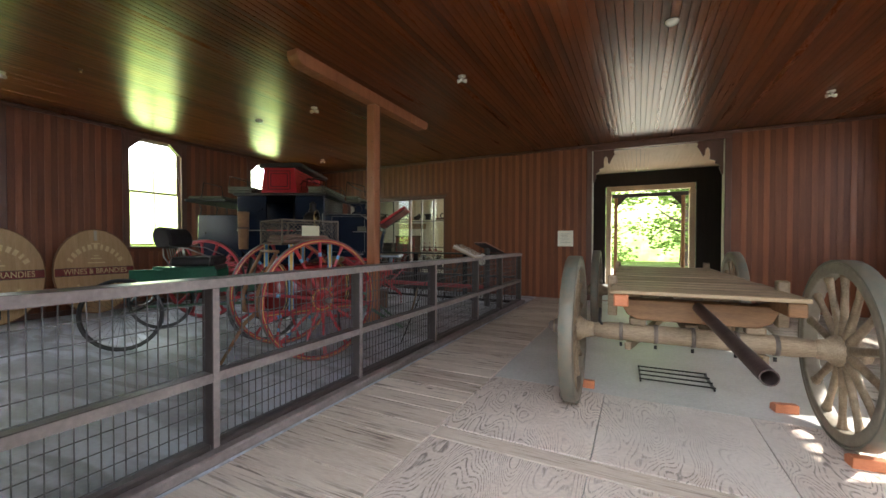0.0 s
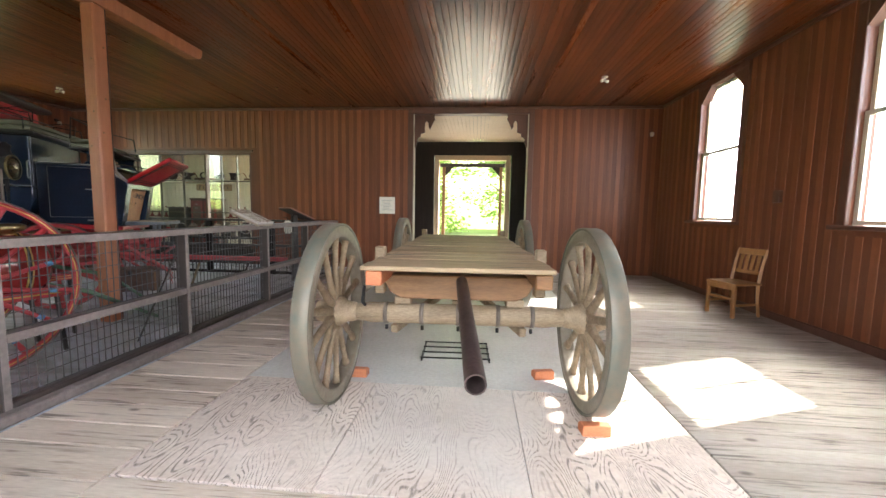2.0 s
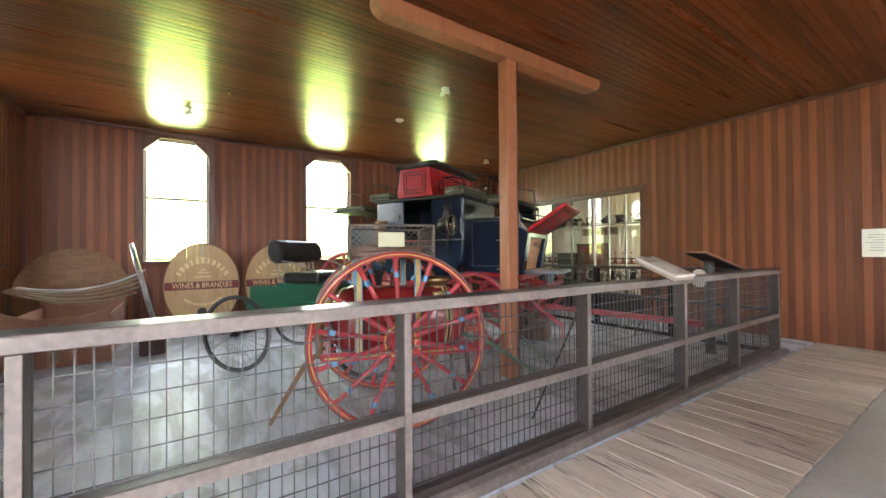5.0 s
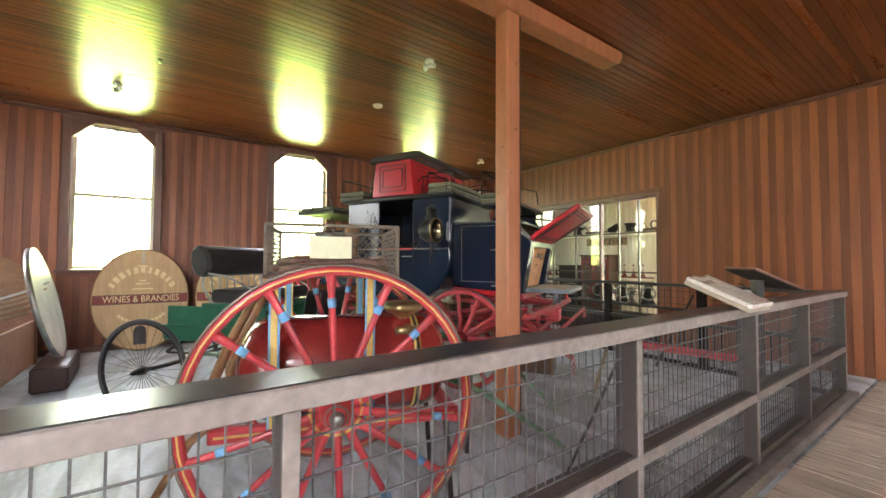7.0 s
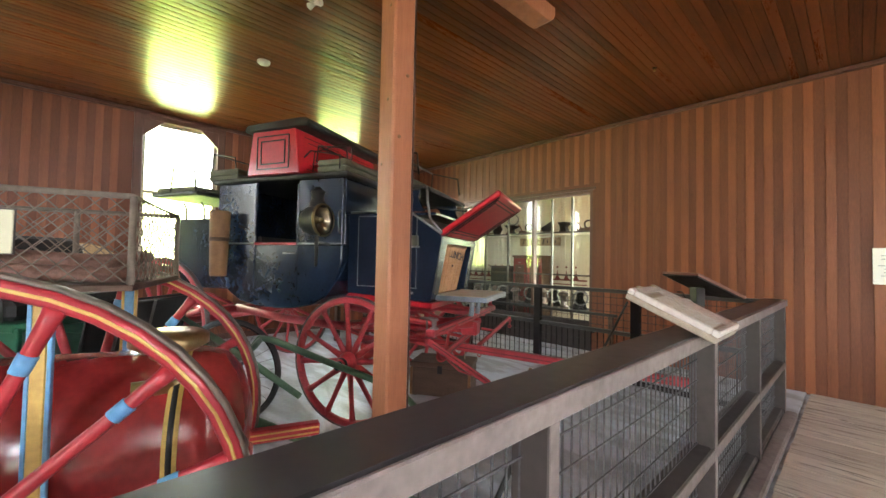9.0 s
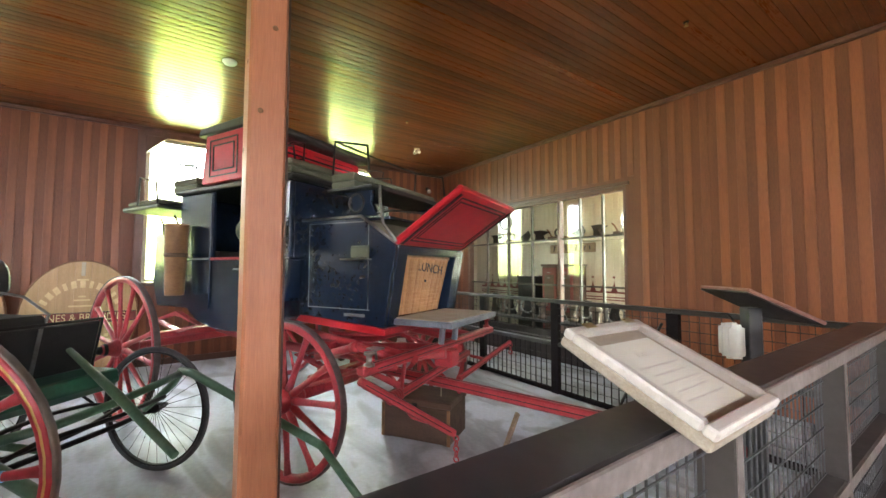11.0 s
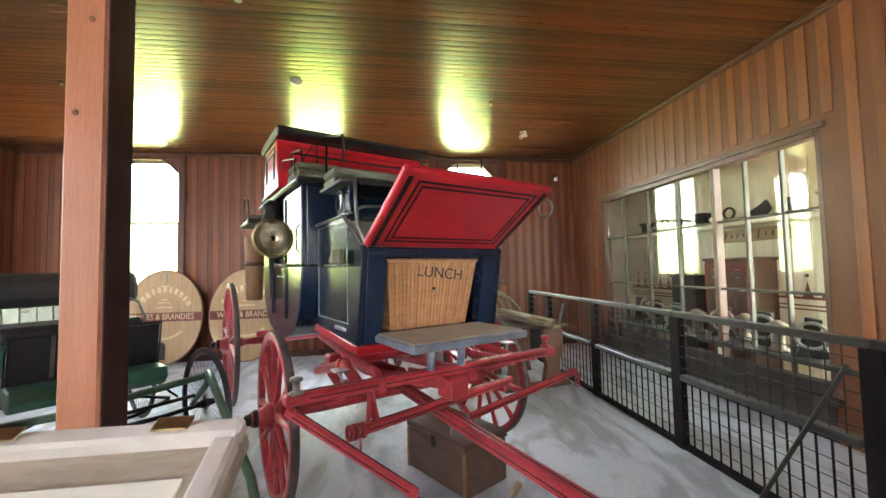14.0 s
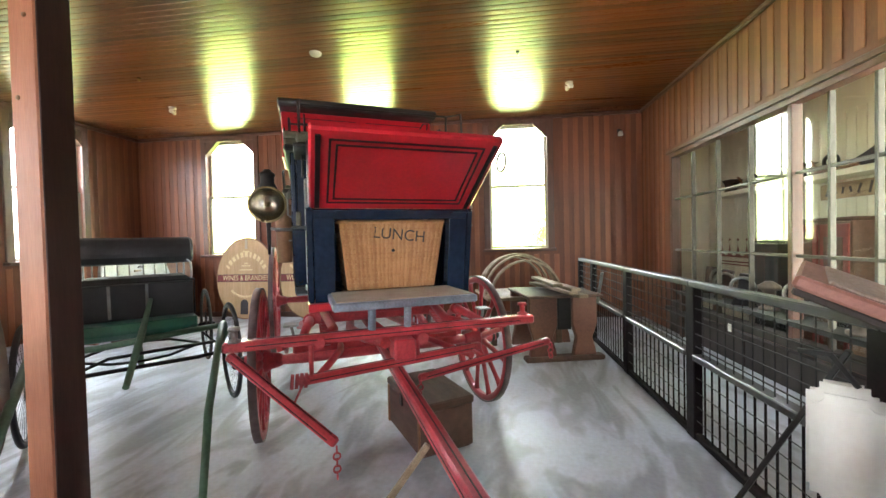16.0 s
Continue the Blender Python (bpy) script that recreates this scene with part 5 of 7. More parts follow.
# ---- oak chair ----
def oak_chair(m):
    c = thing("chair", m, "golden oak side chair with a slatted back beside the wall", "chair")
    part("seat", prism(B(), [(-0.22, 0.43), (0.22, 0.43), (0.225, 0.455), (0.2, 0.462), (-0.2, 0.462), (-0.225, 0.455)], -0.21, 0.22, None, 0.006), M["oak"], c)
    for x in (-0.19, 0.19):
        part("front_leg", bx(B(), (x, -0.185, 0.215), (0.042, 0.042, 0.43), None, 0.005), M["oak"], c)
        part("back_leg", tube(B(), [(x, 0.24, 0.0), (x, 0.195, 0.25), (x, 0.19, 0.45), (x, 0.235, 0.7), (x, 0.29, 0.9)], [0.024, 0.025, 0.026, 0.024, 0.02], 4), M["oak"], c)
        part("side_stretcher", bx(B(), (x, 0.01, 0.17), (0.018, 0.38, 0.03), None, 0.003), M["oak"], c)
    part("front_stretcher", bx(B(), (0, -0.185, 0.25), (0.36, 0.018, 0.03), None, 0.003), M["oak"], c)
    part("apron", bx(B(), (0, -0.19, 0.40), (0.36, 0.02, 0.06), None, 0.003), M["oak"], c)
    tilt = Matrix.Translation((0, 0.195, 0.46)) @ Matrix.Rotation(radians(-12), 4, "X")
    part("top_rail", bx(B(), (0, 0, 0.41), (0.40, 0.024, 0.085), tilt, 0.008), M["oak"], c)
    part("lower_rail", bx(B(), (0, 0, 0.13), (0.36, 0.02, 0.05), tilt, 0.005), M["oak"], c)
    for k in range(4):
        part("slat", bx(B(), (-0.117 + 0.078 * k, 0, 0.26), (0.045, 0.012, 0.22), tilt, 0.003), M["oak"], c)
    return c


oak_chair(pose(3.99, 6.42, 0, 0, 0, -73))

# ---- small fixtures on the walls and ceiling ----
sg = thing("wall_sign", pose(-1.56, YN - 0.03, 1.46), "small white printed notice on the board wall", "sign")
part("board", bx(B(), (0, 0, 0), (0.36, 0.012, 0.38), None, 0.003), M["paper"], sg)
bm = B()
for k in range(7):
    bx(bm, (-0.02 * (k % 2), -0.0075, 0.11 - k * 0.035), (0.24 - 0.04 * (k % 3), 0.002, 0.008))
part("print_line", bm, M["tin"], sg)
tb = thing("control_box", pose(XE - 0.025, 6.31, 1.6), "small dark control box fixed on the wall", "control box")
part("case", bx(B(), (0, 0, 0), (0.05, 0.12, 0.16), None, 0.006), M["trim"], tb)
sb = thing("wall_sensor", pose(4.18, YN - 0.03, 3.06), "small white alarm sensor high on the wall", "sensor")
part("body", bx(B(), (0, 0, 0), (0.07, 0.05, 0.09), None, 0.012), M["plastic"], sb)
wc = thing("wall_lamp", pose(XW + 0.02, 9.35, 3.3), "small dark spot lamp on a wall bracket", "wall lamp")
part("bracket", bx(B(), (0.02, 0, 0), (0.04, 0.06, 0.06), None, 0.006), M["iron"], wc)
part("arm", tube(B(), [(0.02, 0, 0), (0.1, 0, -0.02)], 0.01), M["iron"], wc)
part("head", lathe(B(), [(0, 0), (0.03, 0), (0.045, 0.07), (0.04, 0.075), (0, 0.06)], pose(0.1, 0, -0.03, 180, 0, 0), 14), M["plastic"], wc)


def sprinkler(x, y):
    s = thing("ceiling_spot", pose(x, y, ZC), "small crossed twin-head spot lamp on the ceiling", "ceiling spot", "spots on the ceiling")
    part("plate", lathe(B(), [(0, 0), (0.055, 0), (0.05, -0.02), (0, -0.022)], None, 18), M["plastic"], s)
    part("stem", tube(B(), [(0, 0, -0.02), (0, 0, -0.075)], 0.011), M["plastic"], s)
    for a in (20, 200):
        part("head", lathe(B(), [(0, 0), (0.018, 0), (0.03, 0.055), (0.024, 0.056), (0, 0.03)], pose(0, 0, -0.065, 0, 0, a) @ pose(0.012, 0, 0, 0, 100, 0), 12), M["plastic"], s)
    part("yoke", bx(B(), (0, 0, -0.06), (0.02, 0.12, 0.014), None, 0.003), M["plastic"], s)


for x, y in ((2.6, 7.92), (-2.2, 4.97), (-4.98, 5.0), (-7.88, 8.22), (-7.78, 2.06), (2.6, 2.1)):
    sprinkler(x, y)
for x, y in ((-6.46, 5.07), (0.3, 4.72)):
    s = thing("smoke_detector", pose(x, y, ZC), "round white smoke detector on the ceiling boards", "smoke detector")
    part("base", lathe(B(), [(0, 0), (0.07, 0), (0.07, -0.012), (0.055, -0.03), (0.02, -0.045), (0, -0.046)], None, 22), M["plastic"], s)
for x, y in ((-6.72, 2.52), (-6.83, 7.42), (-3.4, 8.3)):
    s = thing("ceiling_sprinkler", pose(x, y, ZC), "tiny dark sprinkler head in the ceiling", "sprinkler")
    part("rose", lathe(B(), [(0, 0), (0.025, 0), (0.022, -0.008), (0, -0.01)], None, 12), M["iron"], s)
    part("nozzle", lathe(B(), [(0.008, -0.01), (0.008, -0.03), (0.018, -0.034), (0.018, -0.038), (0, -0.038)], None, 10), M["brass"], s)

# ---- road coach ----
coach = thing("stagecoach", pose(-5.198, 6.126, 0, 0, 0, 26.5), "dark navy horse coach with crimson gear and raised boot lid", "stagecoach")
for x, key, r, l in ((0.0, "front", 0.555, 0.90), (-2.30, "rear", 0.70, 0.95)):
    for o in (-1, 1):
        add_wheel(key, coach, (x, o * l, r), 13 * o + 8, o)
    part("axle", tube(B(), [(x, -l, r), (x, -0.6, r), (x, 0.6, r), (x, l, r)], [0.03, 0.045, 0.045, 0.03], 10), M["redgear"], coach)
    part("axle_bed", bx(B(), (x, 0, r + 0.075), (0.09, 1.35, 0.07), None, 0.012), M["redgear"], coach)
    for o in (-1, 1):
        for s in (-1, 1):
            bm = B()
            for k in range(4):
                q = 0.42 - 0.08 * k
                pts = [(x + q * t, o * 0.44, r + 0.19 + s * (0.075 * (1 - t * t) + 0.013 * k)) for t in (-1, -0.6, 0, 0.6, 1)]
                for a, b in zip(pts, pts[1:]):
                    bar(bm, a, b, 0.055, 0.011)
            part("spring", bm, M["redgear"], coach)
part("perch", tube(B(), [(-2.3, 0, 0.78), (-1.6, 0, 0.70), (-0.6, 0, 0.66), (0.1, 0, 0.70)], 0.05, 8), M["redgear"], coach)
for o in (-1, 1):
    part("futchell", tube(B(), [(-0.55, o * 0.18, 0.72), (0.0, o * 0.24, 0.74), (0.55, o * 0.20, 0.79), (0.86, o * 0.12, 0.82)], 0.035, 8), M["redgear"], coach)
    part("bed_timber", tube(B(), [(-0.35, o * 0.42, 0.95), (0.1, o * 0.44, 0.90), (0.5, o * 0.40, 0.86), (0.82, o * 0.5, 0.85)], 0.032, 8), M["redgear"], coach)
    part("stay", tube(B(), [(0.05, o * 0.72, 0.62), (0.45, o * 0.70, 0.76), (0.82, o * 0.72, 0.84)], 0.016, 6), M["redgear"], coach)
    part("step_pad", bx(B(), (0.6, o * 0.66, 0.93), (0.10, 0.09, 0.012), None, 0.004), M["steel"], coach)
    part("step_stem", tube(B(), [(0.6, o * 0.66, 0.92), (0.6, o * 0.64, 0.82)], 0.01, 6), M["steel"], coach)
for o in (-1, 1):
    part("gear_brace", tube(B(), [(0.0, o * 0.62, 0.80), (0.35, o * 0.55, 0.90), (0.72, o * 0.60, 0.86)], [0.028, 0.034, 0.024], 8), M["redgear"], coach)
    part("front_collar", tube(B(), [(0.30, o * 0.55, 0.885), (0.36, o * 0.55, 0.905)], 0.045, 10), M["redgear"], coach)
    part("sway_bar", tube(B(), [(-0.30, o * 0.30, 0.60), (0.30, o * 0.34, 0.66), (0.74, o * 0.50, 0.64)], 0.024, 8), M["redgear"], coach)
part("bolster", bx(B(), (0.0, 0, 0.86), (0.12, 1.1, 0.09), None, 0.012), M["redgear"], coach)
part("fifth_wheel", lathe(B(), [(0.30, 0.0), (0.35, 0.0), (0.35, 0.025), (0.30, 0.025), (0.30, 0.0)], Matrix.Translation((0, 0, 0.92)), 32), M["redgear"], coach)


def striped_bar(name, a, b, w, h, label=""):
    p = part(name, bar(B(), a, b, w, h, 0.012), M["redgear"], coach, label)
    a, b = Vector(a), Vector(b)
    u, v = basis(b - a)
    for s in (-1, 1):
        for o in (u * s * (w / 2 + 0.001), v * s * (h / 2 + 0.001)):
            part("stripe", bar(B(), a.lerp(b, 0.06) + o, b.lerp(a, 0.06) + o, 0.005 if abs(o.dot(v)) > abs(o.dot(u)) else 0.004, 0.004 if abs(o.dot(v)) > abs(o.dot(u)) else 0.005), M["iron"], p)
    return p


striped_bar("splinter_bar", (0.77, -1.01, 0.87), (0.80, 0.95, 0.865), 0.072, 0.06)
for l in (-0.95, 0.88):
    part("roller_bolt", lathe(B(), [(0, 0), (0.035, 0), (0.035, 0.012), (0.018, 0.02), (0.018, 0.06), (0.034, 0.07), (0.03, 0.085), (0, 0.088)], Matrix.Translation((0.785, l, 0.895)), 14), M["steel"] if l < 0 else M["redgear"], coach)
striped_bar("evener", (0.74, -0.63, 0.615), (0.72, 0.58, 0.69), 0.055, 0.055)
striped_bar("swingletree", (0.74, -0.99, 0.815), (1.10, -0.44, 0.38), 0.05, 0.05)
part("swingle_chain", tube(B(), [(0.75, -0.60, 0.60), (0.90, -0.66, 0.52), (1.02, -0.54, 0.45)], 0.008, 6), M["redgear"], coach)
striped_bar("swingletree", (0.86, 0.08, 0.575), (1.01, 0.95, 0.755), 0.045, 0.045)
for a, b in (((0.78, 0.50, 0.68), (0.92, 0.52, 0.66)), ((0.77, 0.02, 0.84), (0.74, 0.02, 0.66)), ((0.77, -0.55, 0.84), (0.74, -0.55, 0.63)), ((0.77, 0.10, 0.84), (0.73, 0.12, 0.67))):
    part("link_iron", tube(B(), [a, b], 0.014, 7), M["redgear"], coach)
part("pole_socket", bx(B(), (0.80, 0.0, 0.765), (0.16, 0.14, 0.13), None, 0.012), M["redgear"], coach)
striped_bar("pole", (-0.2, 0.0, 0.62), (2.72, -0.02, 0.46), 0.075, 0.075, "long crimson draught pole with a black line")
part("pole_prop", bar(B(), (1.40, -0.03, 0.44), (1.30, -0.34, 0.0), 0.03, 0.03, 0.004), M["greywood"], coach, "grey wooden prop under the pole")
for a in ((1.11, -0.44, 0.365), (0.87, 0.09, 0.565), (1.01, 0.955, 0.735)):
    bm = B()
    for k in range(5 if a[0] == 1.11 else 3):
        lathe(bm, [(0.014, -0.004), (0.022, -0.004), (0.022, 0.004), (0.014, 0.004), (0.014, -0.004)], pose(a[0], a[1], a[2] - 0.012 - 0.034 * k, 90, 0, 90 * (k % 2)), 12)
    part("chain", bm, M["redgear"] if a[1] > -0.9 else M["iron"], coach)
bm = B()
for k in range(4):
    lathe(bm, [(0.032, -0.01), (0.044, -0.01), (0.044, 0.01), (0.032, 0.01), (0.032, -0.01)], pose(0.74, -0.66 + 0.026 * k, 0.617, 85, 0, 0), 14)
part("strap_coil", bm, M["redgear"], coach)
part("cord", tube(B(), [(0.74, 0.02, 0.61), (0.74, 0.02, 0.44)], 0.004, 5), M["tan"], coach)

# centre compartment
tub = [(-0.28, 1.56), (-0.28, 1.42), (-0.33, 1.22), (-0.45, 1.06), (-0.62, 0.97), (-0.85, 0.925), (-1.08, 0.915), (-1.31, 0.925), (-1.54, 0.97), (-1.70, 1.06), (-1.83, 1.22), (-1.88, 1.42), (-1.88, 1.56)]
part("body", prism(B(), tub, -0.66, 0.66, None, 0.012), M["navy"], coach)
for o in (-1, 1):
    for a, b in ((-0.80, -0.28), (-1.88, -1.34)):
        part("quarter_panel", bx(B(), ((a + b) / 2, o * 0.64, 1.88), (b - a, 0.045, 0.64), None, 0.01), M["navy"], coach)
        part("moulding", bx(B(), ((a + b) / 2, o * 0.668, 1.565), (b - a, 0.014, 0.018), None, 0.004), M["steel"], coach)
    part("door_sill", bx(B(), (-1.07, o * 0.66, 1.565), (0.54, 0.03, 0.025), None, 0.006), M["redgear"], coach)
    for f in (-0.795, -1.345):
        part("door_post", bx(B(), (f, o * 0.67, 1.63), (0.022, 0.012, 1.06), None, 0.004), M["navy"], coach)
    part("door_handle", tube(B(), [(-0.82, o * 0.665, 1.47), (-0.82, o * 0.70, 1.47), (-0.94, o * 0.70, 1.47)], 0.008, 7), M["steel"], coach)
    part("grab_iron", tube(B(), [(-0.30, o * 0.665, 1.66), (-0.30, o * 0.69, 1.68), (-0.30, o * 0.69, 1.86), (-0.30, o * 0.665, 1.88)], 0.008, 7), M["steel"], coach)
for f in (-0.30, -1.86):
    part("end_wall", bx(B(), (f, 0, 1.88), (0.04, 1.23, 0.64), None, 0.006), M["navy"], coach)
# unseen panel added to keep daylight out of the coach interior
part("far_blind", bx(B(), (-1.07, 0.625, 1.88), (0.56, 0.02, 0.62), None, 0.004), M["black"], coach, "black panel added to close the unseen far window")
part("bench_inside", bx(B(), (-1.55, 0, 1.60), (0.45, 1.2, 0.08), None, 0.01), M["black"], coach)
part("roof", bx(B(), (-1.07, 0, 2.225), (1.72, 1.42, 0.05), None, 0.015), M["black"], coach)
part("red_sill", prism(B(), [(-0.32, 1.05), (-0.26, 1.10), (-0.18, 1.10), (0.60, 1.045), (0.60, 0.995), (-0.2, 1.04)], -0.555, 0.555, None, 0.005), M["red"], coach)

for o in (-1, 1):
    for f in (-0.30, -1.15):
        part("roof_iron", tube(B(), [(f, o * 0.52, 2.25), (f + 0.03, o * 0.54, 2.52), (f - 0.10, o * 0.54, 2.56), (f - 0.42, o * 0.54, 2.50), (f - 0.46, o * 0.52, 2.25)], 0.007, 6), M["iron"], coach)
        part("roof_iron", tube(B(), [(f + 0.02, o * 0.535, 2.40), (f - 0.45, o * 0.535, 2.38)], 0.006, 6), M["iron"], coach)

# front boot with the open lid and the lunch hamper
side = [(-0.28, 1.10), (0.585, 1.05), (0.685, 1.63), (0.66, 1.66), (0.36, 1.86), (-0.28, 1.86)]
for o in (-1, 1):
    p = part("boot_side", prism(B(), side, o * 0.515, o * 0.555, None, 0.006), M["navy"], coach)
    part("inset_line", prism(B(), [(-0.17, 1.17), (0.46, 1.17), (0.46, 1.176), (-0.17, 1.176)], o * 0.5545, o * 0.558), M["steel"], p)
    for z in (1.83, ):
        part("inset_line", prism(B(), [(-0.17, z), (0.40, z - 0.006), (0.40, z), (-0.17, z + 0.006)], o * 0.5545, o * 0.558), M["steel"], p)
    for f in (-0.17, 0.44):
        part("inset_line", prism(B(), [(f, 1.17), (f + 0.006, 1.17), (f + 0.006, 1.82), (f, 1.82)], o * 0.5545, o * 0.558), M["steel"], p)
    part("edge_iron", tube(B(), [(-0.26, o * 0.548, 1.872), (0.36, o * 0.548, 1.872), (0.675, o * 0.548, 1.665)], 0.012, 7), M["steel"], coach)
    part("bracket_panel", prism(B(), [(0.18, 1.87), (0.50, 1.87), (0.44, 1.98), (0.46, 2.08), (0.14, 2.08), (0.24, 2.02), (0.27, 1.95)], o * 0.50, o * 0.54, None, 0.005), M["navy"], coach)
    part("front_iron", tube(B(), [(0.52, o * 0.53, 2.1), (0.53, o * 0.53, 1.95), (0.56, o * 0.53, 1.80), (0.68, o * 0.53, 1.67)], 0.012, 7), M["steel"], coach)
    part("scroll_iron", tube(B(), [(0.33 + 0.07 * math.cos(a), o * 0.565, 1.97 + 0.07 * math.sin(a)) for a in (k * 0.53 for k in range(13))], 0.008, 6), M["iron"], coach)
    part("corner_post", prism(B(), [(0.50, 1.06), (0.585, 1.05), (0.685, 1.63), (0.60, 1.64)], o * 0.385, o * 0.513, None, 0.004), M["navy"], coach)
    part("step_iron", bx(B(), (0.36, o * 0.60, 1.545), (0.24, 0.09, 0.012), None, 0.004), M["steel"], coach)
    part("step_tread", bx(B(), (0.40, o * 0.60, 1.60), (0.16, 0.03, 0.09), None, 0.006), M["olive"], coach)
    part("name_plate", bx(B(), (0.32, o * 0.562, 1.13), (0.20, 0.012, 0.022), None, 0.004), M["steel"], coach)
part("boot_floor", bx(B(), (0.15, 0, 1.09), (0.84, 1.04, 0.03)), M["navy"], coach)
part("boot_top", bx(B(), (0.17, 0, 1.85), (0.86, 1.02, 0.025), None, 0.004), M["navy"], coach)
part("boot_head", bx(B(), (0.655, 0, 1.615), (0.05, 1.03, 0.07), None, 0.008), M["navy"], coach)
part("boot_slope", bar(B(), (0.36, 0.0, 1.85), (0.665, 0.0, 1.645), 1.02, 0.02), M["tan"], coach)
part("footboard", bx(B(), (0.82, -0.015, 1.085), (0.50, 0.84, 0.045), None, 0.008), M["blueiron"], coach, "worn blue-grey footboard")
part("footboard_mat", bx(B(), (0.81, -0.015, 1.111), (0.46, 0.80, 0.006), None, 0.002), M["tan"], coach)
for l in (-0.2, 0.02):
    part("footboard_prop", tube(B(), [(0.86, l, 0.91), (0.88, l, 1.065)], 0.024, 10), M["blueiron"], coach)
lidm = Matrix.Translation((0.675, 0, 1.645)) @ Matrix.Rotation(-math.atan2(0.35, 0.53), 4, "Y")
lid = part("boot_lid", prism(B(), [(0, 0.0), (0.64, 0.0), (0.64, 0.05), (0, 0.05)], -0.535, 0.535, lidm, 0.012), M["red"], coach, "raised crimson boot lid with black lining")
for a, b, w in ((0.07, 0.57, 0.43), (0.105, 0.535, 0.395)):
    for c, s in ((((a + b) / 2, -w, -0.0015), (b - a, 0.012, 0.004)), (((a + b) / 2, w, -0.0015), (b - a, 0.012, 0.004)), ((a, 0, -0.0015), (0.012, 2 * w + 0.012, 0.0038)), ((b, 0, -0.0015), (0.012, 2 * w + 0.012, 0.0038))):
        part("lining", bx(B(), c, s, lidm), M["iron"], lid)
for o in (-1, 1):
    part("hinge_strap", bx(B(), (0.31, o * 0.49, -0.004), (0.58, 0.028, 0.008), lidm, 0.002), M["iron"], lid)
    if o > 0:
        part("lid_ring", lathe(B(), [(0.05, -0.006), (0.062, -0.006), (0.062, 0.006), (0.05, 0.006), (0.05, -0.006)], lidm @ pose(0.5, o * 0.56, -0.03, 90, 0, 0), 20), M["steel"], lid)
    part("lid_stay", tube(B(), [lidm @ Vector((0.30, o * 0.5, 0.06)), (0.62, o * 0.52, 1.90), (0.42, o * 0.52, 1.88)], 0.009, 6), M["iron"], lid)

ham = thing("wicker_hamper", pose(-5.198, 6.126, 1.106, 0, 0, 26.5), "woven wicker lunch hamper standing in the open front boot", "hamper")
hm = Matrix.Translation((0.0, 0, 0)) @ Matrix.Shear("XY", 4, (0.19, 0.0))


def tapered(bm):
    for v in bm.verts:
        v.co.y *= 0.85 + 0.15 * min(1.0, v.co.z / 0.46)
    return bm


part("core", tapered(bx(B(), (0.33, 0, 0.235), (0.40, 0.70, 0.46), hm, 0.01)), M["wicker"], ham)
weave = B()
for k in range(24):
    y = -0.348 + k * 0.0303
    bx(weave, (0.5335, y, 0.235), (0.012, 0.019, 0.455), hm, 0.004)
part("willow_weave", tapered(weave), M["wicker"], ham)
weave = B()
for k in range(14):
    z = 0.02 + k * 0.033
    for o in (-1, 1):
        bx(weave, (0.33, o * 0.353, z), (0.40, 0.010, 0.022), hm, 0.003)
    bx(weave, (0.5345, 0, z), (0.008, 0.70, 0.005), hm)
part("willow_weave", tapered(weave), M["wicker"], ham)
part("rim", tube(B(), [hm @ Vector(p) for p in ((0.15, -0.355, 0.462), (0.535, -0.355, 0.462), (0.535, 0.355, 0.462), (0.15, 0.355, 0.462))], 0.014, 7), M["wicker"], ham)
part("catch", lathe(B(), [(0, 0), (0.012, 0), (0.01, 0.01), (0, 0.012)], hm @ pose(0.5395, 0.0, 0.27, 0, 90, 0), 10), M["iron"], ham)
fm = hm @ Matrix.Translation((0.553, 0.04, 0.372)) @ Matrix(((0, 0, 1, 0), (1, 0, 0, 0), (0, 1, 0, 0), (0, 0, 0, 1)))
letters("LUNCH", 0.105, M["ink"], ham, fm)

# roof seats
part("seat_riser", prism(B(), [(-1.40, 2.25), (-0.74, 2.25), (-0.80, 2.70), (-1.34, 2.70)], -0.74, 0.74, None, 0.01), M["red"], coach, "crimson panelled roof seat riser")
for w, h, zc in ((0.40, 0.33, 2.475), (0.30, 0.23, 2.475)):
    for c, s in (((-1.07, -0.743, zc + h / 2), (w, 0.006, 0.012)), ((-1.07, -0.743, zc - h / 2), (w, 0.006, 0.012)), ((-1.07 - w / 2, -0.743, zc), (0.012, 0.0058, h)), ((-1.07 + w / 2, -0.743, zc), (0.012, 0.0058, h))):
        part("lining", bx(B(), c, s), M["iron"], coach)
for c0, c1 in ((-0.62, -0.05), (0.05, 0.62)):
    for w in (0.0, 0.05):
        z0, z1 = 2.31 + w, 2.64 - w
        f0, f1 = -0.748 - (z0 - 2.25) * 0.133, -0.748 - (z1 - 2.25) * 0.133
        part("lining", bar(B(), (f0 + 0.008, c0 + w, z0), (f0 + 0.008, c1 - w, z0), 0.01, 0.006), M["iron"], coach)
        part("lining", bar(B(), (f1 + 0.008, c0 + w, z1), (f1 + 0.008, c1 - w, z1), 0.01, 0.006), M["iron"], coach)
part("back_board", prism(B(), [(-1.44, 2.70), (-0.66, 2.70), (-0.62, 2.73), (-0.64, 2.775), (-0.74, 2.79), (-1.40, 2.77)], -0.765, 0.76, None, 0.012), M["black"], coach, "black leather roof seat cushion")
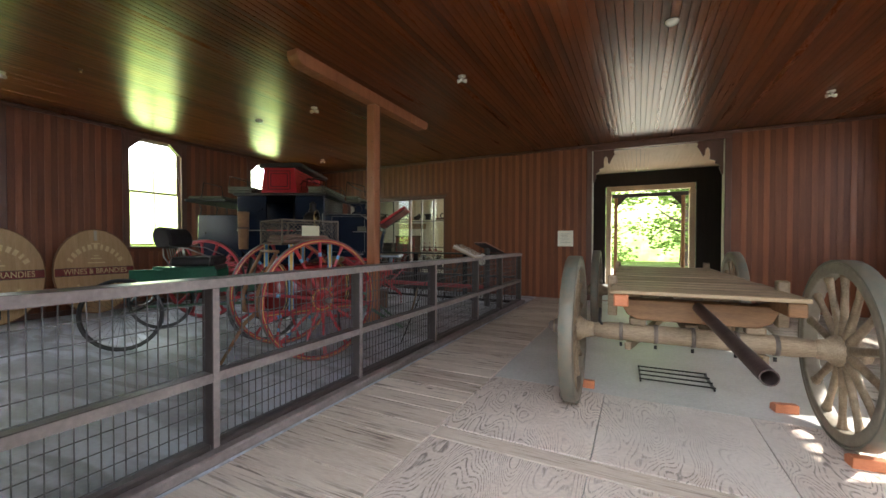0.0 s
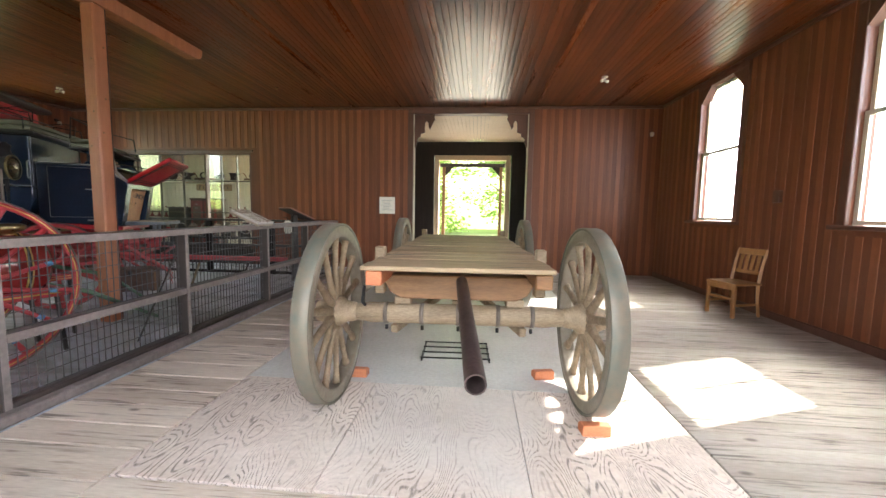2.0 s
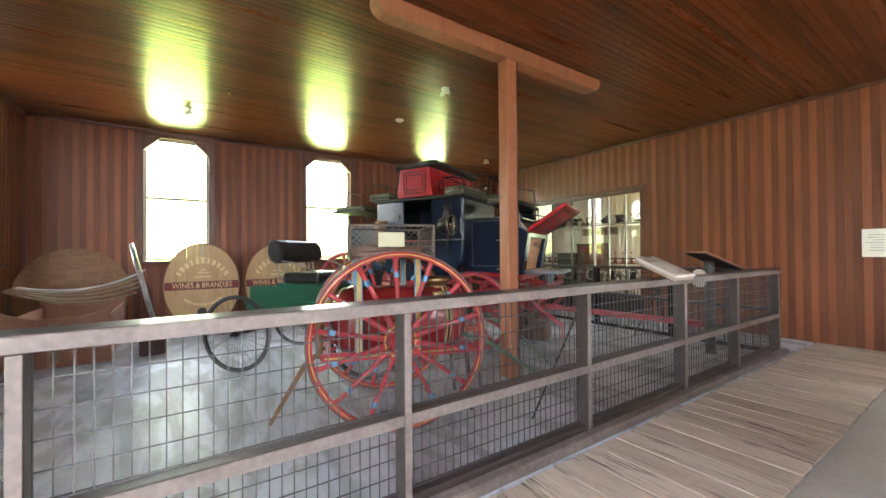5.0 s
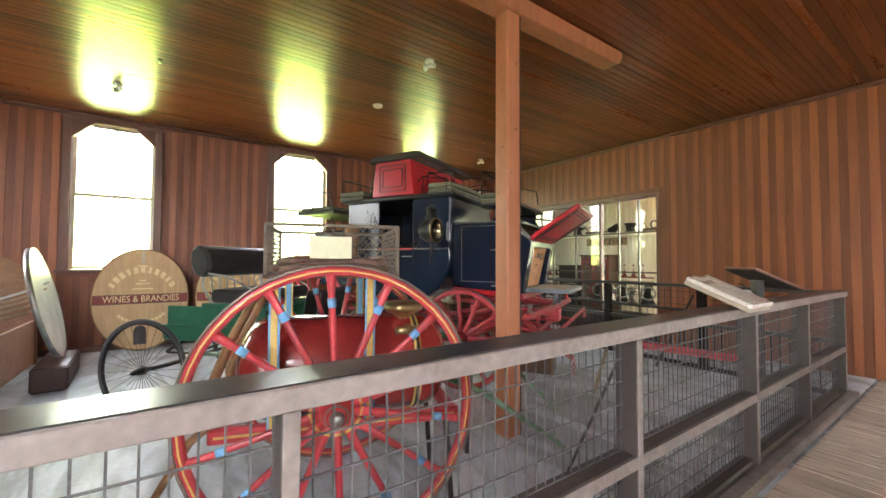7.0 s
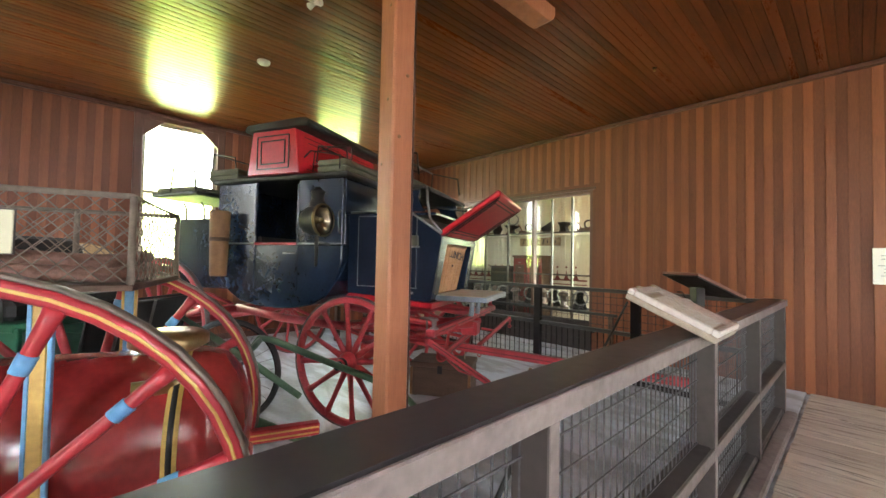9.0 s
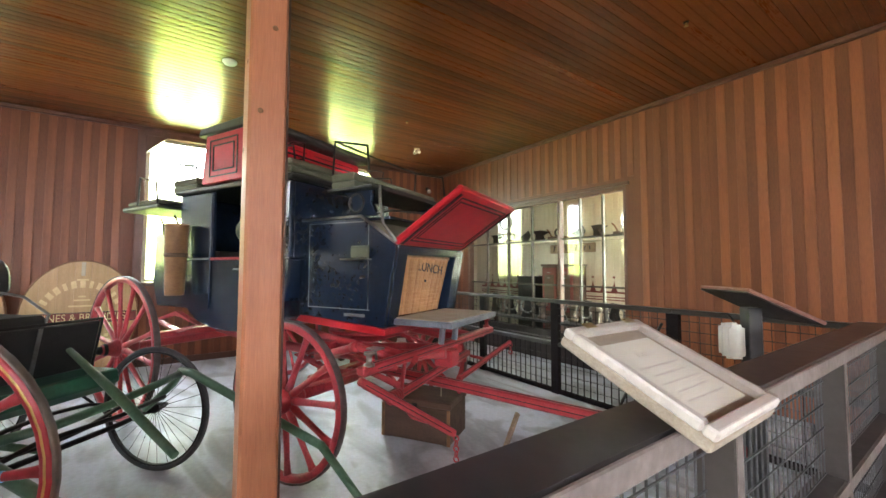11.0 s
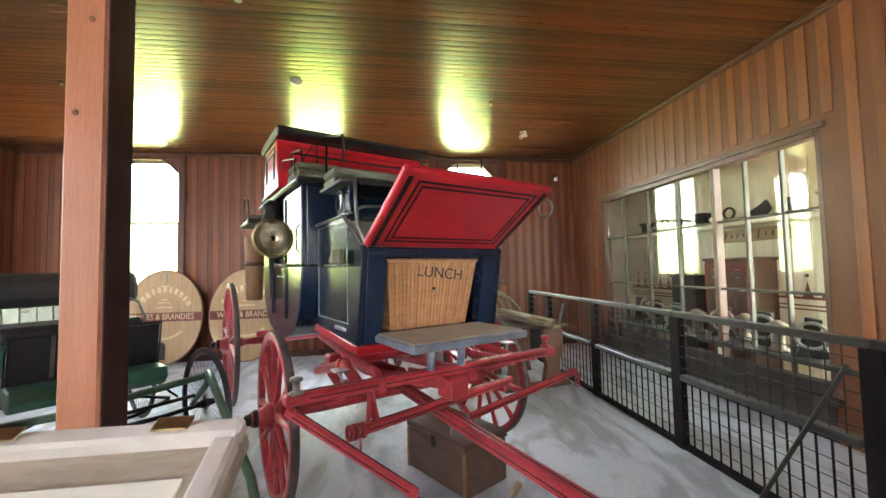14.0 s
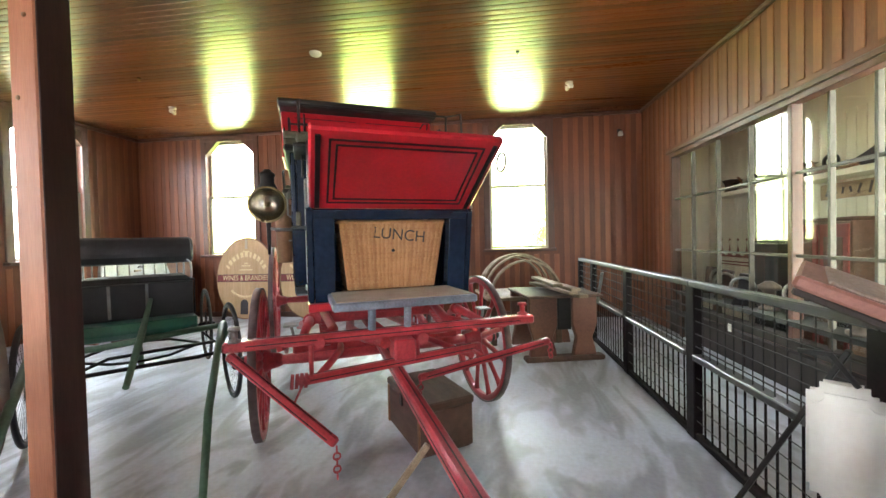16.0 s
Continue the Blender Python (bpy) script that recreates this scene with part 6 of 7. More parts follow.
for f0, f1, z, w in ((-0.56, -0.24, 2.25, 0.70), (0.10, 0.33, 2.085, 0.60), (-2.05, -1.62, 2.25, 0.66)):
    for k in range(2):
        part("cushion", prism(B(), [(f0, z + 0.062 * k), (f1, z + 0.062 * k), (f1 + 0.012, z + 0.03 + 0.062 * k), (f1, z + 0.058 + 0.062 * k), (f0, z + 0.058 + 0.062 * k)], -w, w, None, 0.012), M["olive"], coach)
part("seat_board", bx(B(), (0.30, 0, 2.075), (0.44, 1.24, 0.022), None, 0.004), M["black"], coach)
part("apron", prism(B(), [(0.35, 2.088), (0.35, 2.125), (0.42, 2.125), (0.52, 2.10), (0.56, 2.05), (0.53, 2.05), (0.49, 2.088)], -0.50, 0.50, None, 0.008), M["black"], coach, "black leather driving apron")
for f, z, w, h in ((-0.60, 2.36, 0.66, 0.16), (0.10, 2.20, 0.58, 0.27), (-2.05, 2.36, 0.62, 0.2)):
    for o in (-1, 1):
        part("seat_iron", tube(B(), [(f + 0.36, o * w, z), (f + 0.34, o * w, z + h * 0.7), (f + 0.02, o * w, z + h), (f, o * w, z)], 0.009, 6), M["iron"], coach)
    part("back_rail", tube(B(), [(f + 0.02, -w, z + h), (f - 0.02, 0, z + h + 0.01), (f + 0.02, w, z + h)], 0.009, 6), M["iron"], coach)
part("roof_rail", tube(B(), [(-0.3, -0.70, 2.27), (-0.3, -0.70, 2.40), (-0.62, -0.72, 2.46), (-0.70, -0.72, 2.40)], 0.008, 6), M["iron"], coach)

# rear boot and rear seat
part("rear_boot", prism(B(), [(-1.88, 1.06), (-2.62, 1.06), (-2.72, 1.30), (-2.70, 1.86), (-1.88, 1.86)], -0.50, 0.50, None, 0.012), M["navy"], coach)
part("rear_seat", bx(B(), (-2.38, 0, 2.10), (0.74, 1.62, 0.05), None, 0.015), M["black"], coach)
part("rear_cushion", bx(B(), (-2.40, 0, 2.155), (0.62, 1.56, 0.055), None, 0.02), M["olive"], coach)
for o in (-1, 1):
    for f in (-2.7, -2.4):
        part("seat_leg", tube(B(), [(f, o * 0.42, 1.86), (f + 0.03, o * 0.44, 1.98), (f, o * 0.46, 2.06)], 0.011, 6), M["iron"], coach)
    part("seat_iron", tube(B(), [(-2.06, o * 0.79, 2.12), (-2.08, o * 0.80, 2.34), (-2.40, o * 0.80, 2.42), (-2.46, o * 0.79, 2.12)], 0.01, 6), M["iron"], coach)
hb = thing("horn_basket", pose(-5.198, 6.126, 0, 0, 0, 26.5), "tall brown leather horn case strapped behind the coach door", "horn case")
part("tube", lathe(B(), [(0, 1.22), (0.075, 1.22), (0.08, 1.24), (0.098, 1.87), (0.103, 1.89), (0.088, 1.895), (0, 1.88)], Matrix.Translation((-1.70, -0.785, 0)), 18), M["brownwood"], hb)
part("strap", lathe(B(), [(0.092, 1.58), (0.096, 1.58), (0.097, 1.62), (0.092, 1.62)], Matrix.Translation((-1.70, -0.785, 0)), 18), M["crate"], hb)

# lamps
for o in (-1, 1):
    c = Vector((-0.42, o * 0.85, 1.77))
    lm = part("lamp_body", lathe(B(), [(0.0, -0.16), (0.05, -0.155), (0.10, -0.12), (0.13, -0.06), (0.138, 0.0), (0.138, 0.05), (0.148, 0.06), (0.148, 0.075), (0.135, 0.075)], pose(*c, 0, 90, 0), 28), M["iron"], coach, "round black coach lamp with a brass rim")
    part("bezel", lathe(B(), [(0.137, 0.058), (0.151, 0.058), (0.153, 0.068), (0.150, 0.078), (0.136, 0.078)], pose(*c, 0, 90, 0), 28), M["brass"], lm)
    part("reflector", lathe(B(), [(0.134, 0.07), (0.10, 0.035), (0.05, 0.012), (0.0, 0.006)], pose(*c, 0, 90, 0), 28), M["silver"], lm)
    g = part("lens", lathe(B(), [(0.134, 0.066), (0.132, 0.072), (0.07, 0.082), (0.0, 0.086)], pose(*c, 0, 90, 0), 28), M["glass"], lm)
    part("burner", lathe(B(), [(0, 0.012), (0.02, 0.012), (0.022, 0.03), (0.012, 0.05), (0, 0.052)], pose(*c, 0, 90, 0), 12), M["brass"], lm)
    part("chimney", lathe(B(), [(0.07, 0.11), (0.075, 0.15), (0.055, 0.19), (0.055, 0.24), (0.065, 0.25), (0.06, 0.27), (0.035, 0.285), (0.03, 0.30), (0, 0.305)], Matrix.Translation(c), 20), M["iron"], lm)
    part("socket", tube(B(), [c + Vector((0, 0, -0.13)), c + Vector((0, 0, -0.42))], [0.02, 0.012], 10), M["iron"], lm)
    part("bracket", tube(B(), [c + Vector((0, 0, -0.2)), (c.x, o * 0.655, 1.56)], 0.012, 7), M["steel"], lm)

# crate under the pole
tr = thing("wooden_trunk", pose(-4.93, 6.56, 0, 0, 0, 33), "old brown wooden trunk standing under the coach pole", "trunk")
part("body", bx(B(), (0, 0, 0.155), (0.64, 0.40, 0.29), None, 0.008), M["crate"], tr)
part("lid", bx(B(), (0, 0, 0.33), (0.66, 0.42, 0.055), None, 0.01), M["crate"], tr)
for x in (-0.31, 0.31):
    part("edge_strip", bx(B(), (x, -0.203, 0.155), (0.03, 0.012, 0.29), None, 0.003), M["brownwood"], tr)
    part("foot", bx(B(), (x * 0.9, 0, 0.008), (0.05, 0.36, 0.016)), M["crate"], tr)
part("hasp", bx(B(), (0, -0.212, 0.29), (0.05, 0.01, 0.08), None, 0.003), M["iron"], tr)

# ---- fire hose cart ----
cart = thing("hose_cart", pose(-3.83, 3.55, 0, 0, 0, 71.4), "bright red two-wheeled fire cart with tank and netted basket", "hose cart")
for o in (-1, 1):
    add_wheel("cart", cart, (0, -0.15 + o * 0.50, 0.697), 6 + 9 * o, o)
part("axle", tube(B(), [(0, -0.66, 0.697), (0, 0.36, 0.697)], 0.028, 10), M["iron"], cart)
tk = part("tank", lathe(B(), [(0, -0.60), (0.10, -0.59), (0.20, -0.555), (0.265, -0.50), (0.285, -0.43), (0.285, 0.43), (0.265, 0.50), (0.20, 0.555), (0.10, 0.59), (0, 0.60)], pose(0.07, -0.17, 0.80, 0, 90, 0), 36), M["bred"], cart, "glossy red pressure tank")
for x in (-0.36, 0.40):
    part("band", lathe(B(), [(0.286, -0.02), (0.291, -0.02), (0.291, 0.02), (0.286, 0.02)], pose(x + 0.05, -0.17, 0.80, 0, 90, 0), 36), M["gold"], tk)
    part("band_edge", lathe(B(), [(0.286, -0.008), (0.293, -0.008), (0.293, 0.008), (0.286, 0.008)], pose(x + 0.05, -0.17, 0.80, 0, 90, 0), 36), M["iron"], tk)
part("filler_cap", lathe(B(), [(0, 0.05), (0.09, 0.045), (0.12, 0.03), (0.12, 0.0), (0.09, -0.02), (0.06, -0.03), (0.06, -0.06)], Matrix.Translation((0.40, -0.22, 1.115)), 26), M["brass"], tk, "aged brass filler cap")
part("valve", lathe(B(), [(0, -0.09), (0.022, -0.09), (0.022, -0.04), (0.032, -0.03), (0.032, 0.0), (0.02, 0.01), (0.02, 0.08), (0.028, 0.09), (0, 0.095)], pose(0.42, -0.36, 1.01, 0, 90, 15), 16), M["brass"], tk)
for x in (-0.30, 0.17):
    for o, mt in ((-1, M["gold"]), (1, M["sky"])):
        p = part("upright", bx(B(), (x, -0.15 + o * 0.36, 0.95), (0.034, 0.02, 0.74), None, 0.004), mt, cart)
        part("edge_line", bx(B(), (x + 0.0215, -0.15 + o * 0.36, 0.95), (0.010, 0.018, 0.74), None, 0.002), M["sky"] if o < 0 else M["gold"], p)
        part("edge_line", bx(B(), (x - 0.0215, -0.15 + o * 0.36, 0.95), (0.010, 0.018, 0.74), None, 0.002), M["sky"] if o < 0 else M["gold"], p)
for o in (-1, 1):
    p = part("chassis_bar", bx(B(), (0.04, -0.15 + o * 0.33, 0.56), (1.26, 0.05, 0.07), None, 0.008), M["cartred"], cart)
    part("line", bx(B(), (0.04, -0.15 + o * 0.357, 0.56), (1.2, 0.004, 0.012)), M["gold"], p)
for x in (-0.55, 0.64):
    part("cross_bar", bx(B(), (x, -0.15, 0.56), (0.06, 0.6, 0.06), None, 0.008), M["cartred"], cart)
part("rest_leg", bar(B(), (0.62, -0.40, 0.54), (0.66, -0.40, 0.0), 0.03, 0.03, 0.004), M["iron"], cart)
part("rest_leg", bar(B(), (0.62, 0.10, 0.54), (0.66, 0.10, 0.0), 0.03, 0.03, 0.004), M["iron"], cart)
for o in (-1, 1):
    part("handle", tube(B(), [(-0.40, -0.15 + o * 0.22, 1.24), (-0.53, -0.15 + o * 0.22, 0.98), (-0.62, -0.15 + o * 0.22, 0.73), (-0.60, -0.15 + o * 0.22, 0.55), (-0.55, -0.15 + o * 0.24, 0.53)], [0.018, 0.024, 0.027, 0.027, 0.024], 8), M["brownwood"], cart, "bent brown wooden handle")
part("prop", tube(B(), [(-0.56, -0.30, 0.60), (-0.72, -0.30, 0.47), (-0.98, -0.28, 0.02)], [0.022, 0.022, 0.016], 8), M["brownwood"], cart)
tw = part("tow_bar", bx(B(), (0.80, 0.13, 0.60), (0.32, 0.05, 0.06), None, 0.006), M["cartred"], cart)
for z in (0.588, 0.612):
    part("line", bx(B(), (0.80, 0.1035, z), (0.31, 0.004, 0.007)), M["gold"], tw)
part("tow_leg", bar(B(), (0.94, 0.13, 0.58), (0.95, 0.13, 0.0), 0.03, 0.03, 0.004), M["iron"], cart)
part("hand_grip", tube(B(), [(-0.40, -0.40, 1.24), (-0.40, 0.10, 1.24)], 0.018, 8), M["brownwood"], cart)
X0, X1, Y0, Y1 = -0.36, 0.33, -0.42, 0.22
part("rack_floor", bx(B(), (-0.015, -0.10, 1.325), (0.71, 0.66, 0.02), None, 0.003), M["crate"], cart)
bk = part("basket_frame", tube(B(), [(X0, Y0, 1.60), (X1, Y0, 1.60), (X1, Y1, 1.60), (X0, Y1, 1.60), (X0, Y0, 1.60)], 0.009, 7), M["net"], cart)
for x, y in ((X0, Y0), (X1, Y0), (X1, Y1), (X0, Y1), (-0.02, Y1)):
    part("basket_post", tube(B(), [(x, y, 1.33), (x, y, 1.60)], 0.010, 6), M["net"], cart)
bm = B()
def net_side(bm, a, b, z0, z1, step):
    a, b = Vector(a), Vector(b)
    L = (b - a).length
    d = (b - a).normalized()
    h = z1 - z0
    n = int(L / step)
    for k in range(-int(h / step) - 1, n + 1):
        for s in (1, -1):
            u0 = k * step if s > 0 else k * step + h
            p, q = (u0, z0), (u0 + s * h, z1)
            lo, hi = 0.0, 1.0
            t0 = (0 - p[0]) / (q[0] - p[0])
            t1 = (L - p[0]) / (q[0] - p[0])
            lo, hi = max(lo, min(t0, t1)), min(hi, max(t0, t1))
            if hi - lo > 0.02:
                A = a + d * (p[0] + (q[0] - p[0]) * lo) + Vector((0, 0, z0 + h * lo))
                Bq = a + d * (p[0] + (q[0] - p[0]) * hi) + Vector((0, 0, z0 + h * hi))
                tube(bm, [A, Bq], 0.0018, 4, False)
net_side(bm, (X0, Y0, 0), (X1, Y0, 0), 1.34, 1.60, 0.052)
net_side(bm, (X1, Y0, 0), (X1, Y1, 0), 1.34, 1.60, 0.052)
net_side(bm, (X0, Y1, 0), (X1, Y1, 0), 1.34, 1.60, 0.052)
net_side(bm, (X0, Y0, 0), (X0, Y1, 0), 1.34, 1.60, 0.052)
part("netting", bm, M["net"], cart, "knotted grey cord netting")
hs = thing("fire_hose", pose(-3.83, 3.55, 1.335, 0, 0, 71.4), "flattened coil of old brown canvas hose in the basket", "hose")
for k in range(2):
    pts = []
    for j in range(33):
        a = 2 * math.pi * j / 32
        pts.append((-0.02 + (0.31 - 0.02 * k) * math.copysign(abs(math.cos(a)) ** 0.6, math.cos(a)), -0.10 + (0.27 - 0.03 * (k % 2)) * math.copysign(abs(math.sin(a)) ** 0.6, math.sin(a)), 0.028 + 0.045 * k + 0.008 * math.sin(3 * a + k)))
    part("coil", tube(B(), pts, 0.034, 8, False, 0.7), M["hose"], hs)
cd = thing("display_card", pose(-3.83, 3.55, 0, 0, 0, 71.4), "blank cream exhibit card fixed to the hose basket", "card")
part("card", bx(B(), (-0.033, -0.437, 1.48), (0.215, 0.006, 0.118), None, 0.002), M["card"], cd)
part("backing", bx(B(), (-0.033, -0.4325, 1.48), (0.221, 0.003, 0.124), None, 0.001), M["rail"], cd)

# ---- green buggy ----
bug = thing("buggy", pose(-5.575, 3.53, 0, 0, 0, 45.5), "green horse buggy with thin rubber-tyred wire wheels and black seat", "buggy")
for x in (-0.80, 0.80):
    for o in (-1, 1):
        add_wheel("buggy", bug, (x, o * 0.675, 0.447), 5 * o, o)
    part("axle", tube(B(), [(x, -0.67, 0.447), (x, -0.4, 0.43), (x, 0.4, 0.43), (x, 0.67, 0.447)], 0.018, 8), M["iron"], bug)
    part("spring", tube(B(), [(x, -0.42, 0.55), (x, -0.2, 0.49), (x, 0, 0.475), (x, 0.2, 0.49), (x, 0.42, 0.55)], 0.022, 6, True, 0.5), M["iron"], bug)
    part("spring", tube(B(), [(x, -0.42, 0.56), (x, -0.2, 0.63), (x, 0, 0.645), (x, 0.2, 0.63), (x, 0.42, 0.56)], 0.022, 6, True, 0.5), M["iron"], bug)
part("reach", tube(B(), [(-0.8, 0, 0.44), (0.8, 0, 0.44)], 0.022, 8), M["shaft"], bug)
part("body_sill", prism(B(), [(-0.85, 0.66), (0.72, 0.66), (0.78, 0.72), (0.76, 0.80), (-0.9, 0.80)], -0.42, 0.42, None, 0.01), M["green"], bug)
part("body_side", bx(B(), (-0.32, 0.40, 0.89), (1.0, 0.03, 0.18), None, 0.006), M["green"], bug)
part("body_side", bx(B(), (-0.32, -0.40, 0.89), (1.0, 0.03, 0.18), None, 0.006), M["green"], bug)
part("seat_box", bx(B(), (-0.15, 0, 0.98), (0.62, 0.84, 0.06), None, 0.01), M["green"], bug)
part("seat_cushion", bx(B(), (-0.11, 0, 1.08), (0.52, 0.86, 0.12), None, 0.03), M["black"], bug)
part("seat_back", prism(B(), [(-0.50, 1.27), (-0.38, 1.25), (-0.33, 1.30), (-0.33, 1.40), (-0.36, 1.49), (-0.42, 1.545), (-0.50, 1.545), (-0.545, 1.49), (-0.55, 1.38)], -0.48, 0.52, None, 0.03), M["black"], bug, "padded black leather seat back")
for o in (-1, 1):
    part("back_iron", tube(B(), [(-0.35, o * 0.40, 1.0), (-0.43, o * 0.43, 1.15), (-0.44, o * 0.43, 1.32)], 0.010, 6), M["steel"], bug)
    part("arm_iron", tube(B(), [(-0.43, o * 0.45, 1.30), (-0.15, o * 0.47, 1.26), (0.11, o * 0.45, 1.14), (0.09, o * 0.43, 1.02)], 0.010, 6), M["steel"], bug)
    for k in range(4):
        part("spindle", tube(B(), [(-0.39, o * (0.06 + 0.1 * k), 1.12), (-0.42, o * (0.06 + 0.1 * k), 1.29)], 0.007, 6), M["steel"], bug)
part("dashboard", prism(B(), [(0.52, 0.80), (0.545, 0.80), (0.61, 1.11), (0.585, 1.12)], -0.41, 0.41, None, 0.006), M["black"], bug, "black leather dashboard")
for y in (-0.2, 0.06):
    part("dash_strap", bar(B(), (0.555, y, 0.82), (0.617, y, 1.11), 0.022, 0.006), M["steel"], bug)
part("dash_rail", tube(B(), [(0.54, -0.42, 0.80), (0.61, -0.42, 1.13), (0.61, 0.42, 1.13), (0.54, 0.42, 0.80)], 0.010, 6), M["iron"], bug)
part("step", tube(B(), [(0.35, 0.42, 0.66), (0.38, 0.56, 0.5), (0.38, 0.62, 0.44)], 0.010, 6), M["iron"], bug)
part("step", tube(B(), [(0.35, -0.42, 0.66), (0.38, -0.56, 0.5), (0.38, -0.62, 0.44)], 0.010, 6), M["iron"], bug)

# buggy shafts, let down to the floor
part("shaft", tube(B(), [(0.82, 0.57, 0.47), (1.02, 0.60, 0.66), (1.11, 0.57, 0.76), (1.22, 0.54, 0.755), (2.31, 0.29, 0.46), (2.78, 0.18, 0.03)], [0.02, 0.026, 0.028, 0.028, 0.024, 0.018], 8), M["shaft"], bug)
part("shaft", tube(B(), [(0.82, -0.57, 0.47), (1.02, -0.60, 0.64), (1.11, -0.57, 0.73), (1.22, -0.585, 0.725), (2.16, -0.60, 0.41), (2.75, -0.55, 0.03)], [0.02, 0.026, 0.028, 0.028, 0.024, 0.018], 8), M["shaft"], bug)
part("cross_bar", tube(B(), [(1.10, -0.57, 0.70), (1.20, -0.25, 0.71), (1.24, 0.0, 0.735), (1.20, 0.3, 0.75), (1.11, 0.57, 0.745)], 0.024, 8), M["shaft"], bug)
part("shaft_iron", tube(B(), [(0.84, -0.45, 0.45), (1.0, -0.2, 0.58), (1.15, 0.1, 0.62), (1.05, 0.5, 0.60)], 0.014, 6), M["iron"], bug)
part("pole_stub", tube(B(), [(0.80, 0.08, 0.99), (1.26, 0.0, 0.765), (1.71, -0.09, 0.53)], [0.016, 0.026, 0.020], 8), M["shaft"], bug)


# ---- painted cask heads against the west wall ----
def cask_head(m, material, label, hole, bare=False):
    c = thing("oval_sign", m, label, "sign", "oval signs along the wall")
    r = 0.775
    n = 7
    for k in range(n):
        a, b = -r + 2 * r * k / n, -r + 2 * r * (k + 1) / n
        pts = []
        for j in range(9):
            x = a + 0.0015 + (b - a - 0.003) * j / 8
            pts.append((x, math.sqrt(max(0.0, r * r - x * x))))
        poly = pts + [(x, -z) for x, z in reversed(pts)]
        poly = [p for i, p in enumerate(poly) if i == 0 or (abs(p[0] - poly[i - 1][0]) + abs(p[1] - poly[i - 1][1])) > 1e-4]
        if abs(poly[0][1] - poly[-1][1]) < 1e-4 and abs(poly[0][0] - poly[-1][0]) < 1e-4:
            poly.pop()
        part("board", prism(B(), poly, 0.0, 0.045), material, c)
    part("rim", lathe(B(), [(r + 0.0, -0.02), (r + 0.02, -0.02), (r + 0.02, 0.02), (r, 0.02), (r, -0.02)], pose(0, 0.022, 0, 90, 0, 0), 60), M["brownwood"], c)
    if bare:
        part("cross_batten", bx(B(), (0, -0.012, 0.02), (2 * r * 0.96, 0.022, 0.11), None, 0.004), M["brownwood"], c)
        return c
    part("band", bx(B(), (0, -0.002, 0.0), (2 * r * 0.985, 0.006, 0.125)), M["darkred"], c)
    for z in (0.069, -0.069):
        part("band_line", bx(B(), (0, -0.0025, z), (2 * r * 0.98, 0.006, 0.010)), M["ink"], c)
    fm = Matrix.Translation((0, -0.007, 0.0)) @ Matrix.Rotation(math.pi / 2, 4, "X")
    letters("WINES & BRANDIES", 0.14, M["gilt"], c, fm, depth=0.001)
    for k in range(11):
        a = radians(150 - 12.0 * k)
        q = Matrix.Translation((0.56 * math.cos(a), -0.004, 0.56 * math.sin(a) * 0.86 - 0.02)) @ Matrix.Rotation(-(a - math.pi / 2), 4, "Y")
        part("letter_block", bx(B(), (0, 0, 0), (0.07 if k % 3 else 0.05, 0.004, 0.10), q), M["gilt"], c)
    for k in range(12):
        a = radians(225 + 8.2 * k)
        q = Matrix.Translation((0.50 * math.cos(a), -0.004, 0.36 * math.sin(a) - 0.0)) @ Matrix.Rotation(-(a + math.pi / 2) * 0.7, 4, "Y")
        part("letter_block", bx(B(), (0, 0, 0), (0.042, 0.004, 0.055), q), M["gilt"], c)
    for w, z in ((0.22, 0.24), (0.34, 0.16), (0.10, 0.29), (0.16, 0.52)):
        part("letter_block", bx(B(), (0, -0.004, z), (w, 0.004, 0.022)), M["gilt"], c)
    bung = part("bung", bx(B(), (0, -0.012, 0.67), (0.055, 0.02, 0.19), None, 0.004), M["tan"], c)
    if hole:
        part("manhole_door", prism(B(), [(-0.12, -0.70), (0.08, -0.70), (0.08, -0.48), (0.05, -0.43), (-0.02, -0.41), (-0.09, -0.43), (-0.12, -0.48)], -0.006, 0.002), M["ink"], c, "dark arched manhole")
    return c


lean = Matrix.Rotation(radians(-5), 4, "X") @ Matrix.Diagonal((0.78, 1, 1.0, 1))
cask_head(pose(-9.13, 2.31, 0.795, 0, 0, 90) @ lean, M["cask"], "large oval painted oak wine sign leaning on the wall", True)
cask_head(pose(-9.13, 3.63, 0.795, 0, 0, 90) @ lean, M["cask"], "oval painted oak wine sign half hidden behind the buggy", False)

# grey disc, cradle, staves and old cask in the south-west corner
dm = Matrix.Translation((-7.6, 1.52, 0.915)) @ Matrix.Rotation(radians(13), 4, "X") @ Matrix.Rotation(radians(3), 4, "Z") @ Matrix.Diagonal((0.84, 1, 0.84, 1))
gd = thing("tin_disc", dm, "large round grey tin-covered lid leaning against the staves", "lid")
part("plate", lathe(B(), [(0, -0.012), (0.70, -0.012), (0.735, -0.02), (0.75, -0.012), (0.75, 0.014), (0.735, 0.022), (0.70, 0.014), (0, 0.03)], pose(0, 0, 0, 90, 0, 0), 56), M["tin"], gd)
part("hoop", lathe(B(), [(0.748, -0.024), (0.76, -0.024), (0.76, 0.024), (0.748, 0.024)], pose(0, 0, 0, 90, 0, 0), 56), M["steel"], gd)
tb3 = thing("timber_block", pose(-7.62, 1.62, 0, 0, 0, 3), "dark rough timber block under the tin lid", "block")
part("beam", bx(B(), (0, 0, 0.14), (1.0, 0.30, 0.26), None, 0.02), M["darkpine"], tb3)
for x in (-0.4, 0.4):
    part("cleat", bx(B(), (x, 0, 0.012), (0.10, 0.26, 0.024), None, 0.004), M["crate"], tb3)
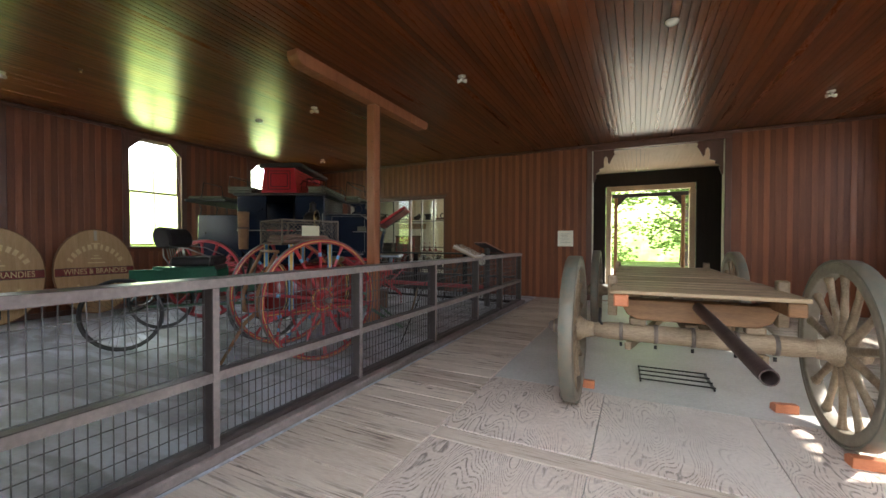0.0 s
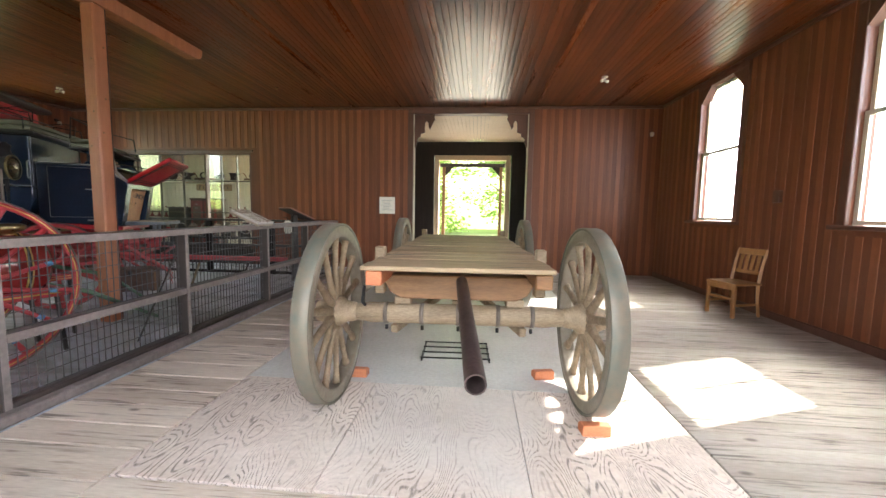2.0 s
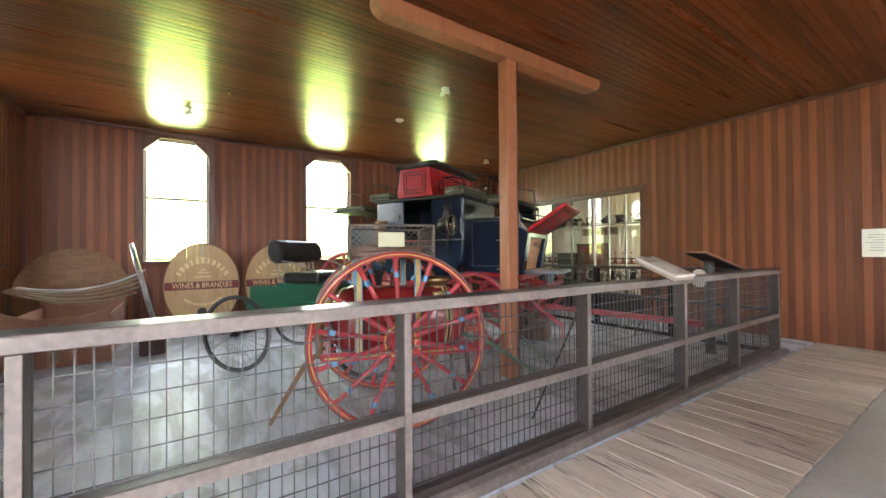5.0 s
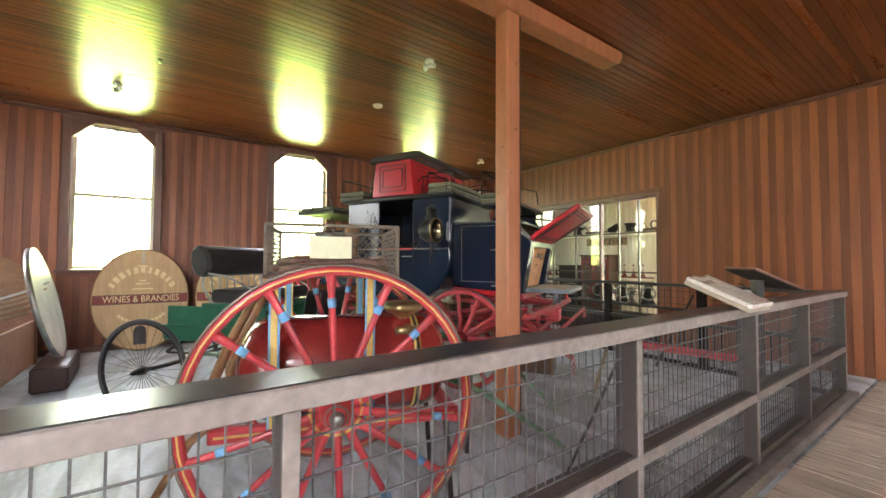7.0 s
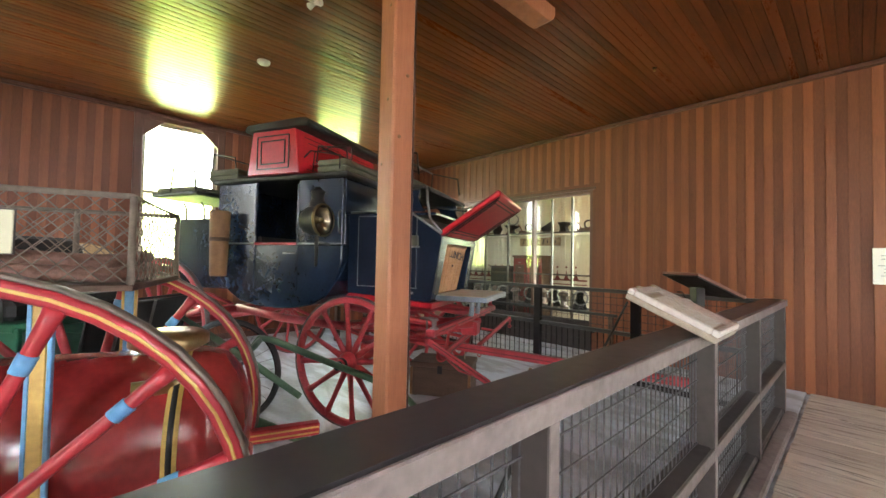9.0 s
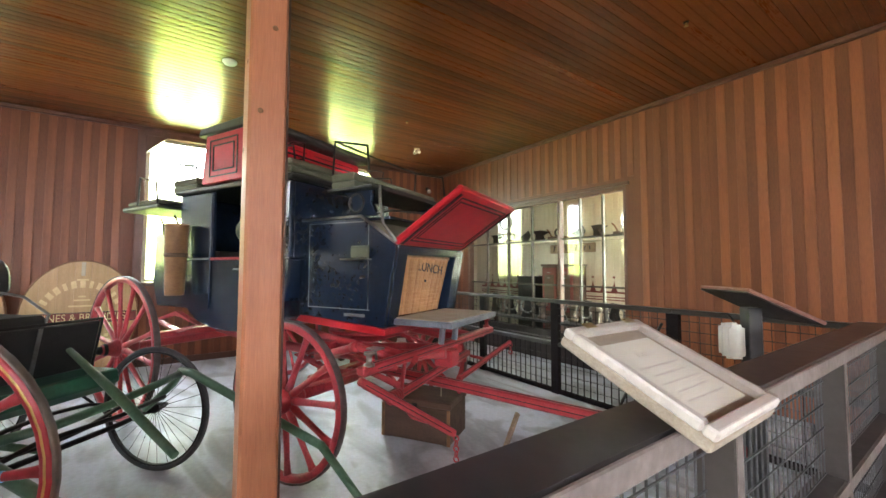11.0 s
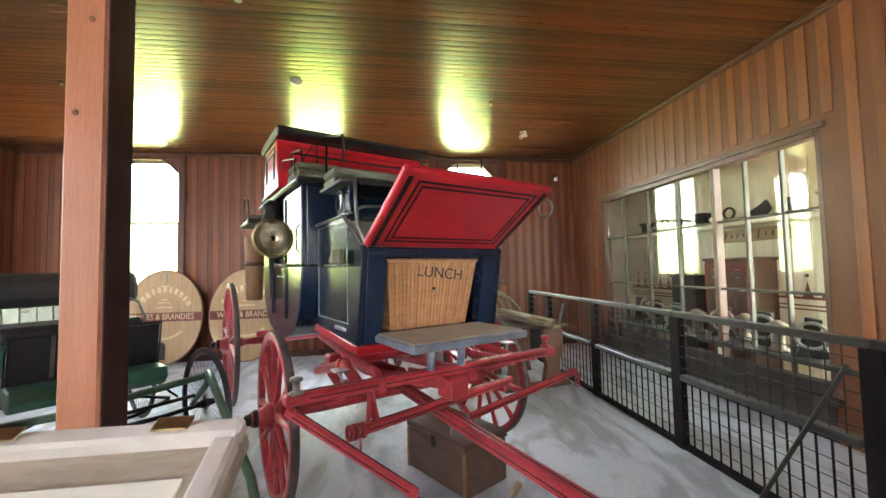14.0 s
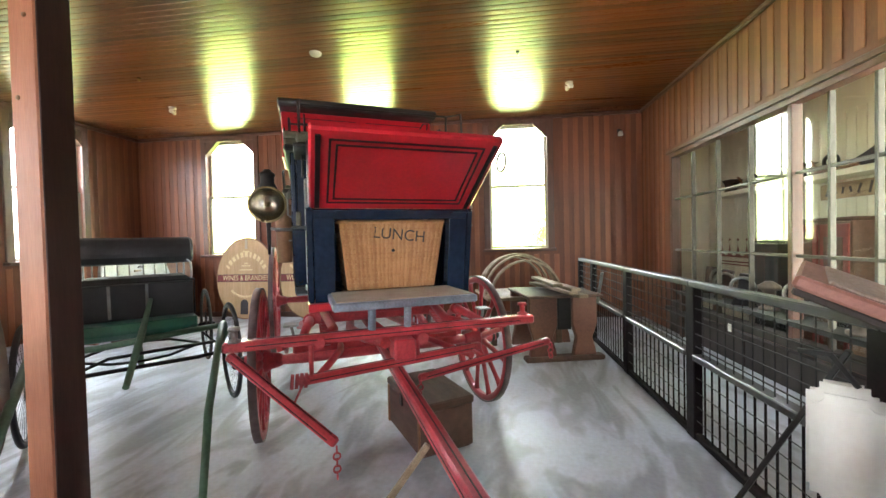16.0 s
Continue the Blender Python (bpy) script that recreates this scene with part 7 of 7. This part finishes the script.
cr = thing("cask_cradle", pose(-8.0, 0.70, 0), "reddish wooden cradle box with dark hand slots", "cradle")
part("front_panel", prism(B(), [(-0.52, 0.0), (0.52, 0.0), (0.50, 0.72), (0.40, 0.66), (0.2, 0.60), (-0.2, 0.60), (-0.40, 0.66), (-0.50, 0.72)], -0.85, -0.80, Matrix.Rotation(math.pi / 2, 4, "Z"), 0.008), M["pinkwood"], cr)
part("back_panel", prism(B(), [(-0.52, 0.0), (0.52, 0.0), (0.50, 0.72), (0.40, 0.66), (0.2, 0.60), (-0.2, 0.60), (-0.40, 0.66), (-0.50, 0.72)], 0.80, 0.85, Matrix.Rotation(math.pi / 2, 4, "Z"), 0.008), M["pinkwood"], cr)
for y in (-0.47, 0.47):
    part("side_panel", bx(B(), (0, y, 0.30), (1.6, 0.04, 0.58), None, 0.008), M["pinkwood"], cr)
for y in (-0.24, 0.2):
    for z in (0.22, 0.36):
        part("slot", bx(B(), (0.853, y, z), (0.006, 0.22, 0.035)), M["ink"], cr)
part("cleat", bx(B(), (0.858, -0.02, 0.30), (0.015, 0.12, 0.5), None, 0.003), M["greywood"], cr)
cask_head(pose(-8.98, 0.55, 0.78, 0, 0, 90) @ Matrix.Rotation(radians(-10), 4, "X") @ Matrix.Diagonal((0.88, 1, 0.9, 1)), M["brownwood"], "bare brown oak cask head leaning in the corner", False, True)
random.seed(8)
for k in range(5):
    sv = thing("loose_stave", pose(-7.42 - 0.05 * k, 0.80 + 0.03 * k, 0.745 + 0.042 * k, 0, 4.0 - 3.0 * k, 84 + 3 * k), "loose curved grey barrel stave laid across the cradle", "stave", "staves on the cradle")
    xs = [-0.64 + 1.28 * j / 10 for j in range(11)]
    top = [(x, 0.14 * (x / 0.64) ** 2 + 0.022) for x in xs]
    bot = [(x, z - 0.022) for x, z in reversed(top)]
    part("board", prism(B(), top + bot, -0.06, 0.06), M["tin"] if k == 4 else M["greywood"], sv)

# ---- behind the coach: cask, crate and stacked boards ----
tb2 = thing("arched_hood", pose(-7.75, 7.45, 0, 0, 0, 12), "weathered grey bentwood hood with several arched ribs behind the coach", "hood")
for k, (x, r, z) in enumerate(((-0.42, 0.50, 0.66), (-0.25, 0.52, 0.68), (-0.05, 0.53, 0.69), (0.15, 0.52, 0.68), (0.34, 0.48, 0.66))):
    pts = [(x, r * math.cos(math.pi * j / 14), z + r * math.sin(math.pi * j / 14)) for j in range(15)]
    bm = B()
    for a, b in zip(pts, pts[1:]):
        bar(bm, a, b, 0.10, 0.022)
    part("rib", bm, M["greywood"], tb2)
part("base_board", bx(B(), (-0.05, 0, 0.64), (1.0, 1.1, 0.04), None, 0.008), M["greywood"], tb2)
for x in (-0.4, 0.3):
    for y in (-0.45, 0.45):
        part("leg", bx(B(), (x, y, 0.31), (0.08, 0.08, 0.62), None, 0.008), M["crate"], tb2)
ct = thing("press_stand", pose(-6.78, 7.93, 0, 0, 0, 12), "red-brown wooden stand with two shaped legs behind the coach", "stand")
for y, w in ((-0.30, 0.34), (0.20, 0.30)):
    lp = [(y - w / 2, 0.0), (y + w / 2, 0.0), (y + w / 2 - 0.02, 0.12), (y + w / 2 - 0.06, 0.26), (y + w / 2, 0.42), (y + w / 2, 0.74), (y - w / 2, 0.74), (y - w / 2, 0.42), (y - w / 2 + 0.05, 0.26), (y - w / 2 + 0.02, 0.12)]
    part("leg_panel", prism(B(), lp, -0.04, 0.04, Matrix.Rotation(math.pi / 2, 4, "Z"), 0.01), M["darkwood"], ct)
    part("leg_panel", prism(B(), lp, 0.72, 0.80, Matrix.Rotation(math.pi / 2, 4, "Z"), 0.01), M["darkwood"], ct)
part("runner", bx(B(), (0.02, -0.05, 0.03), (0.14, 0.95, 0.06), None, 0.015), M["crate"], ct)
part("top", bx(B(), (-0.36, -0.05, 0.755), (0.90, 0.90, 0.03), None, 0.008), M["crate"], ct)
part("dark_board", bx(B(), (0.0, -0.04, 0.55), (0.05, 0.16, 0.38), None, 0.006), M["iron"], ct)
random.seed(21)
for k in range(4):
    bd = thing("loose_board", pose(-6.98 + random.uniform(-0.06, 0.06), 7.86 + random.uniform(-0.14, 0.14), 0.79 + 0.038 * k, 0, 0, 12 + random.uniform(-12, 10)), "rough grey board in the stack on the stand", "board", "boards stacked on the stand")
    part("board", bx(B(), (0, 0, 0), (1.15 - 0.06 * k, 0.11, 0.035), None, 0.005), M["greywood"], bd)

# black prop rod behind the rail
pr = thing("prop_rod", Matrix(), "black iron prop rod leaning inside the rail", "rod")
part("rod", bar(B(), (-2.80, 4.34, 0.0), (-2.47, 4.52, 0.93), 0.035, 0.014, 0.003), M["iron"], pr)
part("hook", tube(B(), [(-2.47, 4.52, 0.92), (-2.45, 4.53, 0.96), (-2.43, 4.53, 0.93)], 0.008, 6), M["iron"], pr)

# ---- wall battens and floor boards, piece by piece ----
add_battens(wall_west, "y", XW, -1, YS, YN, 0.1, ZC - 0.065, [(a, b, Z0, Z1) for a, b in WEST], 0.11)
add_battens(wall_east, "y", XE, 1, YS, YN, 0.1, ZC - 0.065, [(a, b, Z0, Z1) for a, b in EAST], 0.11)
add_battens(wall_north, "x", YN, 1, XW, XE, 0.0, ZC - 0.065, [(DOOR[0] - 0.02, DOOR[1] + 0.02, 0, DOOR[3] + 0.01), (NWIN[0], NWIN[1], 0.0, NWIN[3])], 0.1)
add_battens(wall_south, "x", YS, -1, XW, XE, 0.0, ZC - 0.065, [(-0.99, 1.61, 0, 3.31)] + [(a, b, Z0, Z1) for a, b in SOUTHW], 0.1)

random.seed(11)


def planks(name, x0, x1, y0, y1, w, material, th=0.022, jitter=0.0):
    base = tagged(new(name), "", "", kind="structure")
    me = {}
    y = y0
    while y < y1 - 0.02:
        k = random.randrange(3)
        ww = min(w * (0.92, 1.0, 1.1)[k], y1 - y)
        key = round(ww, 4)
        if key not in me:
            bm = B()
            bx(bm, (0, 0, 0), (x1 - x0 - 0.006, ww - (0.010 if material is M["plank"] else 0.0045), th), None, 0.003)
            me[key] = mesh_of("plank", bm, material)
        placed("plank", me[key], base, pose((x0 + x1) / 2 + random.uniform(-jitter, jitter), y + ww / 2, -0.02 + th / 2 + random.uniform(-0.002, 0.002), random.uniform(-0.25, 0.25), 0, 0))
        y += ww
    return base


f1 = planks("floor_west_planks", -2.225, -1.29, YS, YN, 0.235, M["plank"], 0.022, 0.004)
tagged(f1, "worn pale wooden floor planks with dark gaps beside the rail", "floor")
f2 = planks("floor_east_planks", 1.83, XE - 0.01, YS, YN, 0.15, M["gplank"], 0.022)
tagged(f2, "grey worn floor planks along the wall", "floor")
f3 = tagged(new("floor_sheets"), "weathered plywood floor sheets with raised grain", "floor", kind="structure")
for y0, y1, mt in ((YS, 2.36, M["ply"]), (2.37, 2.53, M["plank"]), (2.54, 3.72, M["ply"])):
    nx = 1 if mt is M["plank"] else 3
    for k in range(nx):
        a, b = -1.285 + 3.11 * k / nx, -1.285 + 3.11 * (k + 1) / nx
        part("sheet", bx(B(), ((a + b) / 2, (y0 + y1) / 2, -0.009), (b - a - 0.005, y1 - y0 - 0.005, 0.022), None, 0.002), mt, f3)
part("sheet", bx(B(), (0.27, (3.73 + YN + T) / 2, -0.011), (3.105, YN + T - 3.735, 0.02), None, 0.002), M["gfloor"], f3)
